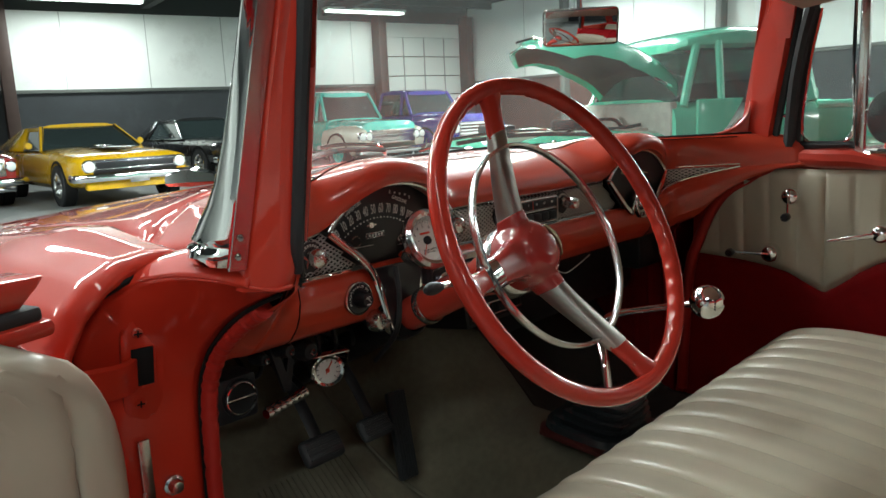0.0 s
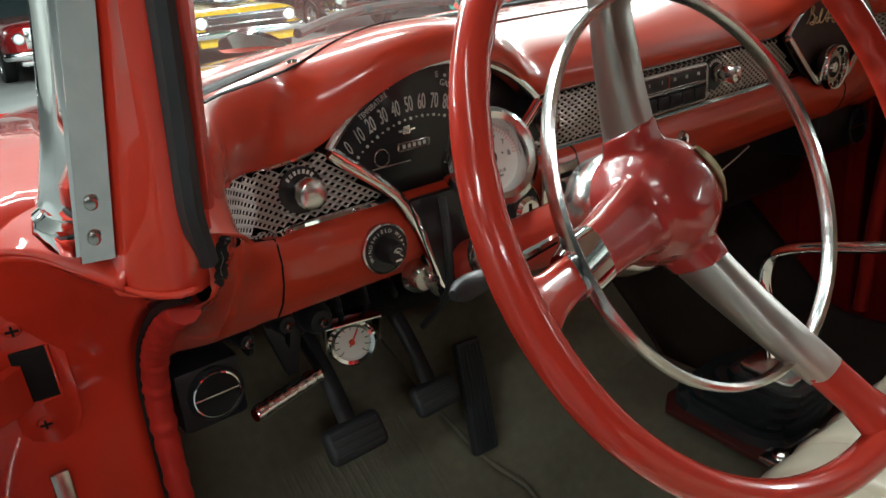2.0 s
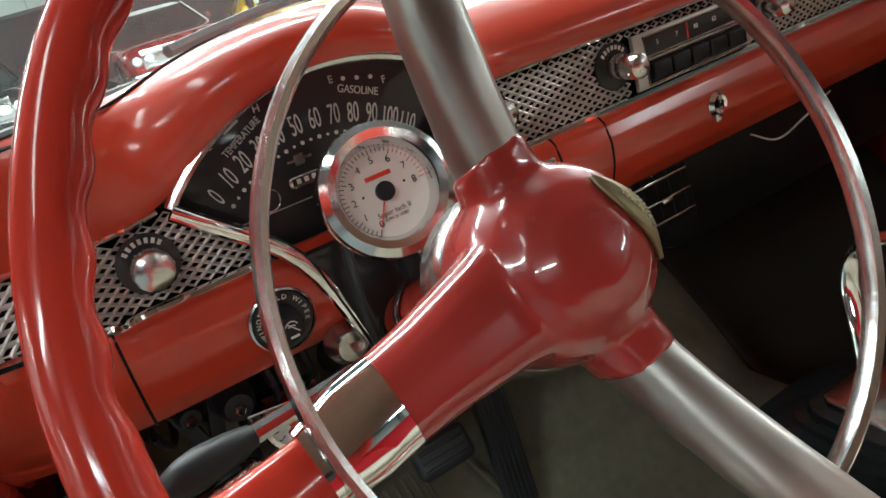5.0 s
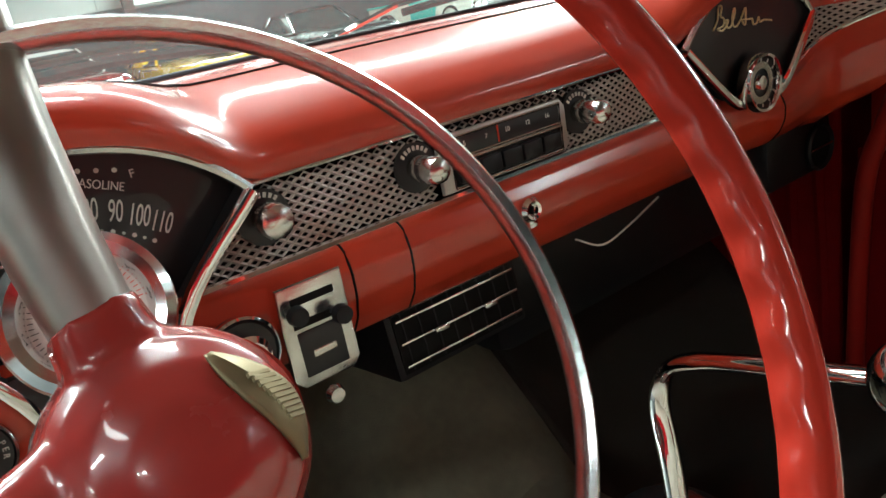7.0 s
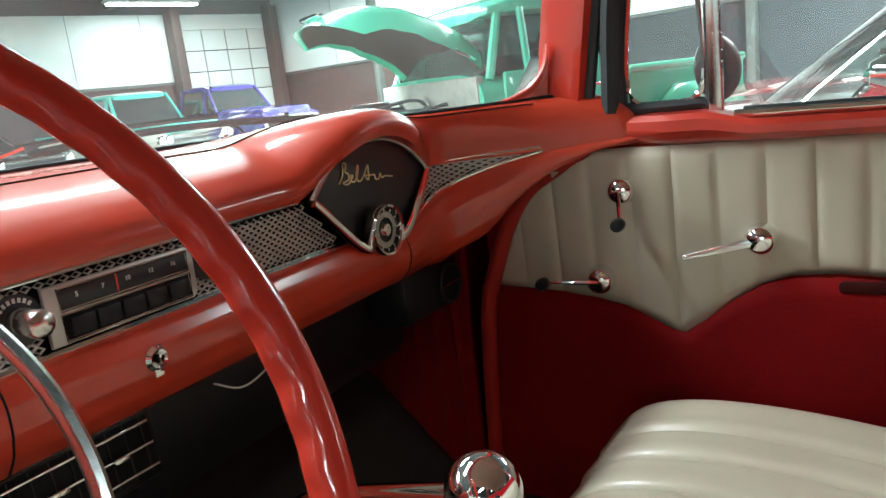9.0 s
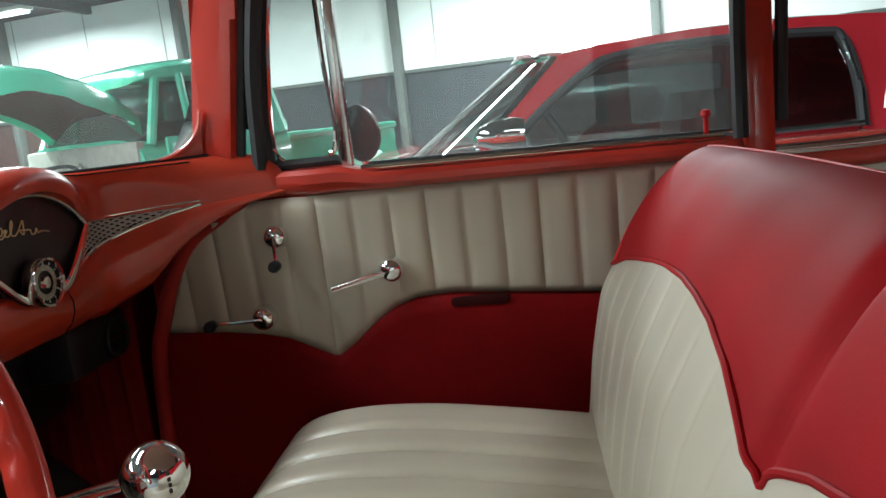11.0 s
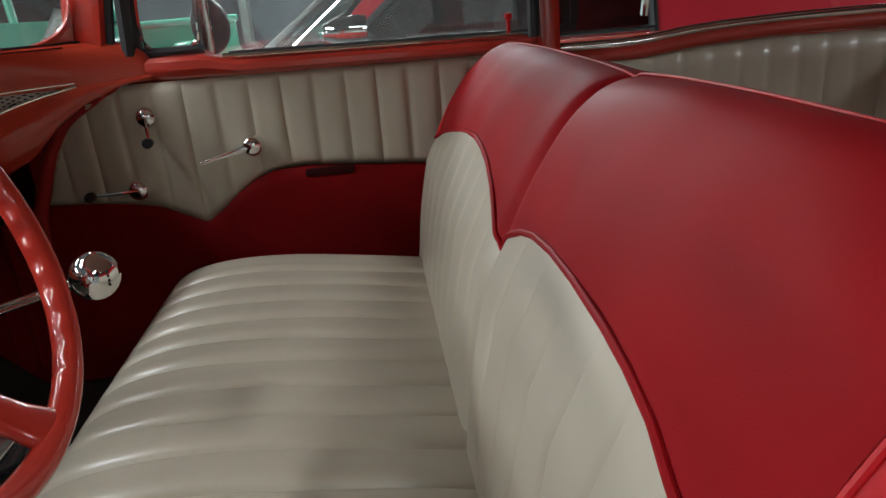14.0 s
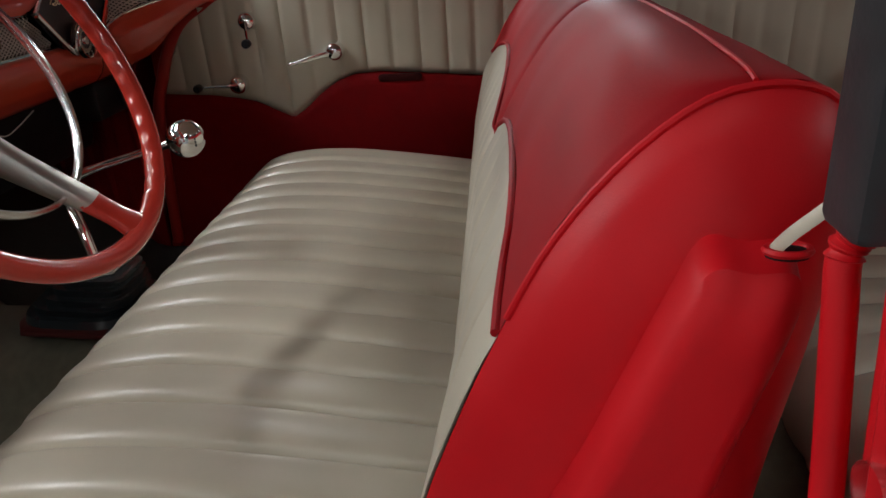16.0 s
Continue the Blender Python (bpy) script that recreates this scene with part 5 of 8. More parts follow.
# ---- steering wheel ----
WC = Vector((-0.368, -0.297, 1.033))
TH, PH = radians(27), radians(-2)
WN = Vector((math.sin(PH) * math.cos(TH), -math.cos(PH) * math.cos(TH), math.sin(TH)))
WX = Vector((0, 0, 1)).cross(WN).normalized()
WY = WN.cross(WX)
WHEEL = Matrix(((WX.x, WY.x, WN.x, WC.x), (WX.y, WY.y, WN.y, WC.y), (WX.z, WY.z, WN.z, WC.z), (0, 0, 0, 1)))
sw = thing("steering_wheel", "red three-spoke steering wheel with chrome horn ring", "steering wheel", WHEEL)
wheel_red = material("red_wheel_plastic", (0.42, 0.030, 0.018), 0.22, coat=0.7, coat_rough=0.09, spec=0.15, var=0.06, scale=20, bump=0.015, bump_scale=60)
hub_red = material("red_hub_plastic", (0.31, 0.026, 0.022), 0.24, coat=0.9, var=0.10, scale=25, bump=0.05, bump_scale=40)
bm = bmesh.new()
NA, NB = 540, 18
ring = []
for i in range(NA):
    a = 2 * math.pi * i / NA
    d = math.degrees(a)
    d = d - 360 if d > 180 else d
    row = []
    grip = 0.0
    if -62 < d < 84 or 112 < d < 178:
        grip = 0.0022 * (0.5 + 0.5 * math.sin(math.radians(d) * 46))
    for j in range(NB):
        b = 2 * math.pi * j / NB
        inner = max(0.0, -math.cos(b)) ** 4
        r = 0.2090 + 0.0112 * math.cos(b) + grip * inner
        row.append(bm.verts.new((r * math.cos(a), r * math.sin(a), 0.0120 * math.sin(b))))
    ring.append(row)
for i in range(NA):
    for j in range(NB):
        bm.faces.new((ring[i][j], ring[(i + 1) % NA][j], ring[(i + 1) % NA][(j + 1) % NB], ring[i][(j + 1) % NB]))
part("rim", bm, wheel_red, sw, "glossy red rim with finger grips")


HX, HY = -0.027, -0.003


def spoke_loops(a, rows):
    """Sections across a spoke at angle a: (radius, half width, height, thickness); they run to the hub's own centre."""
    ca, sa = math.cos(radians(a)), math.sin(radians(a))
    out = []
    for r, w, h, t in rows:
        lp = []
        k0 = max(0.0, 1 - (r / 0.2) ** 2)
        for k in range(16):
            b = 2 * math.pi * k / 16
            cx, cy = math.cos(b), math.sin(b)
            u = w * math.copysign(abs(cx) ** 0.6, cx)
            v = h + t * math.copysign(abs(cy) ** 0.8, cy)
            lp.append((r * ca - u * sa + HX * k0, r * sa + u * ca + HY * k0, v))
        out.append(lp)
    return out


for a in (102, -78):
    part("spoke_cover", loft(bmesh.new(), spoke_loops(a, [(0.046, 0.0140, -0.052, 0.020), (0.075, 0.0148, -0.042, 0.017), (0.11, 0.0158, -0.029, 0.013), (0.152, 0.0165, -0.014, 0.009), (0.156, 0.0160, -0.013, 0.007)])), brushed, sw, "brushed steel spoke cover")
    part("spoke_stub", loft(bmesh.new(), spoke_loops(a, [(0.150, 0.0165, -0.014, 0.0075), (0.180, 0.0165, -0.006, 0.007), (0.200, 0.021, -0.001, 0.008), (0.208, 0.026, 0.0, 0.008)])), wheel_red, sw, "red spoke end")
part("ring_clip", loft(bmesh.new(), spoke_loops(190, [(0.104, 0.0195, -0.031, 0.0135), (0.125, 0.019, -0.025, 0.0125), (0.146, 0.015, -0.019, 0.0105)])), chrome, sw, "chrome horn ring clip")
part("spoke_stub", loft(bmesh.new(), spoke_loops(190, [(0.140, 0.012, -0.018, 0.007), (0.180, 0.014, -0.007, 0.007), (0.200, 0.018, -0.001, 0.008), (0.208, 0.022, 0.0, 0.008)])), wheel_red, sw, "red spoke end")
hr = []
for i in range(96):
    a = 2 * math.pi * i / 96
    x, y = 0.1345 * math.cos(a) - 0.018, 0.1345 * math.sin(a) - 0.003
    hr.append(Vector((x, y, -0.0183 - 0.0417 * x + 0.0226 * y)))
part("horn_ring", tube(bmesh.new(), hr, 0.0052, 8, True, (0.62, 1.25, (0, 0, 1))), chrome_worn, sw, "chrome horn ring")
DOME_R, DOME_H = 0.0445, -0.0155
DOME = [(0.0, 0.0), (0.35, -0.03), (0.62, -0.14), (0.82, -0.33), (0.94, -0.58), (1.0, -0.9), (1.0, -1.4), (0.0, -1.4)]
bm = lathe(bmesh.new(), [(f * DOME_R, DOME_H + g * DOME_R) for f, g in DOME], Matrix.Translation((HX, HY, 0)), 48)
for a in (102, -78):
    loft(bm, spoke_loops(a, [(0.0, 0.034, -0.054, 0.022), (0.022, 0.024, -0.054, 0.022), (0.040, 0.0175, -0.053, 0.0215), (0.054, 0.0158, -0.050, 0.0210)]))
loft(bm, spoke_loops(190, [(0.0, 0.036, -0.050, 0.022), (0.04, 0.026, -0.046, 0.018), (0.08, 0.0205, -0.037, 0.0150), (0.112, 0.0185, -0.029, 0.012)]))
hub = part("hub", bm, hub_red, sw, "domed dark red hub with arms")
rm_ = hub.modifiers.new("blend", "REMESH")
rm_.mode, rm_.voxel_size, rm_.use_smooth_shade = "VOXEL", 0.0016, True
sm_ = hub.modifiers.new("soften", "SMOOTH")
sm_.iterations, sm_.factor = 14, 0.5


def dome_z(x, y):
    f = min(0.99, math.hypot(x - HX, y - HY) / DOME_R)
    return DOME_H + DOME_R * lerp_table(DOME[:6], f)


def emblem_pt(u, v):
    y = 0.022 - 0.042 * v
    mid = -0.012 + 0.016 * v + 0.006 * math.sin(math.pi * v)
    w = 0.0075 * math.sin(math.pi * min(0.985, max(0.015, v ** 0.8))) + 0.0006
    x = mid + w * (2 * u - 1)
    return Vector((x, y, dome_z(x, y) + 0.0012 + 0.0016 * (1 - abs(2 * u - 1))))


em = part("hub_emblem", sheeted(emblem_pt, 8, 24), gold, sw, "gold winged emblem")
solidify(em, 0.002, 0.0)
for k in range(10):
    v = 0.26 + k * 0.045
    pa, pb = emblem_pt(0.42, v), emblem_pt(0.95, v + 0.02)
    part("emblem_rib", tubed([pa + Vector((0, 0, 0.0012)), pb + Vector((0, 0, 0.0012))], 0.0010, 5), gold, em)
part("hub_collar", lathe(bmesh.new(), [(0.0445, -0.074), (0.0465, -0.078), (0.047, -0.100), (0.040, -0.110)], Matrix.Translation((HX, HY, 0)), 32), chrome_worn, sw)
# column
sc = thing("steering_column", "red steering column with black lower bracket", "steering column", WHEEL)
part("jacket", lathe(bmesh.new(), [(0.040, -0.108), (0.034, -0.135), (0.0275, -0.165), (0.0265, -0.26), (0.0265, -0.34)], Matrix.Translation((-0.006, 0, 0)), 32), paint_inner, sc, "red column jacket")
part("clamp_band", lathe(bmesh.new(), [(0.0285, -0.285), (0.030, -0.288), (0.030, -0.298), (0.0285, -0.30)], Matrix.Translation((-0.006, 0, 0)), 24), chrome_worn, sc)
part("lower_tube", lathe(bmesh.new(), [(0.030, -0.335), (0.034, -0.345), (0.034, -0.375), (0.026, -0.39), (0.026, -0.72)], Matrix.Translation((-0.006, 0, 0)), 24), plastic_black, sc, "black lower column")
br = Matrix.Translation((-0.392, 0.012, 0.90))
part("bracket", boxed(-0.020, 0.035, 0.01, 0.06, -0.045, 0.04, 0.010, m=br), plastic_black, None).parent = None
bpy.data.objects["bracket"].parent = dash
ts = thing("turn_signal_lever", "chrome turn signal lever with black knob", "lever")
part("rod", tubed(smooth_path([(-0.385, -0.160, 0.962), (-0.425, -0.180, 0.970), (-0.480, -0.204, 0.979), (-0.536, -0.2275, 0.988)], 6), 0.0042, 8), chrome, ts, "chrome rod")
part("knob", tubed(smooth_path([(-0.533, -0.2265, 0.9875), (-0.552, -0.233, 0.990), (-0.572, -0.240, 0.992)], 4), [0.005, 0.006, 0.007, 0.0075, 0.008, 0.008, 0.0075, 0.006, 0.003], 10), plastic_black, ts, "black knob")
part("column_clamp", tubed([(-0.374 + 0.040 * math.cos(radians(a)), 0.004 - 0.012 * math.sin(radians(a)), 0.880 + 0.030 * math.sin(radians(a))) for a in range(180, 361, 12)], 0.006, 8), chrome_worn, dash, "worn chrome column clamp")
part("vent_pull", lathe(bmesh.new(), [(0, 0.020), (0.012, 0.018), (0.018, 0.008), (0.018, 0.0)], Matrix.Translation((-0.418, 0.030, 0.878)) @ pose(0, 0, 0, 90, 0, 0), 20), steel, dash, "dull steel pull knob")
part("cable", tubed(smooth_path([(-0.405, -0.01, 0.965), (-0.410, -0.02, 0.92), (-0.402, 0.0, 0.86), (-0.396, 0.06, 0.80)], 8), 0.0042, 8), rubber, dash, "black hanging cable")

# ---- tachometer on the column ----
tn = Vector((-0.10, -0.90, 0.36)).normalized()
TA = axis_frame(Vector((-0.381, -0.049, 1.002)), tn)
ta = thing("tachometer", "white-faced tachometer in a chrome cup on the column", "gauge", TA @ Matrix.Diagonal((0.77, 0.77, 0.77, 1)))


part("cup", lathe(bmesh.new(), [(0.0, -0.055), (0.026, -0.052), (0.040, -0.038), (0.0455, -0.015), (0.047, 0.008), (0.0485, 0.012)], Matrix(), 48), chrome, ta, "chrome cup")
part("bezel", lathe(bmesh.new(), [(0.0485, -0.002), (0.0565, 0.006), (0.0600, 0.016), (0.0580, 0.026), (0.0510, 0.031), (0.0440, 0.028), (0.0400, 0.020), (0.0395, 0.010)], Matrix(), 48), bezel_chrome, ta, "thick chrome bezel")
part("dial", lathe(bmesh.new(), [(0, 0.010), (0.0405, 0.010), (0.0405, 0.006)], Matrix(), 48), dial_white, ta, "white dial")
ux = Vector((1, 0, 0))
ux = (ux - tn * ux.dot(tn)).normalized()
uy = tn.cross(ux)
DIAL = TA.inverted() @ Matrix(((ux.x, uy.x, tn.x, TA.translation.x), (ux.y, uy.y, tn.y, TA.translation.y), (ux.z, uy.z, tn.z, TA.translation.z), (0, 0, 0, 1))) @ Matrix.Translation((0, 0, 0.0106))
for k in range(9):
    a = 240 - k * 30 + 0
    text("dial_number", str(k), 0.0088, ink_black, DIAL @ Matrix.Translation((0.0285 * math.cos(radians(a)), 0.0285 * math.sin(radians(a)), 0)), ta, 0.0002)
for k in range(41):
    a = radians(240 - k * 6)
    r0 = 0.0340 if k % 5 else 0.0320
    part("tick", boxed(r0 + 0.001, 0.0385, -0.0003, 0.0003, -0.0002, 0.0003, m=DIAL @ pose(0, 0, 0, 0, 0, math.degrees(a))), ink_black if k < 30 else ink_red, ta)
part("brand_bar", boxed(-0.012, 0.012, 0.0125, 0.0165, 0, 0.0003, m=DIAL), ink_red, ta, "red brand mark")
text("dial_word", "Super tach II", 0.0062, ink_black, DIAL @ Matrix.Translation((0.001, -0.018, 0)), ta, 0.0002)
text("dial_word", "RPM X 1000", 0.0042, ink_black, DIAL @ Matrix.Translation((0.001, -0.0235, 0)), ta, 0.0002)
part("pointer", boxed(0.0, 0.030, -0.0006, 0.0006, 0.001, 0.0018, m=DIAL @ pose(0, 0, 0, 0, 0, 240)), ink_red, ta, "red pointer")
part("hub_cap", lathe(bmesh.new(), [(0.0085, 0.0), (0.0085, 0.004), (0.007, 0.0055), (0, 0.0055)], DIAL, 24), plastic_black, ta, "black pointer hub")
part("foot", tubed([(0, -0.045, -0.02), (0, -0.075, -0.035)], 0.012, 8), plastic_black, ta)
for s in (-1, 1):
    part("dial_dot", lathe(bmesh.new(), [(0, 0.0004), (0.0012, 0.0003), (0.0012, -0.0002)], DIAL @ Matrix.Translation((s * 0.0195, 0.002, 0)), 8), ink_black, ta)

# ---- under the panel ----
av = thing("round_air_vent", "black round air vent with chrome ring under the dashboard", "air vent", Matrix.Translation((-0.622, 0.10, 0.800)) @ Matrix.Diagonal((0.62, 0.62, 0.62, 1)))
part("housing", boxed(-0.060, 0.050, -0.002, 0.08, -0.058, 0.052, 0.012), plastic_black, av, "black housing")
part("collar", lathe(bmesh.new(), [(0.046, -0.004), (0.046, 0.006), (0.042, 0.010), (0.038, 0.006)], pose(0, 0, 0, 90, 0, 0), 40), plastic_black, av)
part("ring", lathe(bmesh.new(), [(0.0385, 0.006), (0.039, 0.010), (0.0365, 0.011), (0.036, 0.004)], pose(0, 0, 0, 90, 0, 0), 40), chrome, av, "chrome ring")
part("throat", lathe(bmesh.new(), [(0.0365, 0.006), (0.0, 0.005)], pose(0, 0, 0, 90, 0, 0), 32), black_hole, av)
part("vane", boxed(-0.036, 0.036, -0.011, -0.005, -0.0018, 0.0018, 0.0006, m=pose(0, 0, 0, 0, 0, 0)), steel, av, "bright centre vane")

pg = thing("pressure_gauge", "small white pressure gauge in a chrome bracket", "gauge", Matrix.Translation((-0.470, 0.092, 0.799)))
gm = pose(0, 0, 0, 90, 0, -20)
part("cup", lathe(bmesh.new(), [(0.0, -0.035), (0.021, -0.033), (0.0235, -0.020), (0.0235, 0.0)], gm, 32), chrome, pg, "chrome cup")
part("bezel", lathe(bmesh.new(), [(0.0235, -0.002), (0.0272, 0.002), (0.0270, 0.007), (0.0240, 0.0095), (0.0200, 0.008), (0.0190, 0.004)], gm, 32), chrome, pg, "chrome bezel")
part("dial", lathe(bmesh.new(), [(0, 0.003), (0.021, 0.003), (0.021, 0.0)], gm, 32), dial_white, pg, "white dial")
part("pointer", boxed(-0.006, 0.016, -0.0008, 0.0008, 0.0035, 0.0045, m=gm @ pose(0, 0, 0, 0, 0, 62)), ink_red, pg, "red pointer")
part("pointer_cap", lathe(bmesh.new(), [(0.0035, 0.003), (0.003, 0.006), (0, 0.006)], gm, 16), ink_red, pg)
for k in range(11):
    part("tick", boxed(0.0145, 0.0185, -0.0005, 0.0005, 0.003, 0.0034, m=gm @ pose(0, 0, 0, 0, 0, 225 - k * 27)), ink_black, pg)
part("bracket", boxed(-0.031, 0.031, -0.022, 0.012, 0.029, 0.032, 0.001, m=pose(0, 0, 0, 0, 0, -14)), chrome, pg, "chrome bracket")
for k in (-1, 1):
    part("bracket_cheek", prismed([(-0.020, 0.031), (0.012, 0.031), (0.008, -0.004), (-0.006, -0.006)], 0.0024, pose(0, 0, 0, 0, 0, -14) @ Matrix.Translation((k * 0.030 - 0.0012, 0, 0)) @ SIDE), chrome, pg)

pb = thing("parking_brake", "ribbed chrome parking brake handle under the dashboard", "lever")
hp = [Vector((-0.596, 0.076, 0.771)), Vector((-0.509, 0.098, 0.774))]
hpath = [hp[0] + (hp[1] - hp[0]) * (i / 20) for i in range(21)]
part("grip", tubed(hpath, [0.0070] + [0.0095 - (0.0012 if i % 3 == 0 else 0) for i in range(1, 20)] + [0.007], 12), chrome, pb, "ribbed chrome grip")
part("rod", tubed([hp[1], Vector((-0.50, 0.18, 0.80))], 0.005, 8), plastic_black, pb, "dark rod")

# wiring and brackets in the dark under the panel
ub = thing("underdash_bracket", "black brackets and wiring under the dashboard", "wiring")
part("plate", prismed([(-0.568, 0.872), (-0.552, 0.872), (-0.536, 0.800), (-0.524, 0.872), (-0.508, 0.872), (-0.530, 0.780), (-0.542, 0.780)], 0.010, Matrix.Translation((0, 0.115, 0)) @ FACE, 0.002), plastic_black, ub, "black V-shaped bracket")
for x, z, r in ((-0.508, 0.842, 0.017), (-0.545, 0.852, 0.012), (-0.588, 0.850, 0.010)):
    part("grommet", lathe(bmesh.new(), [(0, 0.030), (r * 0.7, 0.028), (r, 0.018), (r, 0.004), (r * 1.2, 0.0)], Matrix.Translation((x, 0.105, z)) @ pose(0, 0, 0, 90, 0, 0), 18), plastic_black, ub)
    part("nut", lathe(bmesh.new(), [(0.003, 0.036), (0.005, 0.034), (0.005, 0.028)], Matrix.Translation((x, 0.105, z)) @ pose(0, 0, 0, 90, 0, 0), 6), steel, ub)
for k in range(6):
    a = random.Random(k)
    p = [(-0.58 + 0.035 * k, 0.10 + a.uniform(0, 0.05), 0.865), (-0.575 + 0.035 * k, 0.11, 0.83 + a.uniform(-0.01, 0.01)), (-0.56 + 0.035 * k + a.uniform(-0.02, 0.02), 0.16, 0.80), (-0.55 + 0.03 * k, 0.25, 0.83)]
    part("wire", tubed(smooth_path(p, 6), 0.004, 6), plastic_black, ub)
part("heater_box", boxed(0.05, 0.62, 0.16, 0.40, 0.70, 0.90, 0.03), plastic_black, ub, "black heater box")
part("loose_wire", tubed(smooth_path([(0.10, 0.06, 0.862), (0.13, 0.05, 0.847), (0.18, 0.055, 0.852), (0.24, 0.06, 0.866)], 6), 0.0012, 6), ink_white, ub, "pale loose wire")

ac = thing("air_conditioner_vent", "black louvred vent with chrome bars under the dashboard", "air vent", Matrix.Translation((-0.028, 0.115, 0.812)) @ pose(0, 0, 0, -8, 0, 0))
part("case", boxed(-0.088, 0.088, 0.0, 0.12, -0.040, 0.046, 0.006), plastic_black, ac, "black case")
part("mouth", boxed(-0.080, 0.080, -0.002, 0.004, -0.032, 0.030), black_hole, ac)
for z in (-0.024, 0.0, 0.024):
    part("bar", boxed(-0.078, 0.078, -0.006, -0.003, z - 0.0014, z + 0.0014, 0.0005), chrome, ac, "chrome bar")
for x in (-0.030, 0.036):
    part("tab", boxed(x - 0.009, x + 0.009, -0.012, -0.005, -0.0035, 0.0035, 0.0018), chrome, ac, "chrome louvre tab")
for k in range(8):
    part("louvre", boxed(-0.070 + k * 0.02, -0.0685 + k * 0.02, -0.003, 0.0, -0.030, 0.030), plastic_black, ac)

rv = thing("side_air_vent", "black round air vent under the dashboard end", "air vent", Matrix.Translation((0.640, 0.085, 0.818)))
part("housing", boxed(-0.13, 0.045, 0.0, 0.10, -0.040, 0.045, 0.012), plastic_black, rv)
part("ring", lathe(bmesh.new(), [(0.034, 0.0), (0.036, 0.006), (0.033, 0.009), (0.030, 0.004)], pose(0, 0, 0, 90, 0, 0), 32), plastic_black, rv)
part("throat", lathe(bmesh.new(), [(0.031, 0.003), (0.0, 0.002)], pose(0, 0, 0, 90, 0, 0), 32), black_hole, rv)
part("vane", boxed(-0.030, 0.030, -0.008, -0.003, -0.0015, 0.0015), steel, rv)


# ---- pedals ----
def pedal(name, label, x, y, z, w, h, tilt):
    p = thing(name, label, "pedal", Matrix.Translation((x, y, z)))
    pad = part("pad", boxed(-w / 2, w / 2, -0.012, 0.006, -h / 2, h / 2, 0.010, 3, m=pose(0, 0, 0, tilt, 0, 0)), rubber, p, "black rubber pad")
    for k in range(4):
        part("rib", boxed(-w * 0.40, w * 0.40, -0.0145, -0.011, -h * 0.32 + k * h * 0.2, -h * 0.32 + k * h * 0.2 + 0.004, 0.001, m=pose(0, 0, 0, tilt, 0, 0)), rubber, pad)
    part("arm", tubed(smooth_path([(0, 0.005, 0.01), (0.0, 0.05, 0.07), (-0.012, 0.11, 0.16), (-0.02, 0.14, 0.24)], 6), 0.009, 8, flat=(0.6, 1.3, (1, 0, 0))), plastic_black, p, "black pedal arm")
    return p


pedal("clutch_pedal", "black rubber clutch pedal on a curved arm", -0.466, 0.130, 0.652, 0.080, 0.046, -35)
pedal("brake_pedal", "black rubber brake pedal on a curved arm", -0.324, 0.160, 0.633, 0.072, 0.043, -35)
ap = thing("accelerator_pedal", "long ribbed black rubber accelerator pedal", "pedal", Matrix.Translation((-0.237, 0.184, 0.581)) @ pose(0, 0, 0, -14, 4, 0))
part("pad", boxed(-0.022, 0.022, -0.008, 0.006, -0.085, 0.085, 0.004), rubber, ap, "black rubber pad")
for k in range(6):
    part("rib", boxed(-0.018 + k * 0.0066, -0.0155 + k * 0.0066, -0.011, -0.007, -0.080, 0.080, 0.0008), rubber, ap)
def on_floor(x, y, h):
    return floor_pt((x + 0.72) / 1.44, (0.50 - y) / 2.4) + Vector((0, -0.6 * h if y > 0.1 else 0, h))


MAT_EDGE = [(-0.06, -0.165), (0.057, -0.190), (0.128, -0.208), (0.187, -0.245), (0.25, -0.270), (0.357, -0.295), (0.43, -0.312)]
dm = thing("floor_mat", "tan carpet mat with bound edge under the pedals", "floor mat")


def driver_mat(u, v):
    y = -0.06 + 0.49 * v
    return on_floor(-0.66 + (lerp_table(MAT_EDGE, y) + 0.66) * u, y, 0.010 + 0.002 * noise.noise(Vector((u * 7, v * 9, 2))))


solidify(part("mat_body", sheeted(driver_mat, 24, 30), carpet, dm, "tan carpet"), 0.008)
part("binding", tubed([driver_mat(1.0, k / 40) for k in range(41)], 0.0042, 6), mat_binding, dm, "pale bound edge")
hp = part("heel_pad", sheeted(lambda u, v: on_floor(-0.525 + (0.200 + 0.030 * (1 - v)) * u, 0.03 + 0.23 * v, 0.0135), 16, 20), mat_binding, dm, "ribbed tan heel pad")
for k in range(17):
    xa = -0.520 + 0.0118 * k
    part("rib", tubed([on_floor(xa + 0.022 * (0.26 - y) / 0.23 * (k / 16), y, 0.0145) for y in (0.035 + 0.022 * j for j in range(11))], 0.0030, 5), mat_binding, hp)
mt = thing("floor_mat", "brown carpet mat in the passenger footwell", "floor mat")


def mat_pt(u, v):
    x = 0.115 + 0.570 * u
    y = 0.44 - 0.60 * v
    p = floor_pt((x + 0.72) / 1.44, (0.50 - y) / 2.4)
    return p + Vector((0, 0, 0.012))


solidify(part("mat_body", sheeted(mat_pt, 16, 20), carpet_dark, mt, "brown carpet"), 0.01)

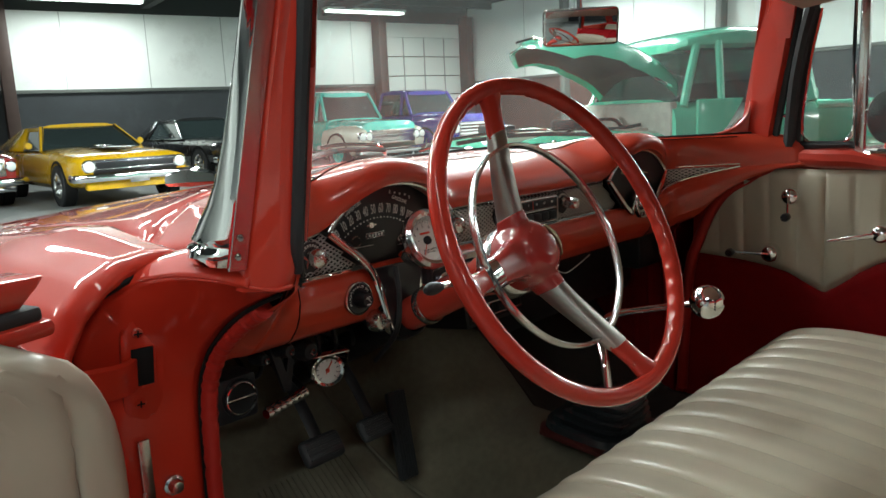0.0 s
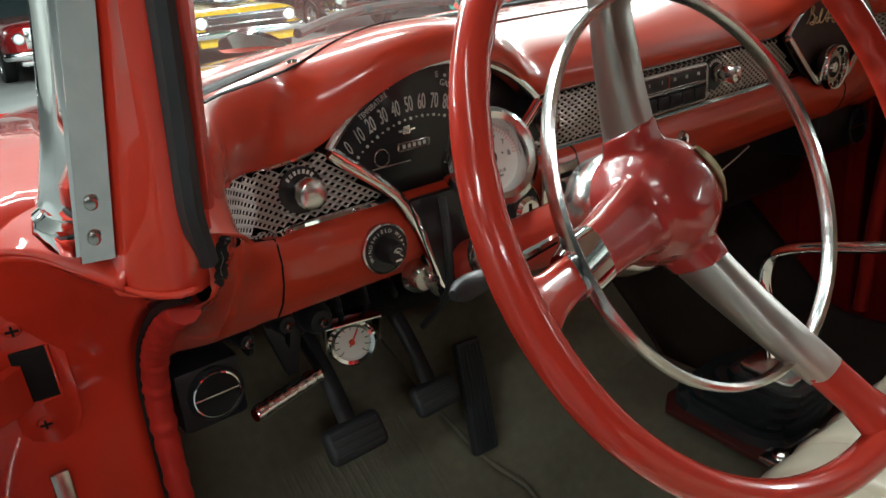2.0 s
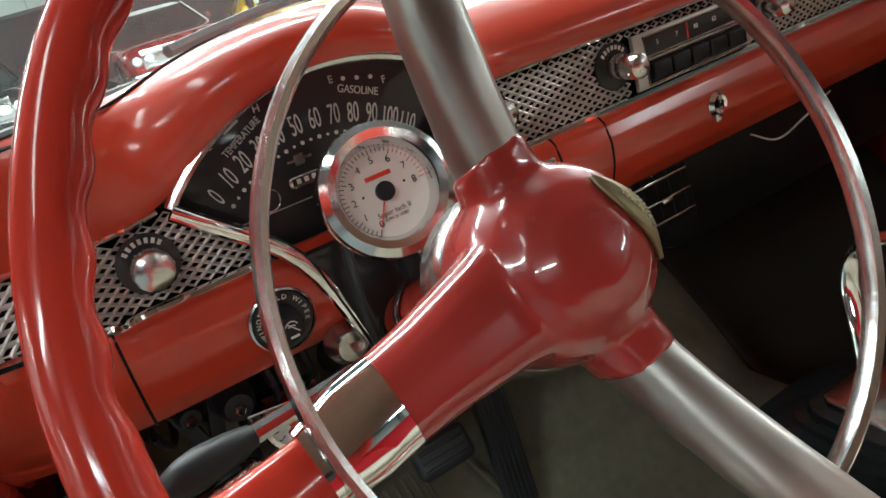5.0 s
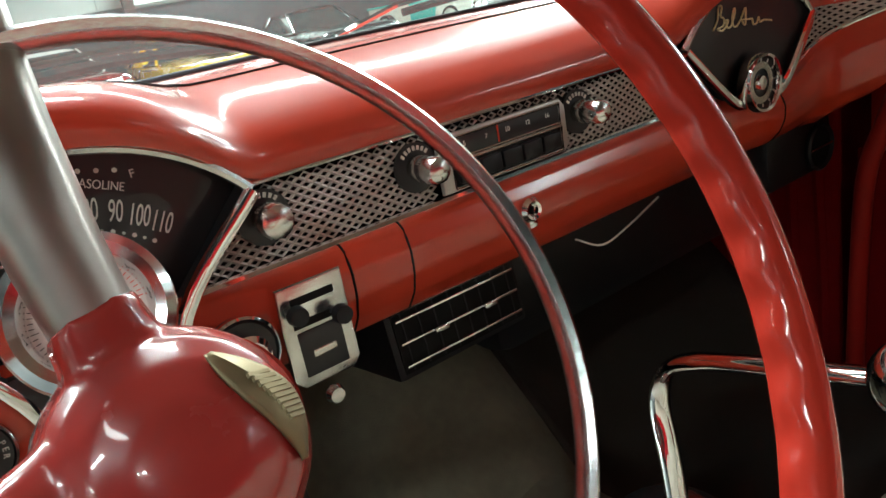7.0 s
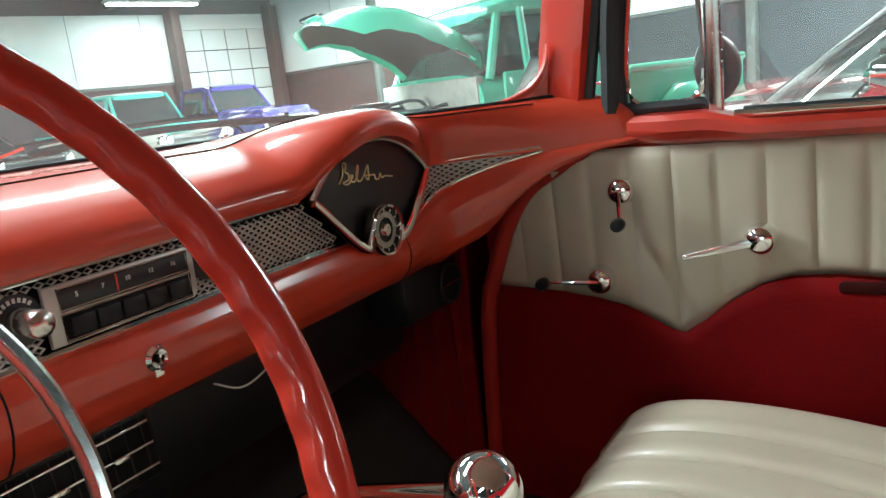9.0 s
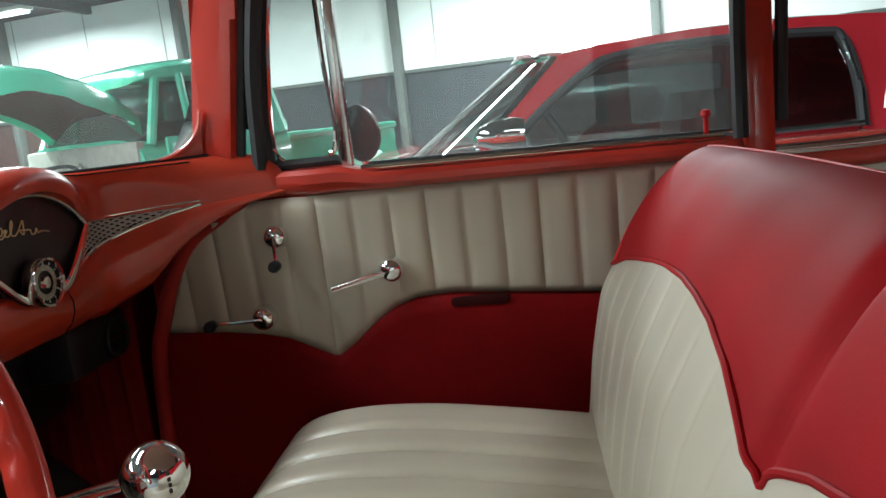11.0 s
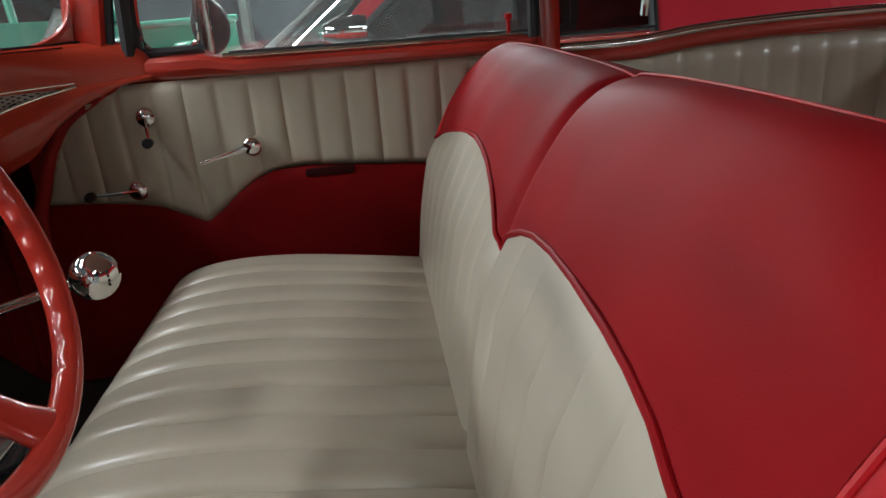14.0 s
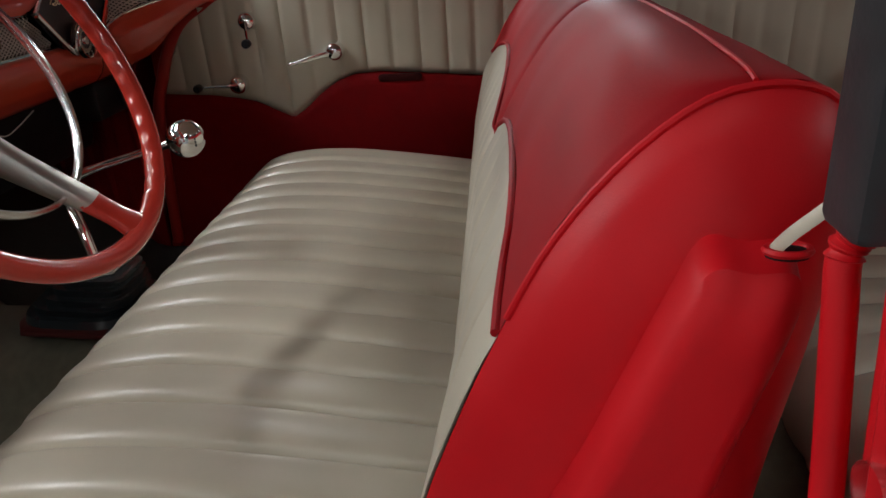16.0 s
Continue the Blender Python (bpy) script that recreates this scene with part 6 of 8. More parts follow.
# ---- shifter ----
sh = thing("gear_shifter", "chrome bent gear lever with ball knob and black boot", "gear lever")
plate_m = Matrix.Translation((-0.004, -0.112, 0.592)) @ pose(0, 0, 0, 4, 0, 0)
part("boot_plate", prismed([(-0.075, -0.095), (0.075, -0.095), (0.095, -0.075), (0.095, 0.075), (0.07, 0.085), (-0.07, 0.085), (-0.100, 0.065), (-0.100, -0.075)], 0.008, plate_m, 0.002), material("maroon_plate", (0.06, 0.012, 0.010), 0.4, var=0.2), sh, "dark maroon base plate")
bl = []
for k, (w, d, h, dy) in enumerate(((0.088, 0.085, 0.006, 0), (0.084, 0.082, 0.020, 0), (0.074, 0.072, 0.022, 0), (0.078, 0.074, 0.036, 0.002), (0.066, 0.064, 0.038, 0.003), (0.070, 0.066, 0.052, 0.004), (0.058, 0.056, 0.054, 0.005), (0.062, 0.058, 0.068, 0.006), (0.050, 0.050, 0.070, 0.007), (0.053, 0.050, 0.083, 0.008), (0.046, 0.044, 0.086, 0.008))):
    dy, dx = -dy * 4.5, -dy * 2.2
    bl.append([plate_m @ Vector((dx + w * math.copysign(abs(math.cos(2 * math.pi * i / 28)) ** 0.5, math.cos(2 * math.pi * i / 28)), dy + d * math.copysign(abs(math.sin(2 * math.pi * i / 28)) ** 0.5, math.sin(2 * math.pi * i / 28)), h)) for i in range(28)])
part("boot", loft(bmesh.new(), bl), boot_rubber, sh, "black pleated rubber boot")
part("boot_top", prismed([(-0.034, -0.032), (0.034, -0.032), (0.040, -0.024), (0.040, 0.028), (0.034, 0.036), (-0.034, 0.036), (-0.040, 0.028), (-0.040, -0.024)], 0.006, plate_m @ Matrix.Translation((-0.018, -0.038, 0.086)), 0.002), chrome_worn, sh, "chrome boot plate")
part("plate_strip", boxed(-0.100, 0.00, -0.098, -0.066, 0.004, 0.012, 0.002, m=plate_m), chrome, sh, "chrome edge strip")
part("bolt", lathe(bmesh.new(), [(0.009, 0.009), (0.009, 0.014), (0.006, 0.017), (0, 0.017)], plate_m @ Matrix.Translation((-0.080, -0.082, 0.002)), 6), chrome_worn, sh, "steel bolt")
KN = Vector((-0.002, -0.316, 0.866))
lev = smooth_path([(-0.016, -0.142, 0.670), (-0.002, -0.124, 0.725), (0.010, -0.108, 0.765), (0.018, -0.112, 0.796), (0.020, -0.140, 0.814), (0.012, -0.22, 0.838), tuple(KN + Vector((0.001, 0.022, -0.006)))], 8)
part("lever", tubed(lev, [0.0095 if i < 34 else 0.0085 for i in range(len(lev))], 12, flat=(0.75, 1.25, (1, 0, 0))), chrome, sh, "chrome bent lever")
ball = part("ball_knob", lathe(bmesh.new(), [(0.028 * math.sin(math.pi * k / 20), -0.028 * math.cos(math.pi * k / 20)) for k in range(21)], Matrix.Translation(KN), 40), chrome, sh, "mirror-polished ball knob")
for k, dz in enumerate((-0.006, -0.001, 0.004, 0.009)):
    part("word_bar", boxed(-0.0285, -0.0278, -0.0012, 0.0012, dz - 0.0016, dz + 0.0016, m=Matrix.Translation(KN) @ pose(0, 0, 0, 0, 0, 50)), ink_black, ball)

# ---- front seat ----
SX0, SX1 = -0.665, 0.625
fs = thing("front_bench_seat", "cream and red pleated vinyl front bench seat", "bench seat")
SP = 0.0735
CUSH = [(-0.262, 0.40), (-0.222, 0.46), (-0.212, 0.54), (-0.214, 0.59), (-0.235, 0.636), (-0.28, 0.664), (-0.36, 0.677), (-0.46, 0.675), (-0.56, 0.664), (-0.66, 0.650), (-0.74, 0.636), (-0.80, 0.62)]


def along(tab, v):
    pts = tab
    k = v * (len(pts) - 1)
    i = min(int(k), len(pts) - 2)
    t = k - i
    p0 = pts[max(i - 1, 0)]
    p1, p2 = pts[i], pts[i + 1]
    p3 = pts[min(i + 2, len(pts) - 1)]
    return [0.5 * (2 * p1[c] + (p2[c] - p0[c]) * t + (2 * p0[c] - 5 * p1[c] + 4 * p2[c] - p3[c]) * t * t + (3 * p1[c] - p0[c] - 3 * p2[c] + p3[c]) * t ** 3) for c in (0, 1)]


def end_round(x, x0, x1, r):
    d = min(x - x0, x1 - x)
    if d >= r:
        return 0.0
    return 1 - math.sqrt(max(0.0, 1 - (1 - d / r) ** 2))


def cush_pt(u, v):
    x = SX0 + (SX1 - SX0) * u
    y, z = along(CUSH, v)
    e = end_round(x, SX0, SX1, 0.07)
    z -= e * 0.075
    y += (-0.03 * e if v < 0.35 else 0)
    inside = max(0.0, min(1.0, (x - SX0 - 0.09) / 0.02)) * max(0.0, min(1.0, (SX1 - 0.10 - x) / 0.02))
    p = pleat(x + 0.03, SP, 0.011, 0.06) * inside + 0.011 * (1 - inside)
    wr = 0.0015 * noise.noise(Vector((x * 14, y * 9, 1)))
    g = min(1.0, v * 5)
    if v < 0.33:
        return Vector((x, y + (p + wr) * g * 0.6, z + (p + wr) * g * 0.6))
    return Vector((x, y, z + p + wr))


bm = sheeted(cush_pt, 520, 40)
cu = part("cushion", bm, vinyl_cream, fs, "cream pleated seat cushion")
part("cushion_base", boxed(SX0 + 0.02, SX1 - 0.02, -0.80, -0.27, 0.37, 0.585, 0.02), vinyl_red, fs, "red seat base")
for s, x in ((0, SX0), (1, SX1)):
    side = [(y, z - 0.06) for y, z in (along(CUSH, k / 20) for k in range(21))]
    out = [(y, max(0.37, z - 0.012)) for y, z in side] + [(-0.80, 0.37), (-0.26, 0.37)]
    part("cushion_side", prismed(out, 0.02, Matrix.Translation((x if s == 0 else x - 0.02, 0, 0)) @ SIDE), vinyl_red, fs, "red cushion side")

BACK = [(-0.672, 0.600), (-0.690, 0.660), (-0.712, 0.745), (-0.738, 0.815), (-0.764, 0.875), (-0.800, 0.945), (-0.842, 0.998), (-0.888, 1.034), (-0.930, 1.042), (-0.962, 1.030), (-0.974, 0.990), (-0.966, 0.90), (-0.940, 0.75), (-0.905, 0.45)]
BX0, BX1, BV = -0.622, 0.600, -0.088


LOBES = [(-0.622, 0.886), (-0.58, 0.891), (-0.54, 0.899), (-0.50, 0.910), (-0.45, 0.917), (-0.40, 0.921), (-0.32, 0.924), (-0.25, 0.924), (-0.19, 0.920), (-0.15, 0.912), (-0.115, 0.899), (-0.098, 0.888), (-0.088, 0.872),
         (-0.078, 0.882), (-0.055, 0.891), (-0.02, 0.902), (0.03, 0.916), (0.1, 0.929), (0.17, 0.935), (0.23, 0.937), (0.31, 0.934), (0.376, 0.928), (0.45, 0.917), (0.53, 0.902), (0.60, 0.880)]


def lobe(x):
    """Height of the piping between cream and red."""
    return lerp_table(LOBES, x)


def v_of_z(zt):
    lo, hi = 0.0, 0.60
    for _ in range(24):
        mid = (lo + hi) / 2
        if along(BACK, mid)[1] < zt:
            lo = mid
        else:
            hi = mid
    return lo


def back_surf(x, v):
    y, z = along(BACK, v)
    half = (x - BX0) / (BV - BX0) if x < BV else (BX1 - x) / (BX1 - BV)
    half = max(0.0, min(1.0, half))
    puff = math.sin(math.pi * half) ** 0.5
    split = math.exp(-((x - BV) / 0.012) ** 2)
    top = max(0.0, math.sin(min(1.0, v * 1.45) * math.pi))
    front = max(0.0, 1 - max(0.0, v - 0.30) / 0.40)
    foot = -0.040 * max(0.0, 1 - v / 0.26) * max(0.0, min(1.0, (x - BX0) / 0.20))
    crown = 0.052 if x < BV else 0.036
    return Vector((x, y - 0.010 * split * front + foot, z + (crown * puff - 0.012 * split) * top ** 2 * max(0.0, min(1.0, (v - 0.36) / 0.15))))


def white_pt(u, v):
    x = BX0 + (BX1 - BX0) * u
    vb = v_of_z(lobe(x))
    p = back_surf(x, vb * v)
    fade = min(1.0, 10 * v * (1 - v) + 0.15)
    q = pleat(x + 0.03, SP, 0.0032, 0.03) * fade
    return p + Vector((0, q + 0.0012 * noise.noise(Vector((x * 12, v * 4, 3))), 0))


def red_pt(u, v):
    x = BX0 + (BX1 - BX0) * u
    vb = v_of_z(lobe(x))
    p = back_surf(x, vb + (1 - vb) * v)
    w = 0.0022 * noise.noise(Vector((x * 9, v * 7, 5)))
    return p + Vector((0, w, w + 0.003 * min(1, v * 20)))


part("backrest_panel", sheeted(white_pt, 300, 26), vinyl_cream, fs, "cream pleated lower backrest")
part("backrest_top", sheeted(red_pt, 240, 50), vinyl_shaded_red, fs, "red vinyl backrest top")
pipe = []
for k in range(181):
    x = BX0 + 0.002 + (BX1 - BX0 - 0.004) * k / 180
    pipe.append(back_surf(x, v_of_z(lobe(x))) + Vector((0, 0.002, 0.0005)))
part("piping", tubed(pipe, 0.0034, 8), vinyl_shaded_red, fs, "red piping")


def cap_side(s, x, bulge):
    edge = [back_surf(x, k / 48) for k in range(49)]
    c = Vector((x, -0.880, 0.80))

    def f(u, v):
        k = u * 48
        i = min(int(k), 47)
        p = edge[i].lerp(edge[i + 1], k - i)
        q = p.lerp(Vector((x, -0.88, min(0.86, max(0.55, p.z - 0.10)))), v)
        d = s * bulge * math.sin(min(1.0, v * 1.6) * math.pi / 2) ** 0.6
        return q + Vector((d + s * 0.0015 * noise.noise(q * 11), 0, 0))
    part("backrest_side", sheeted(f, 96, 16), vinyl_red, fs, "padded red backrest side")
    part("side_seam", tubed([p + Vector((s * 0.0005, 0, 0.0005)) for p in edge[:40] if p.z > lobe(x) - 0.002 or p.y < -0.85], 0.0026, 8), vinyl_red, fs)


cap_side(-1, BX0, 0.038)
cap_side(1, BX1, 0.030)
seam = [back_surf(BX0 + (BX1 - BX0) * k / 100, 0.585) + Vector((0, 0, 0.0035)) for k in range(0, 101)]
part("top_seam", tubed(seam, 0.0016, 6), vinyl_red, fs, "stitched red seam")
flap = smooth_path([(0, y, z) for y, z in ((-0.884, 0.967), (-0.908, 0.965), (-0.928, 0.965), (-0.935, 0.955), (-0.934, 0.930), (-0.914, 0.862), (-0.900, 0.813), (-0.872, 0.70), (-0.860, 0.60), (-0.70, 0.585), (-0.755, 0.69), (-0.814, 0.813), (-0.838, 0.871), (-0.866, 0.936))], 6, True)
mid_ = sum(flap, Vector()) / len(flap)


def flap_pt(u, v):
    p = flap[int(round(u * len(flap))) % len(flap)]
    q = mid_ + (p - mid_) * (1 - 0.999 * v)
    out_ = 0.016 * math.sin(min(1.0, v * 2.4) * math.pi / 2) ** 0.7
    return Vector((-0.676 - out_ + (0.022 if v == 0 else 0) + 0.0015 * noise.noise(q * 14), q.y, q.z))


part("hinge_cover", sheeted(flap_pt, len(flap), 14, True), vinyl_red, fs, "puffed red vinyl hinge cover")
part("cover_opening", lathe(bmesh.new(), [(0, 0.0), (0.0135, 0.0), (0.0150, -0.004)], Matrix.Translation((-0.682, -0.920, 0.9695)) @ Matrix.Diagonal((0.5, 0.75, 1, 1)), 24), black_hole, fs, "dark opening of the cover")
part("cover_lip", tubed([(-0.682 + 0.0075 * math.cos(k * math.pi / 12), -0.920 + 0.0112 * math.sin(k * math.pi / 12), 0.9690) for k in range(24)], 0.0022, 6, True), vinyl_red, fs)

# ---- rear seat ----
rs = thing("rear_bench_seat", "cream pleated rear bench seat", "bench seat")


def rcush(u, v):
    x = -0.66 + 1.32 * u
    y, z = along([(-1.20, 0.40), (-1.16, 0.47), (-1.16, 0.55), (-1.20, 0.60), (-1.32, 0.615), (-1.60, 0.60), (-1.80, 0.57)], v)
    return Vector((x, y, z + pleat(x, 0.08, 0.010, 0.09)))


part("cushion", sheeted(rcush, 160, 20), vinyl_cream, rs, "cream pleated rear cushion")


def rback(u, v):
    x = -0.66 + 1.32 * u
    y, z = along([(-1.74, 0.55), (-1.80, 0.70), (-1.85, 0.88), (-1.90, 0.98), (-1.97, 1.0)], v)
    return Vector((x, y + pleat(x, 0.08, 0.010, 0.09), z))


part("backrest", sheeted(rback, 160, 16), vinyl_cream, rs, "cream pleated rear backrest")
part("base", boxed(-0.65, 0.65, -1.9, -1.22, 0.34, 0.54), vinyl_red, rs)

# driver's side centre pillar trim
bt = thing("pillar_windlace", "gathered red vinyl windlace and black seal on the centre pillar", "trim", kind="structure")
part("seal", boxed(-0.752, -0.712, -0.952, -0.918, 0.998, 1.46, 0.006), rubber, bt, "black rubber seal")
lp = smooth_path([(-0.770, -0.938, 0.45), (-0.752, -0.937, 0.70), (-0.733, -0.936, 0.85), (-0.716, -0.935, 0.945), (-0.709, -0.936, 0.980), (-0.714, -0.944, 0.996)], 24)
part("windlace", tubed(lp, [0.0085 + (0.0011 * math.sin(i * 1.1) if 92 < i else 0) for i in range(len(lp))], 14), vinyl_red, bt, "gathered red windlace")


def drape(u, v):
    """Loose red vinyl over the pillar, hanging in soft folds."""
    z = 0.40 + 0.60 * v
    x = -0.722 - 0.050 * (1 - v) - 0.075 * u
    return Vector((x, -0.944 - 0.006 * math.sin(u * 9 + v * 1.5) - 0.004 * math.sin(u * 21 + v * 3) - 0.010 * u, z))


solidify(part("pillar_cover", sheeted(drape, 30, 30), vinyl_red, bt, "draped red vinyl pillar cover"), 0.004, 1.0)
stp = part("striker", lathe(bmesh.new(), [(0, 0.006), (0.010, 0.006), (0.015, 0.003), (0.016, -0.010)], Matrix.Translation((-0.768, -0.945, 0.884)) @ pose(0, 0, 0, 90, 0, 0), 24), chrome_worn, bt, "worn steel striker")
part("striker_hole", lathe(bmesh.new(), [(0.0045, 0.0062), (0.0045, 0.0075), (0.003, 0.008), (0, 0.008)], Matrix.Translation((-0.768, -0.945, 0.884)) @ pose(0, 0, 0, 90, 0, 0), 14), black_hole, stp)
strap = smooth_path([(-0.680, -0.912, 0.966), (-0.688, -0.918, 0.980), (-0.700, -0.928, 0.998)], 6)
part("strap", tubed(strap, 0.0034, 8, flat=(0.4, 1.2, (1, 0.4, 0))), vinyl_cream, bt, "cream strap")

# ---- mirror and wipers ----
mi = thing("rear_view_mirror", "interior rear-view mirror with chrome back", "mirror", look((0.215, 0.06, 1.350), (-0.75, -0.75, 1.15)))
part("shell", boxed(-0.078, 0.078, -0.038, 0.038, 0.0, 0.014, 0.010, 3), chrome_worn, mi, "rounded mirror shell")
part("mirror_glass", boxed(-0.073, 0.073, -0.033, 0.033, -0.003, 0.001, 0.0008), material("mirror_glass", (0.8, 0.8, 0.8), 0.02, metal=1.0, var=0), mi, "mirror glass")
part("stem", tubed(smooth_path([(0.0, 0.02, 0.012), (0.0, 0.06, 0.03), (0.0, 0.10, 0.04)], 5), 0.006, 8), chrome, mi, "chrome stem")


def wiper(x0, x1, name="wiper_arm"):
    w = thing("wiper", "black and chrome windshield wiper resting on the glass", "wiper")
    pts = []
    for k in range(13):
        x = x0 + (x1 - x0) * k / 12
        pts.append(Vector((x, shield_y(x) + 0.035, 1.118 + 0.010 * math.sin(math.pi * k / 12))))
    part("blade", tubed(pts, 0.0055, 6), rubber, w, "black wiper blade")
    part("arm", tubed([p + Vector((0, 0.012, 0.010)) for p in pts[4:]] + [Vector((x1 + (0.06 if x1 > x0 else -0.06), shield_y(x1) + 0.10, 1.105))], 0.004, 6), chrome, w, "chrome wiper arm")


wiper(-0.44, -0.10)
wiper(0.46, 0.12)
for x in (-0.52, -0.30, 0.30):
    part("screw", turned([(0, 0.003), (0.005, 0.002), (0.006, 0)], (x, shield_y(x) - 0.035, pad_pt((x + 0.69) / 1.38, 0.12).z + 0.001), (0, 0, 1), 10), chrome, dash, "small chrome screw")

# ---- other vehicles ----
def superloop(w, z0, z1, y, n=20, p=0.45):
    return [(w * math.copysign(abs(math.cos(2 * math.pi * k / n)) ** p, math.cos(2 * math.pi * k / n)), y,
             (z0 + z1) / 2 + (z1 - z0) / 2 * math.copysign(abs(math.sin(2 * math.pi * k / n)) ** p, math.sin(2 * math.pi * k / n))) for k in range(n)]


def road_wheel(parent, x, y, r, w, rim_mat, side):
    tyre = part("wheel", lathe(bmesh.new(), [(r * 0.62, -w / 2), (r * 0.94, -w / 2), (r, -w / 2 + 0.03), (r, w / 2 - 0.03), (r * 0.94, w / 2), (r * 0.62, w / 2)], Matrix.Translation((x, y, r)) @ pose(0, 0, 0, 0, 90 * side, 0), 28), rubber, parent, "black tyre")
    rim = part("rim", lathe(bmesh.new(), [(r * 0.64, w / 2 - 0.005), (r * 0.60, w / 2 + 0.004), (r * 0.52, w / 2 - 0.03), (r * 0.2, w / 2 - 0.015), (r * 0.12, w / 2 + 0.015), (0, w / 2 + 0.018)], Matrix.Translation((x, y, r)) @ pose(0, 0, 0, 0, 90 * side, 0), 24), rim_mat, tyre, "bright rim")
    for k in range(5):
        part("spoke", boxed(-0.022, 0.022, r * 0.18, r * 0.60, w / 2 - 0.02, w / 2 + 0.008, 0.004, m=Matrix.Translation((x, y, r)) @ pose(0, 0, 0, 0, 90 * side, 0) @ pose(0, 0, 0, 0, 0, 72 * k)), rim_mat, rim)


def glass_patch(bm, a, b, c, d):
    bm.faces.new([bm.verts.new(p) for p in (a, b, c, d)])


def coupe_top(t, paint, belt):
    """Raked windshield, framed side windows and a sloping tail over a belt line."""
    B, T = 0.835, 0.665     # half widths at the belt and at the roof's edge

    def side(y, z, s, out=0.0):
        f = (z - belt) / (1.29 - belt)
        return Vector((s * (B + (T - B) * f + out), y, z))

    def shield(u, v):
        a = 2 * u - 1
        return Vector((a * (B + (T - B) * v), 0.52 - 0.32 * v + (0.30 - 0.17 * v) * (1 - a * a), belt - 0.01 + 0.315 * v + 0.03 * v * (1 - a * a)))
    g = part("windshield", sheeted(shield, 20, 8), glass_tint, t, "raked windshield")
    g.visible_shadow = False
    edge = [shield(k / 20, 1.0) for k in range(21)]
    part("windshield_trim", tubed([shield(0, 0), shield(0, 0.5)] + edge + [shield(1, 0.5), shield(1, 0)], 0.014, 8), chrome, t, "bright windshield trim")

    def roof(u, v):
        a = 2 * u - 1
        y = 0.20 + 0.13 * (1 - a * a) * (1 - v) - 2.35 * v
        back = max(0.0, v - 0.34) / 0.66
        w = (T + 0.012) * (1 - 0.10 * back)
        z = 1.300 + 0.03 * math.sin(min(1, v * 2.4) * math.pi / 2) + 0.035 * (1 - a * a) - 0.33 * back ** 1.7
        z -= 0.035 * abs(a) ** 6
        return Vector((a * w, y, z))
    solidify(part("roof", sheeted(roof, 20, 30), paint, t, "painted sloping roof"), 0.02, -1.0)
    for s in (-1, 1):
        front = [(0.43, belt - 0.01), (0.25, 1.12), (0.10, 1.225), (0.0, 1.262), (-0.25, 1.278), (-0.62, 1.268)]
        rear = [(-0.70, 1.24), (-0.715, 1.10), (-0.70, belt - 0.01)]
        # pillar and header rail between windshield and window
        outer = [(0.52, belt - 0.01), (0.365, 1.12), (0.205, 1.285), (0.06, 1.308), (-0.25, 1.325), (-0.62, 1.322)]
        loops = [[side(*o, s, 0.004), side(*i, s, 0.010), side(*i, s, -0.03), side(*o, s, -0.03)] for o, i in zip(outer, front)]
        part("windshield_pillar", loft(bmesh.new(), loops), paint, t, "red windshield pillar and roof rail")
        sail = [[side(*p, s, 0.008), side(*q, s, 0.008), side(*q, s, -0.02), side(*p, s, -0.02)] for p, q in (((-0.60, 1.322), (-0.62, 1.268)), ((-0.78, 1.312), (-0.70, 1.24)), ((-1.05, 1.285), (-0.715, 1.10)), ((-1.75, 1.12), (-0.70, belt - 0.02)), ((-2.05, 1.00), (-1.9, belt - 0.02)))]
        part("sail_panel", loft(bmesh.new(), sail), paint, t, "broad red rear pillar")
        ring = smooth_path([side(*p, s, 0.006) for p in front + rear], 6)
        part("window_seal", tubed(ring, 0.017, 8), rubber, t, "black side window seal")
        part("rear_window_trim", tubed(smooth_path([side(*p, s, 0.014) for p in rear], 5), 0.010, 8), chrome, t, "chrome rear edge of window")
        bm = bmesh.new()
        bm.faces.new([bm.verts.new(side(*p, s)) for p in front + rear])
        g = part("side_glass", bm, glass_deep, t, "dark tinted side window", smooth=False)
        g.visible_shadow = False
        part("belt_trim", tubed([side(0.50, belt + 0.004, s, 0.014), side(-0.70, belt + 0.004, s, 0.014)], 0.011, 8), chrome, t, "chrome belt trim")
        m = part("door_mirror", lathe(bmesh.new(), [(0, 0.16), (0.03, 0.145), (0.05, 0.10), (0.056, 0.03), (0.052, 0.0), (0, 0.004)], Matrix.Translation((s * 0.915, 0.32, belt + 0.075)) @ pose(0, 0, 0, -90, 0, 0), 20), chrome, t, "chrome bullet mirror")
        part("mirror_foot", tubed([(s * 0.915, 0.37, belt + 0.04), (s * 0.88, 0.37, belt - 0.04)], 0.014, 8), chrome, m)
        part("bucket_seat", loft(bmesh.new(), [[(s * 0.36 + x * 0.23, y0 - 0.10 * z, belt - 0.25 + z * 0.40) for x, z in ((-1, 0), (1, 0), (1, 0.75), (0.6, 1.0), (-0.6, 1.0), (-1, 0.75))] for y0 in (-0.30, -0.42)]), plastic_black, t, "black bucket seat")
    part("dash_top", boxed(-0.76, 0.76, 0.28, 0.50, belt - 0.06, belt + 0.01, 0.02), plastic_black, t, "black dashboard")
    part("steering_wheel", tubed([Matrix.Translation((-0.36, 0.16, belt + 0.0)) @ pose(0, 0, 0, 62, 0, 0) @ Vector((0.19 * math.cos(k * math.pi / 12), 0.19 * math.sin(k * math.pi / 12), 0)) for k in range(24)], 0.012, 8, True), plastic_black, t, "thin black steering wheel")
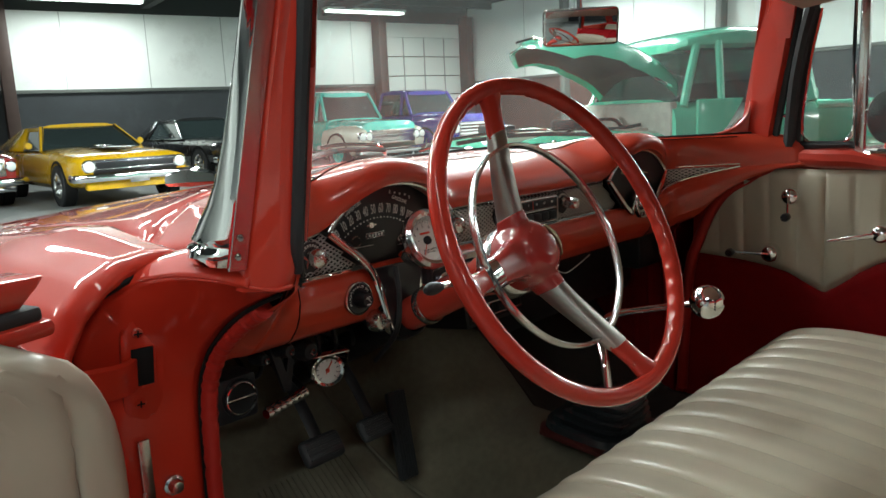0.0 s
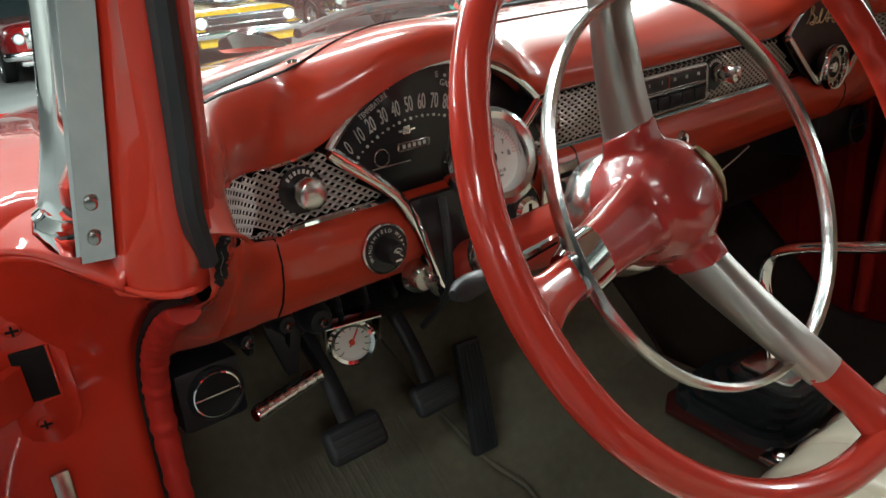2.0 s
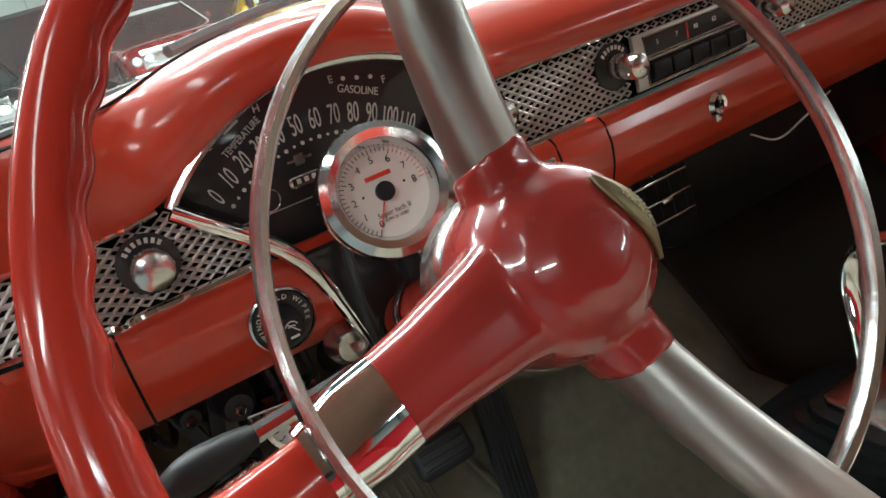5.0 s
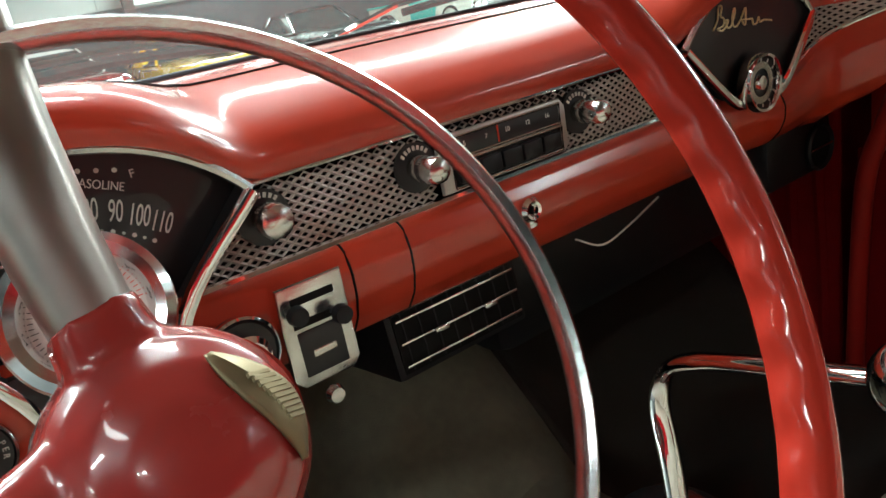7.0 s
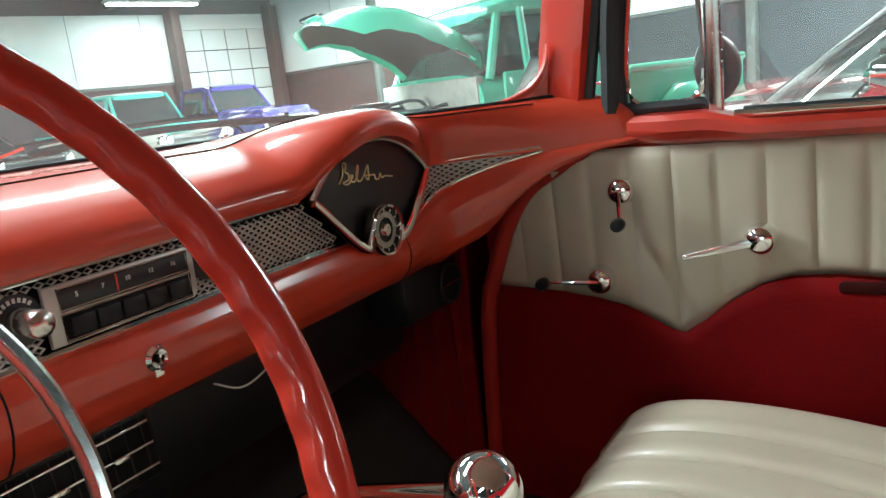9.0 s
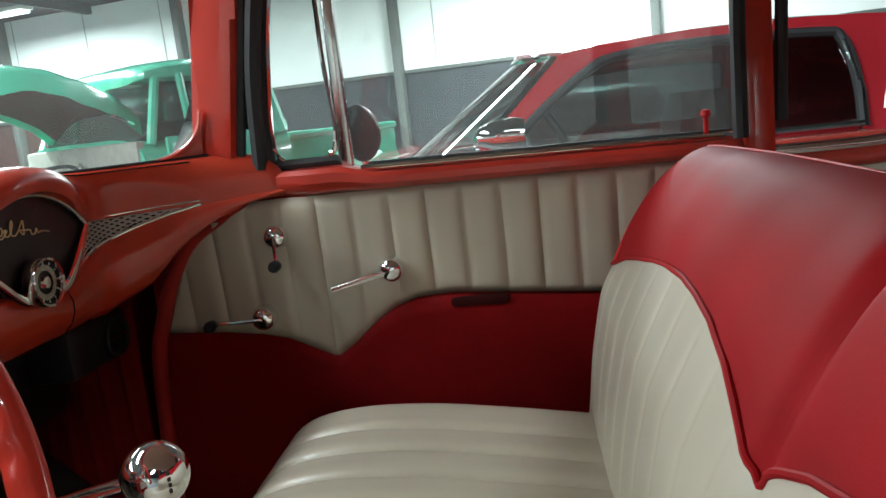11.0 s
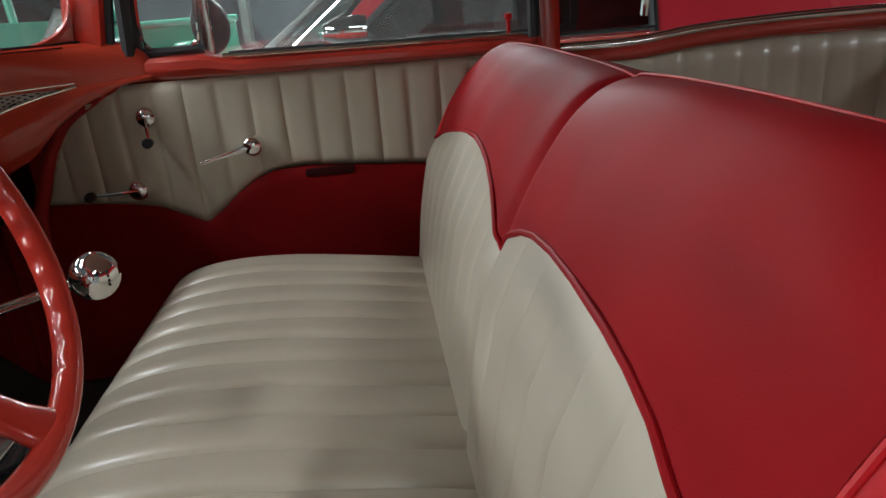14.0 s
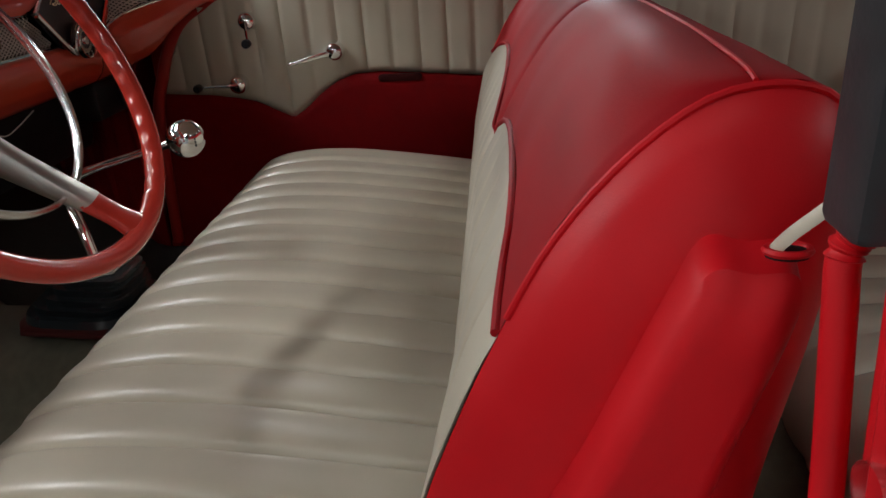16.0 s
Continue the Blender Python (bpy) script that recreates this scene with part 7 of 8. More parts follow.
    part("cabin_floor", boxed(-0.74, 0.74, -0.9, 0.45, belt - 0.20, belt - 0.18), black_hole, t)


def saloon(name, label, m, paint, L=4.75, W=1.80, H=1.28, hood=0.36, deck=0.18, belt=0.88, nose=0.78, roof_paint=None, stripe=None, quad=False, fast=False, chrome_grille=False, lower=None, wheels=True, bar_h=0.42, inside=False, glass_mat=None, rake=0.62, coupe=False):
    t = thing(name, label, "car", m)
    h = L / 2
    yc, yr = h - L * hood, -h + L * deck
    # lower body, nose to tail
    secs = []
    for f, w, z0, z1 in ((0.0, 0.86, 0.36, nose - 0.06), (0.02, 0.94, 0.30, nose), (0.10, 0.985, 0.26, nose + 0.03), (hood * 0.7, 1.0, 0.22, belt - 0.02), (hood, 1.0, 0.20, belt), (0.6, 1.0, 0.20, belt), (1 - deck, 1.0, 0.22, belt + 0.03), (0.93, 0.98, 0.28, belt + 0.02), (0.985, 0.93, 0.34, belt - 0.02), (1.0, 0.86, 0.40, belt - 0.1)):
        secs.append(superloop(W / 2 * w, z0, z1, h - L * f, 28, 0.42))
    part("body", loft(bmesh.new(), secs), paint, t, "painted body")
    rp = roof_paint or paint
    # greenhouse
    if coupe:
        coupe_top(t, rp, belt)
    else:
        wt, wb_ = W / 2 * 0.68, W / 2 * 0.93
        y0, y1 = yc + 0.03, yc - rake
        y3 = yr + (0.02 if not fast else -0.55)
        y2 = y1 - (L * 0.21 if not fast else L * 0.20)
        zb, zr = belt - 0.03, H
        ge = part("cabin_glass", loft(bmesh.new(), [[(-wb_ + 0.03, y0, zb), (wb_ - 0.03, y0, zb), (wb_ - 0.03, y0 - 0.02, zb), (-wb_ + 0.03, y0 - 0.02, zb)],
                                       [(-wb_ + 0.02, y0, zb), (wb_ - 0.02, y0, zb), (wb_ - 0.02, y3, zb), (-wb_ + 0.02, y3, zb)],
                                       [(-wt, y1 + 0.02, zr - 0.05), (wt, y1 + 0.02, zr - 0.05), (wt, y2, zr - 0.05), (-wt, y2, zr - 0.05)]]), glass_mat or glass_dark, t, "dark car windows", smooth=False)
        rl = []
        for k in range(9):
            f = k / 8
            y = y1 + 0.03 + (y2 - y1 - 0.06) * f
            rl.append([(x * (wt + 0.03), y, z) for x, z in ((-1.02, zr - 0.105), (-0.99, zr - 0.05), (-0.72, zr - 0.008), (0, zr + 0.006), (0.72, zr - 0.008), (0.99, zr - 0.05), (1.02, zr - 0.105))])
        part("roof", loft(bmesh.new(), rl), rp, t, "painted roof")
        for s in (-1, 1):
            part("windshield_pillar", tubed([(s * (wb_ - 0.015), y0, zb), (s * (wt + 0.01), y1 + 0.03, zr - 0.05)], 0.028, 8), rp, t)
            part("pillar_trim", tubed([(s * (wb_ - 0.03), y0 + 0.02, zb), (s * (wt - 0.02), y1 + 0.06, zr - 0.045)], 0.012, 6), chrome, t, "chrome windshield trim")
            if fast:
                pq = [(s * (wb_ + 0.003), y2 + 0.55, zb - 0.01), (s * (wb_ + 0.003), y3 - 0.1, zb - 0.01), (s * (wt + 0.012), y2 - 0.1, zr - 0.06), (s * (wt + 0.012), y2 + 0.25, zr - 0.06)]
            else:
                pq = [(s * (wb_ + 0.003), yr + 0.62, zb - 0.01), (s * (wb_ + 0.003), y3 - 0.02, zb - 0.01), (s * (wt + 0.012), y2 - 0.01, zr - 0.06), (s * (wt + 0.012), y2 + 0.22, zr - 0.06)]
            b = bmesh.new()
            glass_patch(b, *pq)
            solidify(part("roof_quarter", b, rp, t), 0.03, 0.0)
            part("side_trim", tubed([(s * (wb_ - 0.004), y0, zb + 0.01), (s * (wb_ - 0.004), yr + 0.3, zb + 0.01)], 0.010, 6), chrome, t, "chrome belt trim")
            b = part("side_mirror", lathe(bmesh.new(), [(0, 0.03), (0.05, 0.02), (0.055, 0), (0.0, 0.0)], Matrix.Translation((s * (W / 2 + 0.03), yc - 0.25, belt + 0.06)) @ pose(0, 0, 0, 90, 0, 0), 14), paint, t)
            part("door_handle", boxed(s * W / 2 - 0.02, s * W / 2 + 0.025, yc - 1.15, yc - 0.98, belt - 0.12, belt - 0.09, 0.006), chrome, t, "chrome door handle")
        if inside:
            for s in (-1, 1):
                part("bucket_seat", loft(bmesh.new(), [superloop(w, zb - 0.12, z, 0, 16, 0.6) for w, z in ((0.24, zb - 0.05), (0.25, zb + 0.02))] and [[(s * 0.36 + x * 0.24, yc - 0.95 - 0.10 * k - 0.12 * (z > 0.5), belt - 0.15 + z * 0.36) for x, z in ((-1, 0), (1, 0), (1, 0.9), (0.7, 1.0), (-0.7, 1.0), (-1, 0.9))] for k in (0, 1)]), plastic_black, t, "black bucket seat")
            part("dash_top", boxed(-wb_ + 0.08, wb_ - 0.08, y0 - 0.30, y0 - 0.06, zb - 0.05, zb + 0.03, 0.02), plastic_black, t, "black dashboard")
    if stripe:
        part("hood_stripe", boxed(-0.22, 0.22, yc + 0.1, h - 0.45, belt - 0.015, belt + 0.004, 0.006), stripe, t, "dark hood stripe")
        part("hood_scoop", boxed(-0.13, 0.13, yc + 0.30, yc + 0.62, belt - 0.01, belt + 0.030, 0.018), stripe, t, "hood scoop")
    # face
    gz0, gz1 = 0.50, nose - 0.06
    gr = part("grille", boxed(-W * 0.36, W * 0.36, h - 0.03, h + 0.015, gz0, gz1, 0.02), chrome_worn if chrome_grille else gauge_black, t, "front grille")
    for k in range(5 if chrome_grille else 2):
        z = gz0 + (k + 0.7) * (gz1 - gz0) / (5 if chrome_grille else 2)
        part("grille_bar", boxed(-W * 0.35, W * 0.35, h + 0.008, h + 0.028, z - 0.008, z + 0.004, 0.003), chrome, gr)
    for s in (-1, 1):
        for x in ((0.40, 0.30) if quad else (0.385,)):
            hl = part("headlight", lathe(bmesh.new(), [(0.105 if not quad else 0.085, -0.03), (0.105 if not quad else 0.085, 0.012), (0.085 if not quad else 0.068, 0.02)], Matrix.Translation((s * W * x, h + 0.005, (gz0 + gz1) / 2 + 0.01)) @ pose(0, 0, 0, -90, 0, 0), 24), chrome, t, "chrome headlight ring")
            part("lens", lathe(bmesh.new(), [(0.085 if not quad else 0.068, 0.014), (0.05, 0.028), (0, 0.034)], Matrix.Translation((s * W * x, h + 0.005, (gz0 + gz1) / 2 + 0.01)) @ pose(0, 0, 0, -90, 0, 0), 24), material("lens_glass", (0.75, 0.78, 0.75), 0.12, coat=1.0, var=0.1, scale=80) if "lens_glass" not in MATS else MATS["lens_glass"], hl, "pale headlight lens")
    part("front_bumper", tubed(smooth_path([(-W / 2 - 0.01, h - 0.22, bar_h), (-W * 0.46, h + 0.04, bar_h), (0, h + 0.09, bar_h), (W * 0.46, h + 0.04, bar_h), (W / 2 + 0.01, h - 0.22, bar_h)], 6), 0.06, 10, flat=(0.5, 1.0, (0, 0, 1))), chrome, t, "chrome front bumper")
    part("rear_bumper", tubed(smooth_path([(-W / 2, -h + 0.2, 0.48), (-W * 0.44, -h - 0.05, 0.48), (W * 0.44, -h - 0.05, 0.48), (W / 2, -h + 0.2, 0.48)], 6), 0.055, 10, flat=(0.5, 1.0, (0, 0, 1))), chrome, t, "chrome rear bumper")
    part("valance", boxed(-W * 0.42, W * 0.42, h - 0.12, h + 0.01, 0.26, bar_h - 0.03, 0.03), lower or paint, t)
    part("number_plate", boxed(-0.15, 0.15, h + 0.10, h + 0.115, bar_h - 0.10, bar_h + 0.05, 0.004), steel, t, "blank plate")
    for s in (-1, 1):
        for y in (h - L * 0.185, -h + L * 0.225):
            part("wheel_arch", lathe(bmesh.new(), [(0.0, W / 2 - 0.16), (0.37, W / 2 - 0.16), (0.37, W / 2 + 0.004), (0.33, W / 2 + 0.004)], Matrix.Translation((0, y, 0.34)) @ pose(0, 0, 0, 0, 90 * s, 0), 24), black_hole, t)
            road_wheel(t, s * (W / 2 - 0.09), y, 0.325, 0.20, chrome_worn, s)
    return t


MATS["lens_glass"] = material("lens_glass", (0.75, 0.78, 0.75), 0.12, coat=1.0, var=0.1, scale=80)


yellow = car_paint("yellow_paint", (0.72, 0.42, 0.012))
blackp = car_paint("black_paint", (0.010, 0.011, 0.012))
maroon = car_paint("maroon_paint", (0.25, 0.012, 0.012))
teal = car_paint("turquoise_paint", (0.07, 0.52, 0.44))
mint = car_paint("mint_paint", (0.085, 0.52, 0.35))
cream_p = car_paint("cream_paint", (0.62, 0.62, 0.52))
navy = car_paint("violet_blue_paint", (0.045, 0.045, 0.22))
rosered = car_paint("rose_red_paint", (0.42, 0.020, 0.030))
white_p = car_paint("white_paint", (0.70, 0.72, 0.70))

saloon("yellow_coupe", "yellow fastback coupe with black hood stripe", Matrix.Translation((4.2, 13.0, 0)) @ pose(0, 0, 0, 0, 0, 176), yellow, stripe=blackp, hood=0.40, deck=0.12, fast=True, bar_h=0.45)
saloon("black_coupe", "black coupe parked against the dark wall", Matrix.Translation((7.9, 15.6, 0)) @ pose(0, 0, 0, 0, 0, 180), blackp, H=1.32)
saloon("red_sedan", "dark red sedan with white roof and chrome grille", Matrix.Translation((1.95, 14.8, 0)) @ pose(0, 0, 0, 0, 0, 180), maroon, L=5.3, W=1.98, H=1.40, nose=0.86, belt=0.95, roof_paint=white_p, quad=True, chrome_grille=True, lower=chrome)
saloon("dark_sedan", "dark chrome-trimmed sedan facing the aisle", Matrix.Translation((-1.35, 12.5, 0)) @ pose(0, 0, 0, 0, 0, 180), blackp, L=5.1, W=1.9, H=1.42, nose=0.86, belt=0.95, quad=True, chrome_grille=True)
saloon("red_fastback", "red fastback coupe with white stripe parked alongside", Matrix.Translation((2.70, -0.98, 0)) @ pose(0, 0, 0, 0, 0, 0), rosered, L=4.7, W=1.76, H=1.355, hood=0.40, deck=0.10, belt=0.975, nose=0.90, fast=True, coupe=True)
saloon("white_red_coupe", "white and red coupe beyond the fastback", Matrix.Translation((6.3, -0.9, 0)) @ pose(0, 0, 0, 0, 0, 20), rosered, L=4.7, W=1.8, H=1.25, belt=0.92, roof_paint=white_p)


def pickup(name, label, m, paint, lower, L=4.9, W=1.95, H=1.80, belt=1.12, nose=1.05, quad=False, lift=0.0, square=False):
    t = thing(name, label, "pickup truck", m)
    h = L / 2
    q = 0.30 if square else 0.45
    z0 = 0.34 + lift
    part("hood", loft(bmesh.new(), [superloop(W / 2 * w, z0 + 0.25, z, y, 24, q) for w, z, y in ((0.70, nose - 0.10, h), (0.80, nose, h - 0.08), (0.84, nose + 0.04, h - 0.5), (0.86, belt, h - 1.45))]), paint, t, "painted hood")
    for s in (-1, 1):
        part("front_fender", loft(bmesh.new(), [[(s * (W / 2 - 0.16 + 0.17 * math.cos(2 * math.pi * k / 16) * w), y, zc + zh * math.sin(2 * math.pi * k / 16)) for k in range(16)] for y, w, zc, zh in ((h + 0.02, 0.9, z0 + 0.30, 0.24), (h - 0.3, 1.0, z0 + 0.28, 0.34), (h - 0.8, 1.0, z0 + 0.28, 0.36), (h - 1.5, 0.9, z0 + 0.22, 0.34))]), lower, t, "front fender")
        for x in ((0.36, 0.45) if quad else (0.40,)):
            r = 0.085 if quad else 0.10
            hl = part("headlight", lathe(bmesh.new(), [(r + 0.02, -0.05), (r + 0.02, 0.015), (r, 0.022)], Matrix.Translation((s * W * x, h + 0.04, z0 + 0.38)) @ pose(0, 0, 0, -90, 0, 0), 20), chrome, t, "headlight ring")
            part("lens", lathe(bmesh.new(), [(r, 0.018), (r * 0.6, 0.034), (0, 0.04)], Matrix.Translation((s * W * x, h + 0.04, z0 + 0.38)) @ pose(0, 0, 0, -90, 0, 0), 20), MATS["lens_glass"], hl, "headlight lens")
    gr = part("grille", boxed(-W * 0.34, W * 0.34, h - 0.03, h + 0.05, z0 + 0.20, z0 + 0.52, 0.02), chrome_worn, t, "bright grille")
    for k in range(4):
        part("grille_bar", boxed(-W * 0.33, W * 0.33, h + 0.045, h + 0.075, z0 + 0.235 + k * 0.075, z0 + 0.265 + k * 0.075, 0.006), chrome if not square else white_p, gr)
    part("front_bumper", tubed(smooth_path([(-W / 2, h - 0.1, z0 + 0.05), (-W * 0.42, h + 0.12, z0 + 0.05), (W * 0.42, h + 0.12, z0 + 0.05), (W / 2, h - 0.1, z0 + 0.05)], 6), 0.075, 8, flat=(0.5, 1.0, (0, 0, 1))), chrome, t, "chrome bumper")
    yc = h - 1.40
    cab = part("cab", loft(bmesh.new(), [superloop(W / 2 * 0.90, z0, belt + 0.02, y, 24, 0.35) for y in (yc, yc - 0.4, yc - 1.35)]), paint, t, "painted cab")
    cz = [(belt, W / 2 * 0.86, yc - 0.05, yc - 1.32), (H - 0.10, W / 2 * 0.72, yc - 0.38, yc - 1.25)]
    part("cab_glass", loft(bmesh.new(), [[(-w, a, z), (w, a, z), (w, b, z), (-w, b, z)] for z, w, a, b in cz]), glass_dark, t, "cab windows", smooth=False)
    part("cab_roof", loft(bmesh.new(), [superloop(W / 2 * w, H - 0.16, z, y, 20, 0.5) for w, z, y in ((0.66, H - 0.06, yc - 0.32), (0.77, H - 0.01, yc - 0.50), (0.78, H, yc - 0.9), (0.74, H - 0.03, yc - 1.30))]), paint, t, "cab roof")
    for s in (-1, 1):
        for a, b in (((W / 2 * 0.86, yc - 0.05), (W / 2 * 0.73, yc - 0.38)), ((W / 2 * 0.86, yc - 1.32), (W / 2 * 0.73, yc - 1.25)), ((W / 2 * 0.875, yc - 0.42), (W / 2 * 0.745, yc - 0.46))):
            part("cab_pillar", tubed([(s * a[0], a[1], belt - 0.02), (s * b[0], b[1], H - 0.08)], 0.04, 8), paint, t)
    bz = belt - 0.10
    part("bed", boxed(-W / 2 * 0.86, W / 2 * 0.86, -h, yc - 1.42, z0 + 0.08, bz, 0.03), lower if not square else paint, t, "cargo bed")
    part("bed_rail", boxed(-W / 2 * 0.90, W / 2 * 0.90, -h, yc - 1.42, bz - 0.02, bz + 0.03, 0.015), paint, t)
    for s in (-1, 1):
        for y in (h - 0.85, -h + 1.05):
            road_wheel(t, s * (W / 2 - 0.12), y, 0.36 + lift * 0.3, 0.22, teal if not square else chrome_worn, s)
            part("wheel_arch", lathe(bmesh.new(), [(0.0, W / 2 - 0.2), (0.42, W / 2 - 0.2), (0.42, W / 2 + 0.02), (0.37, W / 2 + 0.02)], Matrix.Translation((0, y, 0.40 + lift * 0.5)) @ pose(0, 0, 0, 0, 90 * s, 0), 24), black_hole, t)
    return t


pickup("turquoise_pickup", "turquoise and cream vintage pickup truck", Matrix.Translation((11.0, 14.55, 0)) @ pose(0, 0, 0, 0, 0, 176), teal, cream_p, quad=True, H=1.82)
pickup("blue_pickup", "violet-blue square-bodied pickup truck", Matrix.Translation((12.92, 13.78, 0)) @ pose(0, 0, 0, 0, 0, 178), navy, navy, L=5.2, W=2.0, H=1.80, belt=1.18, nose=1.12, lift=0.08, square=True)


# mint pickup with its hood open
mp = thing("mint_pickup", "mint green vintage pickup with its hood open", "pickup truck", Matrix.Translation((5.2, 2.6, 0)) @ pose(0, 0, 0, 0, 0, 60))
engine_bay = material("engine_bay_paint", (0.34, 0.33, 0.29), 0.5, var=0.3, scale=12, wear=0.6, wear_color=(0.05, 0.04, 0.04))
hood_under = material("hood_underside", (0.11, 0.040, 0.034), 0.85, spec=0.2, var=0.2, scale=8)
# local +y is the nose
part("cab", loft(bmesh.new(), [superloop(0.86, 0.45, 1.22, y, 28, 0.4) for y in (0.25, 0.10, -0.5, -1.05, -1.15)]), mint, mp, "mint cab")
part("cab_glass", loft(bmesh.new(), [[(-0.78, 0.14, 1.18), (0.78, 0.14, 1.18), (0.82, -1.05, 1.18), (-0.82, -1.05, 1.18)], [(-0.66, -0.10, 1.64), (0.66, -0.10, 1.64), (0.70, -1.0, 1.64), (-0.70, -1.0, 1.64)]]), glass_deep, mp, "cab windows", smooth=False)
part("cab_roof", loft(bmesh.new(), [superloop(w, z0, z, y, 28, 0.62) for w, z0, z, y in ((0.58, 1.60, 1.665, 0.07), (0.68, 1.60, 1.72, 0.03), (0.74, 1.58, 1.775, -0.12), (0.765, 1.57, 1.81, -0.40), (0.765, 1.57, 1.81, -0.72), (0.745, 1.55, 1.77, -0.98), (0.70, 1.50, 1.70, -1.12), (0.60, 1.45, 1.60, -1.18))]), mint, mp, "rounded mint roof")
part("cab_back", loft(bmesh.new(), [superloop(w, 1.10, z, y, 28, 0.5) for w, z, y in ((0.84, 1.34, -1.06), (0.82, 1.30, -1.17))]), mint, mp, "mint cab back")
part("windshield_trim", tubed(smooth_path([(-0.70, 0.135, 1.21), (0, 0.165, 1.205), (0.70, 0.135, 1.21), (0.62, -0.05, 1.58), (0, -0.03, 1.60), (-0.62, -0.05, 1.58)], 6, True), 0.014, 6, True), rubber, mp, "black windshield seal")
for s in (-1, 1):
    for a, b, r in (((0.80, 0.15), (0.67, -0.06), 0.036), ((0.845, -0.18), (0.735, -0.22), 0.03), ((0.83, -1.06), (0.72, -1.0), 0.075), ((0.845, -0.88), (0.74, -0.86), 0.022)):
        part("cab_pillar", tubed([(s * a[0], a[1], 1.15), (s * b[0], b[1], 1.66)], r, 8), mint, mp)
    d = part("door", boxed(s * 0.855 - 0.02, s * 0.855 + 0.02, -0.92, 0.06, 0.52, 1.20, 0.015), mint, mp, "mint door")
    part("door_handle", boxed(s * 0.88 - 0.02, s * 0.88 + 0.02, -0.86, -0.74, 1.02, 1.05, 0.006), chrome, d)
    part("front_fender", loft(bmesh.new(), [[(s * (0.70 + 0.22 * math.cos(2 * math.pi * k / 20) * w), y, zc + zh * math.sin(2 * math.pi * k / 20)) for k in range(20)] for y, w, zc, zh in ((1.85, 0.5, 0.62, 0.12), (1.72, 0.9, 0.66, 0.24), (1.35, 1.0, 0.68, 0.30), (0.85, 1.0, 0.70, 0.30), (0.35, 0.9, 0.68, 0.28), (0.10, 0.75, 0.62, 0.22))]), mint, mp, "rounded mint fender")
    part("headlight", lathe(bmesh.new(), [(0.11, -0.06), (0.115, 0.03), (0.09, 0.06), (0, 0.07)], Matrix.Translation((s * 0.66, 1.80, 0.80)) @ pose(0, 0, 0, -90, 0, 0), 20), chrome, mp, "headlight")
    part("rear_fender", loft(bmesh.new(), [[(s * (0.80 + 0.16 * math.cos(2 * math.pi * k / 16) * w), y, zc + zh * math.sin(2 * math.pi * k / 16)) for k in range(16)] for y, w, zc, zh in ((-1.5, 0.5, 0.6, 0.15), (-1.75, 1.0, 0.66, 0.28), (-2.15, 1.0, 0.66, 0.30), (-2.6, 0.6, 0.58, 0.18))]), mint, mp, "mint rear fender")
    for y in (1.25, -2.05):
        road_wheel(mp, s * 0.76, y, 0.36, 0.18, chrome_worn, s)
    part("bed_side", boxed(s * 0.68 - 0.02, s * 0.68 + 0.02, -2.75, -1.25, 0.60, 1.10, 0.01), mint, mp, "mint bed side")
    part("bed_rail", tubed([(s * 0.70, -2.75, 1.11), (s * 0.70, -1.25, 1.11)], 0.035, 8), mint, mp)
    part("inner_fender", boxed(s * 0.46 - 0.015, s * 0.46 + 0.015, 0.25, 1.60, 0.62, 0.98, 0.01), engine_bay, mp, "dull inner fender")
part("cab_seat", boxed(-0.66, 0.66, -0.98, -0.80, 0.9, 1.36, 0.05), hood_under, mp, "brown cab seat")
part("tailgate", boxed(-0.68, 0.68, -2.78, -2.74, 0.60, 1.08, 0.01), mint, mp)
part("bed_floor", boxed(-0.66, 0.66, -2.74, -1.25, 0.60, 0.64), beam_mat, mp)
part("cowl_firewall", boxed(-0.80, 0.80, 0.20, 0.27, 0.55, 1.19, 0.02), engine_bay, mp, "firewall of the open engine bay")
part("engine_block", boxed(-0.16, 0.16, 0.45, 1.25, 0.55, 0.98, 0.04), engine_bay, mp, "grimy engine block")
part("air_cleaner", turned([(0, 0.09), (0.15, 0.085), (0.16, 0.07), (0.16, 0.01), (0.10, 0.0)], (0.05, 0.75, 0.99), (0, 0, 1), 24), plastic_black, mp, "black air cleaner")
part("radiator", boxed(-0.34, 0.34, 1.42, 1.52, 0.55, 1.06, 0.02), plastic_black, mp, "radiator")
part("radiator_cap", turned([(0, 0.03), (0.04, 0.028), (0.045, 0)], (0.05, 1.47, 1.06), (0, 0, 1), 14), chrome, mp)
part("battery", boxed(0.22, 0.42, 0.35, 0.60, 0.80, 1.02, 0.01), plastic_black, mp)
for k in range(7):
    a = random.Random(40 + k)
    p = [(a.uniform(-0.4, 0.4), 0.28, a.uniform(0.8, 1.1)), (a.uniform(-0.4, 0.4), 0.5, a.uniform(0.9, 1.08)), (a.uniform(-0.3, 0.3), 0.9, a.uniform(0.85, 1.05))]
    part("hose", tubed(smooth_path(p, 6), 0.016, 6), rubber if k % 2 else steel, mp)
part("grille", loft(bmesh.new(), [superloop(w, 0.55, z, y, 20, 0.5) for w, z, y in ((0.56, 0.98, 1.55), (0.54, 0.96, 1.75), (0.44, 0.86, 1.84))]), mint, mp, "mint grille shell")
for k in range(5):
    part("grille_bar", tubed(smooth_path([(-0.52, 1.70, 0.60 + k * 0.07), (0, 1.90, 0.60 + k * 0.07), (0.52, 1.70, 0.60 + k * 0.07)], 6), 0.02, 6), chrome, mp)
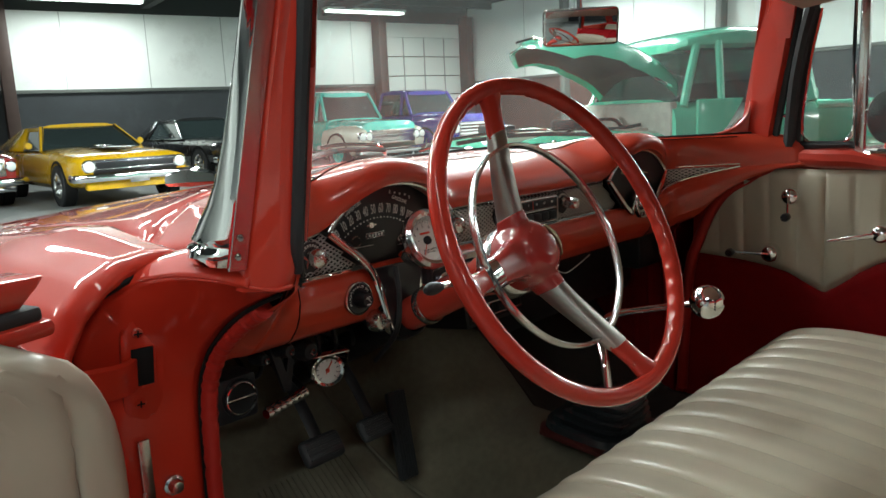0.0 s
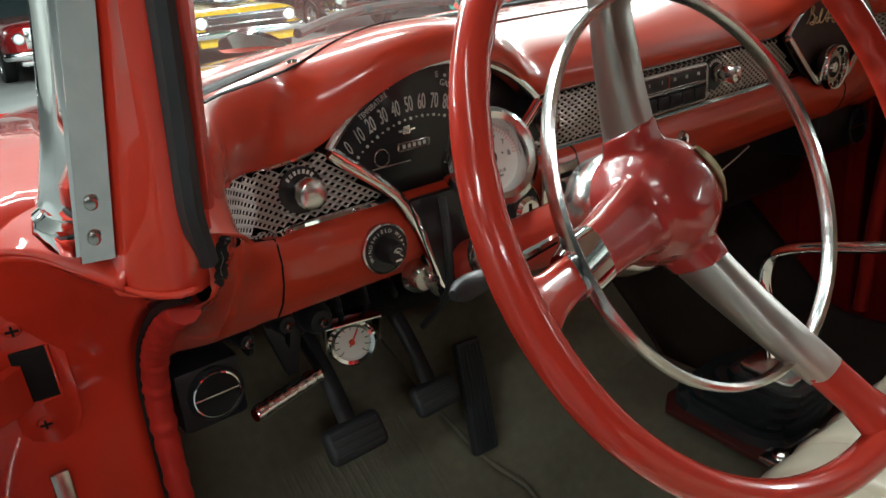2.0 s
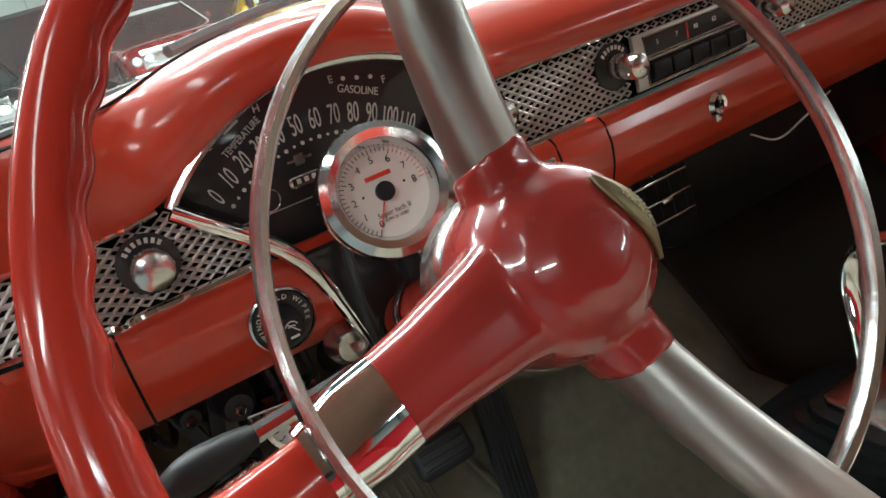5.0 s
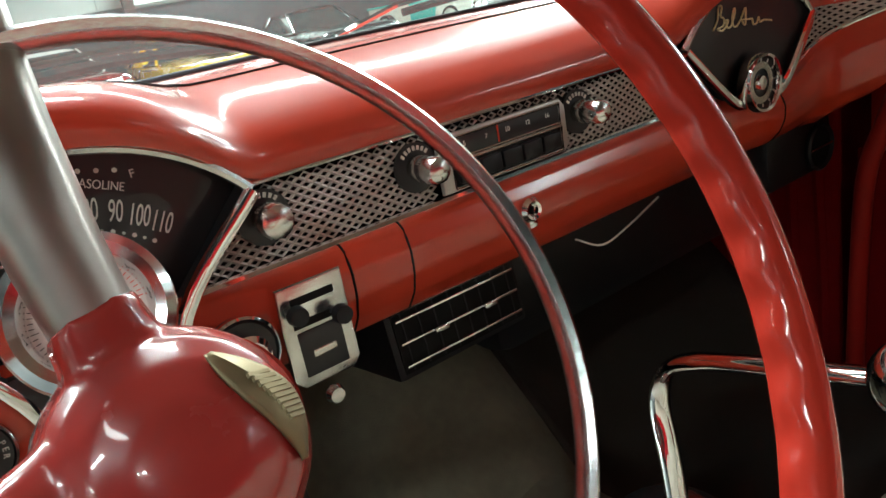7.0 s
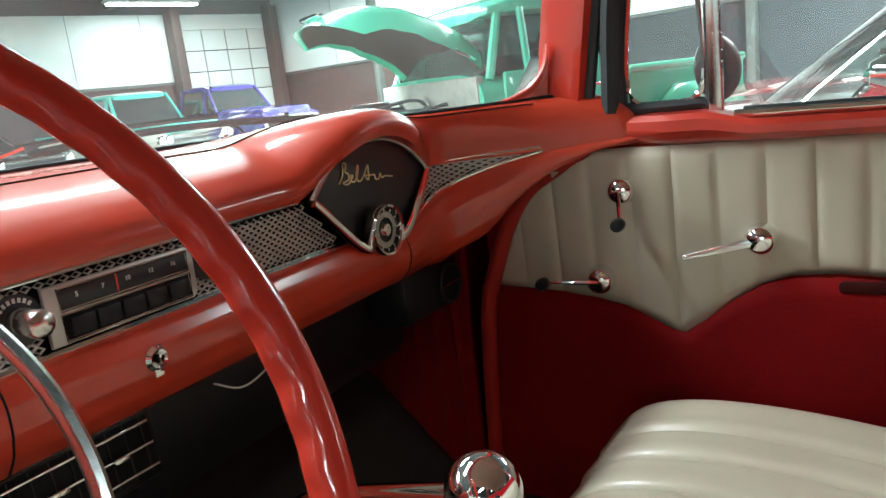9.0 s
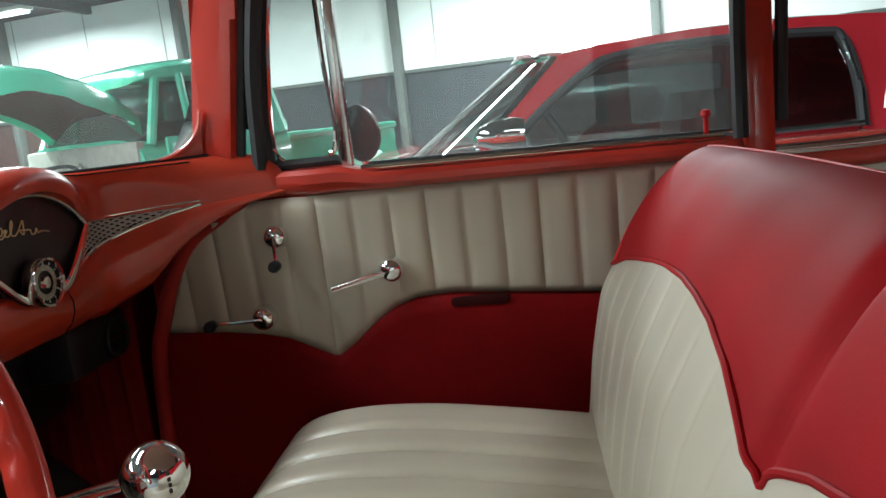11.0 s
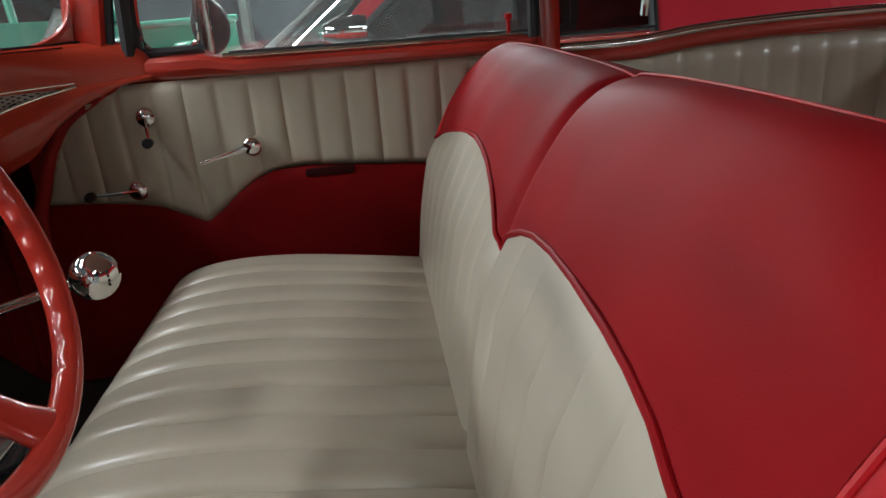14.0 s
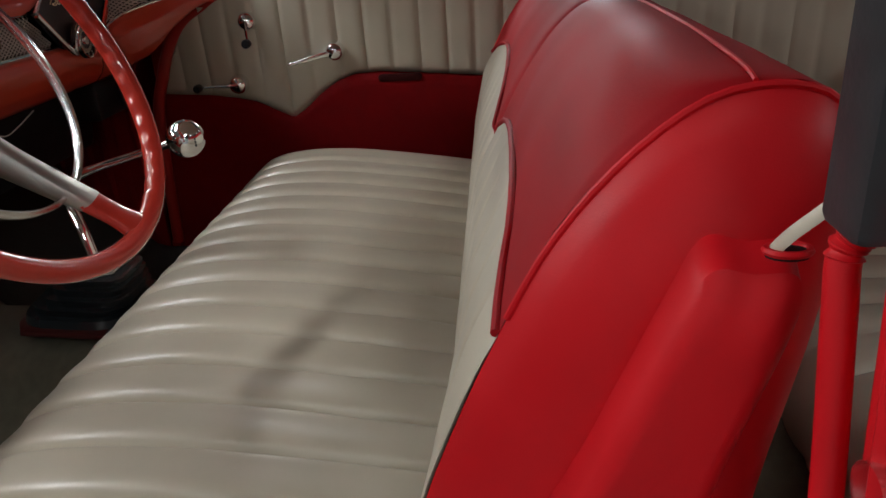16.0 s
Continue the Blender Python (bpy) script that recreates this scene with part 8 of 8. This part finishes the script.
part("front_bumper", tubed(smooth_path([(-0.9, 1.85, 0.5), (-0.6, 2.02, 0.5), (0.6, 2.02, 0.5), (0.9, 1.85, 0.5)], 6), 0.06, 8), chrome, mp, "chrome bumper")


HOOD_ANGLE = 27.0
hm = Matrix.Translation((0, 0.12, 1.18)) @ pose(0, 0, 0, HOOD_ANGLE, 0, 0)


CROWN = [(0.0, 0.29), (0.2, 0.34), (0.4, 0.34), (0.62, 0.305), (0.80, 0.22), (0.90, 0.12), (0.96, 0.020), (1.0, -0.060)]
SKIRT = [(0.0, 0.25), (0.5, 0.24), (0.78, 0.18), (0.92, 0.10), (1.0, 0.01)]


def mhood(u, v):
    a = -1 + 2 * u
    y = 0.97 * v + 0.27 * v * v * (1 - abs(a) ** 2.5)
    w = 0.66 - 0.05 * v
    return hm @ Vector((a * w, y, lerp_table(CROWN, v) - lerp_table(SKIRT, v) * abs(a) ** 5))


part("open_hood", sheeted(mhood, 32, 32), mint, mp, "raised mint hood")
part("hood_inner", sheeted(lambda u, v: mhood(0.03 + 0.94 * u, 0.02 + 0.95 * v) - Vector((0, 0, 0.025)), 16, 16), hood_under, mp, "dull red-brown hood underside")
part("hood_emblem", boxed(-0.20, 0.20, 1.165, 1.215, 0.020, 0.055, 0.014, m=hm), chrome, mp, "chrome hood emblem")
part("hood_badge", boxed(-0.668, -0.648, 0.10, 0.28, 0.085, 0.105, 0.004, m=hm), chrome, mp)

# round mirror on the neighbour's door and a purple-blue body behind it
rm = thing("round_side_mirror", "round black-backed side mirror on a chrome stalk", "mirror", Matrix.Translation((1.74, -0.165, 1.107)))
part("back", lathe(bmesh.new(), [(0, 0.025), (0.05, 0.020), (0.08, 0.008), (0.088, -0.004), (0.083, -0.012), (0, -0.012)], pose(0, 0, 0, 86, 0, -30), 28), plastic_black, rm, "black round back")
part("stalk", tubed(smooth_path([(0.02, 0.0, -0.06), (0.03, 0.01, -0.12), (0.05, 0.02, -0.22)], 5), 0.010, 8), chrome, rm, "chrome stalk")

# nose, tail and wheels of the red sedan
part("nose", loft(bmesh.new(), [superloop(w, z0, z1, y, 28, 0.4) for w, z0, z1, y in ((0.90, 0.36, 0.825, 2.39), (0.90, 0.34, 0.81, 2.50), (0.86, 0.38, 0.77, 2.58))]), paint_red, body, "red nose panel")
gr = part("grille", boxed(-0.66, 0.66, 2.56, 2.61, 0.56, 0.76, 0.02), chrome_worn, body, "chrome grille")
part("front_bumper", tubed(smooth_path([(-0.92, 2.42, 0.48), (-0.80, 2.68, 0.48), (0, 2.72, 0.48), (0.80, 2.68, 0.48), (0.92, 2.42, 0.48)], 6), 0.07, 10, flat=(0.5, 1.0, (0, 0, 1))), chrome, body, "chrome front bumper")
for s in (-1, 1):
    hl = part("headlight", lathe(bmesh.new(), [(0.11, -0.03), (0.11, 0.02), (0.085, 0.03)], Matrix.Translation((s * 0.74, 2.57, 0.72)) @ pose(0, 0, 0, -90, 0, 0), 24), chrome, body, "chrome headlight ring")
    part("lens", lathe(bmesh.new(), [(0.085, 0.026), (0.05, 0.04), (0, 0.045)], Matrix.Translation((s * 0.74, 2.57, 0.72)) @ pose(0, 0, 0, -90, 0, 0), 24), MATS["lens_glass"], hl)
    for y in (1.62, -1.62):
        road_wheel(body, s * 0.80, y, 0.335, 0.19, chrome_worn, s)
        part("wheel_arch", lathe(bmesh.new(), [(0.0, 0.72), (0.39, 0.72), (0.39, 0.915), (0.35, 0.915)], Matrix.Translation((0, y, 0.36)) @ pose(0, 0, 0, 0, 90 * s, 0), 24), black_hole, body)
part("quarter_panel", boxed(-0.875, -0.775, -2.05, -1.04, 0.36, 1.03, 0.02), paint_red, body, "red rear quarter panel")
part("tail", loft(bmesh.new(), [superloop(w, z0, z1, y, 32, 0.36) for w, z0, z1, y in ((0.88, 0.36, 1.06, -2.02), (0.88, 0.36, 1.05, -2.35), (0.88, 0.38, 1.00, -2.75), (0.84, 0.42, 0.92, -2.86))]), paint_red, body, "red tail with trunk lid")
part("rear_bumper", tubed(smooth_path([(-0.90, -2.70, 0.50), (-0.78, -2.93, 0.50), (0.78, -2.93, 0.50), (0.90, -2.70, 0.50)], 6), 0.06, 10, flat=(0.5, 1.0, (0, 0, 1))), chrome, body, "chrome rear bumper")
rg = part("rear_window", sheeted(lambda u, v: Vector(((-0.58 + 1.16 * u) * (1 + 0.08 * v), -1.90 - 0.36 * v - 0.05 * math.sin(math.pi * u), 1.44 - 0.40 * v)), 16, 6), glass_tint, body, "curved rear window")
rg.visible_shadow = False
for s in (-1, 1):
    part("rear_pillar", loft(bmesh.new(), [[(s * x, y, z) for x, y in ((x0, ya), (x0 + 0.05, ya), (x0 + 0.05, yb), (x0, yb))] for z, x0, ya, yb in ((1.03, 0.63, -2.30, -1.98), (1.25, 0.61, -2.10, -1.80), (1.47, 0.57, -1.92, -1.66))]), paint_red, body, "red rear roof pillar")
